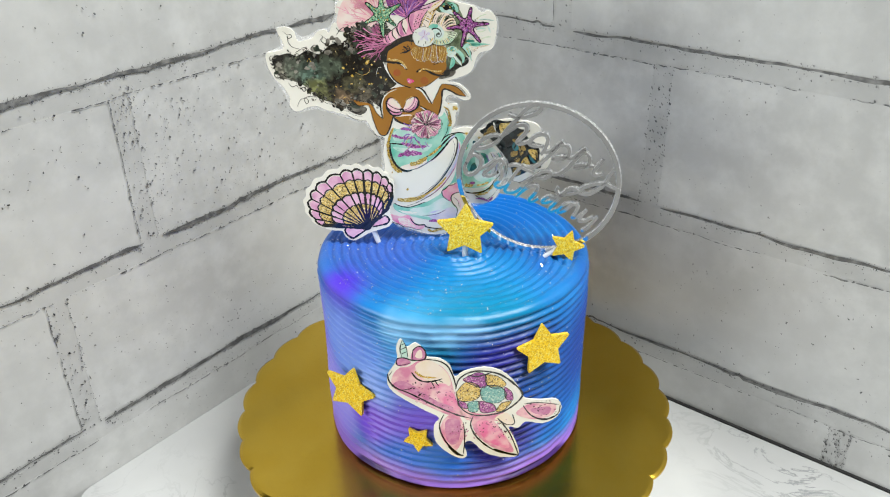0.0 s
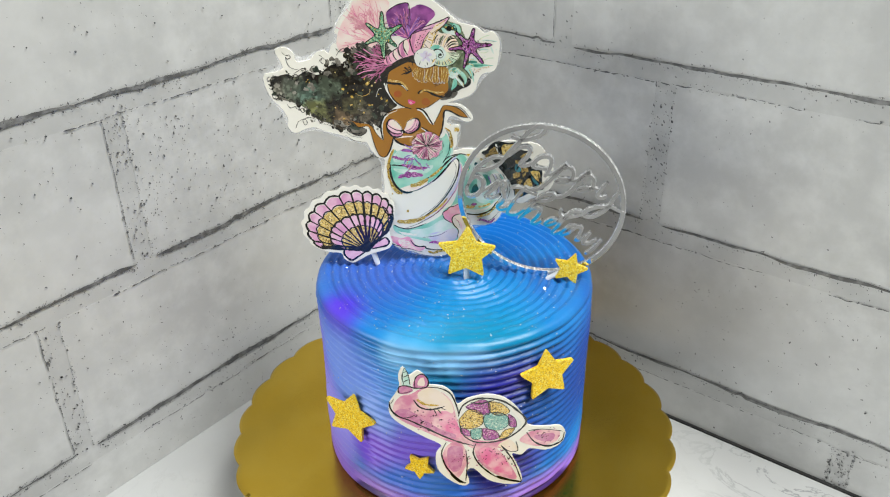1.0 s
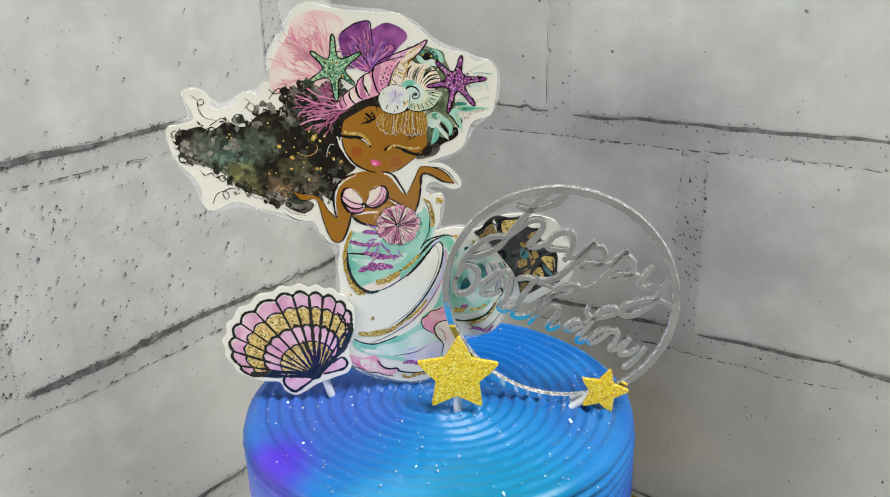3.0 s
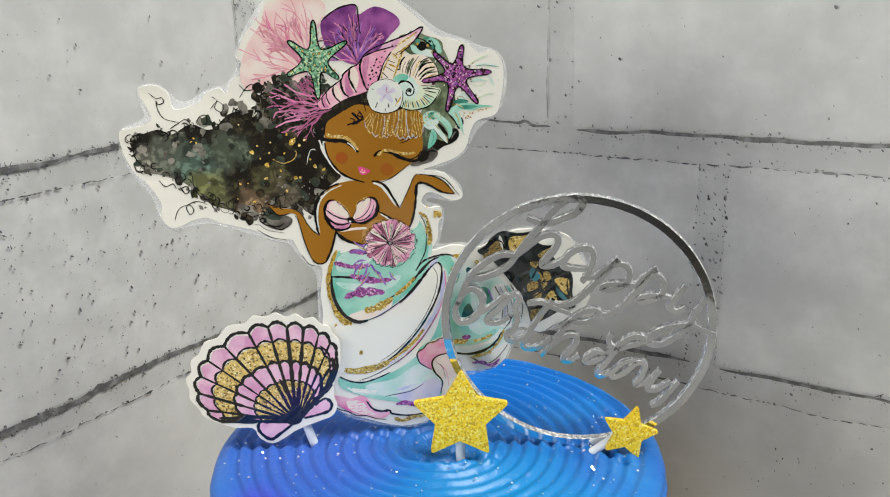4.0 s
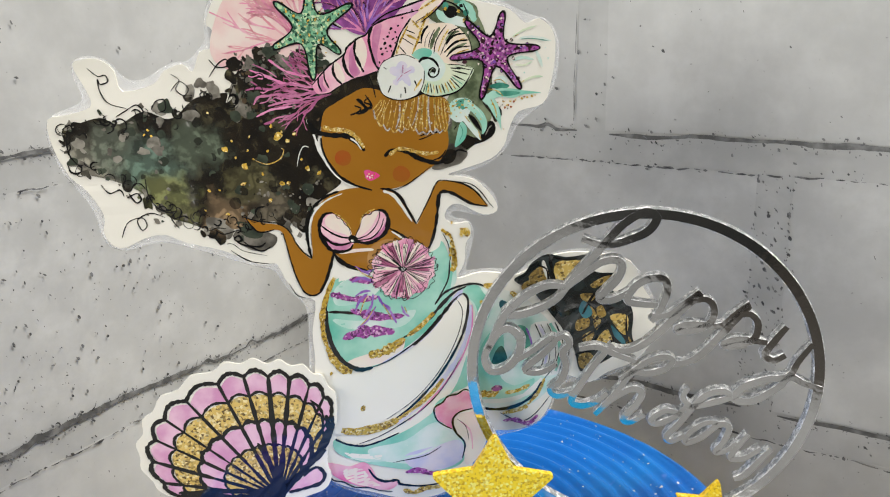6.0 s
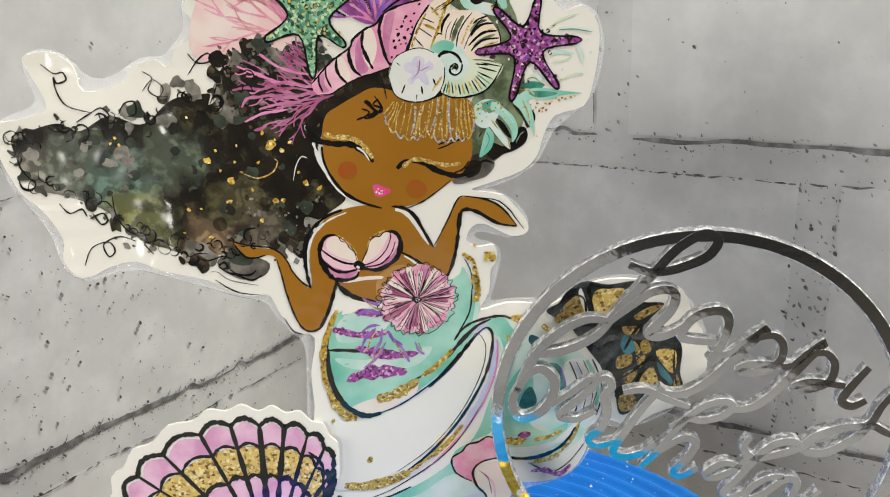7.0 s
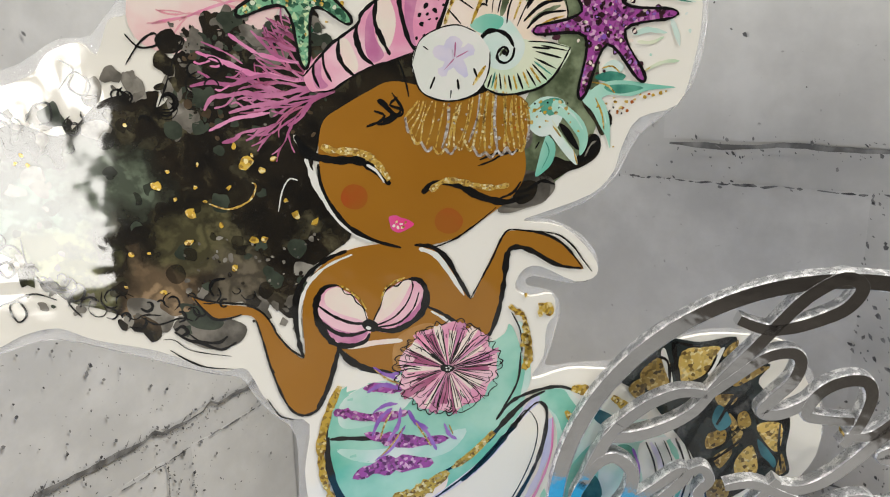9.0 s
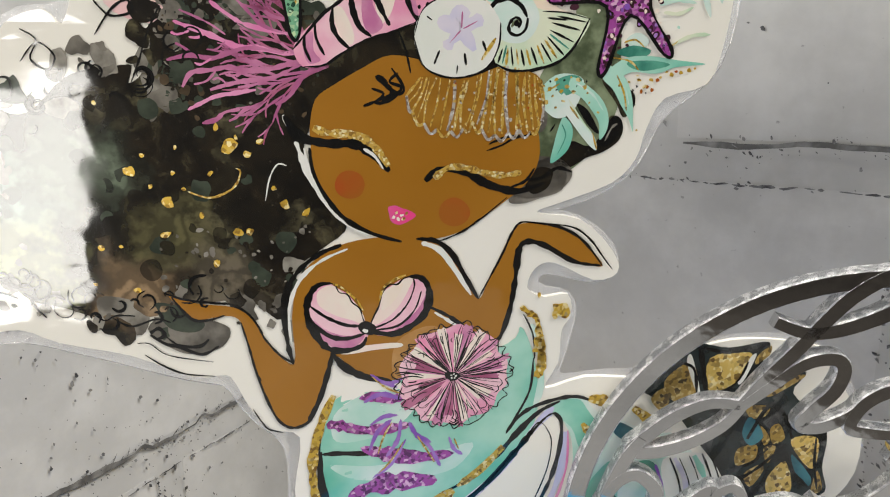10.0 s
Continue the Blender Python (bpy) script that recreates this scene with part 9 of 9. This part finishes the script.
def branches(name, mats, u, v, angle, length, width, spread, depth, lift, rng):
    """A coral that forks as it grows."""
    bend = rng.uniform(-0.25, 0.25)
    way = [(u, v)]
    for k in range(1, 4):
        way.append((way[-1][0] + length / 3 * math.cos(angle + bend * k), way[-1][1] + length / 3 * math.sin(angle + bend * k)))
    mermaid.line(name, rng.choice(mats), width, lift + 0.05 * depth, way, 0.5)
    if depth:
        for side in (-1, 1, rng.uniform(-0.5, 0.5)):
            branches(name, mats, *way[rng.choice((2, 3))], angle + bend * 2 + side * spread * rng.uniform(0.6, 1.2), length * rng.uniform(0.55, 0.8), width * 0.78, spread, depth - 1, lift, rng)


painted_hair()
rng = random.Random(21)
for k in range(9):
    branches("plum_coral", ("plumline", "plumline", "coral_rose"), *PLUM_ROOT, radians(172) - 0.55 + 1.1 * k / 8, 6.5, 0.42, 0.4, 2, 2.15, rng)
for k in range(15):
    branches("pink_coral", ("coral_line", "coral_line", "coral_pink"), *PINK_ROOT, radians(128) - 0.95 + 1.9 * k / 14, rng.uniform(7.5, 10.0), 0.5, 0.34, 2, 1.3, rng)
for k in range(11):
    branches("purple_coral", ("plum", "violet", "plumline", "coral_purple", "pinkline"), *PURPLE_ROOT, radians(58) + 1.55 * k / 10, rng.uniform(5.0, 6.4), 0.55, 0.26, 2, 2.25, rng)
for k in range(26):
    a = radians(58 + k * 3.6)
    r = rng.uniform(9, 14.5)
    mermaid.line("purple_coral", rng.choice(("violet", "plumline", "coral_purple")), 0.3, 2.3, [PURPLE_ROOT, (PURPLE_ROOT[0] + r * 0.5 * math.cos(a + 0.06), PURPLE_ROOT[1] + r * 0.5 * math.sin(a + 0.06)), (PURPLE_ROOT[0] + r * math.cos(a), PURPLE_ROOT[1] + r * math.sin(a))])
mermaid.film(HAIR_EDGE + CROWN_EDGE + TAIL_EDGE + BODY_EDGE, 1.35)
mermaid.finish({"plum_coral": "mauve branching coral print", "pink_coral": "pale pink coral print", "purple_coral": "purple coral print",
                "hair": "dark watercolour hair print with gold specks", "figure": "plain brown figure print", "tail": "sea green and white tail print with gold glitter",
                "fin": "black fin print with ribs", "fin_panel": "mottled fin panel print", "flower": "pink flower print", "leaves": "sea green leaf print"})

# ---- the pieces of the boards ----
lay_bricks(wall_right, bricks_right)
lay_bricks(wall_left, bricks_left)
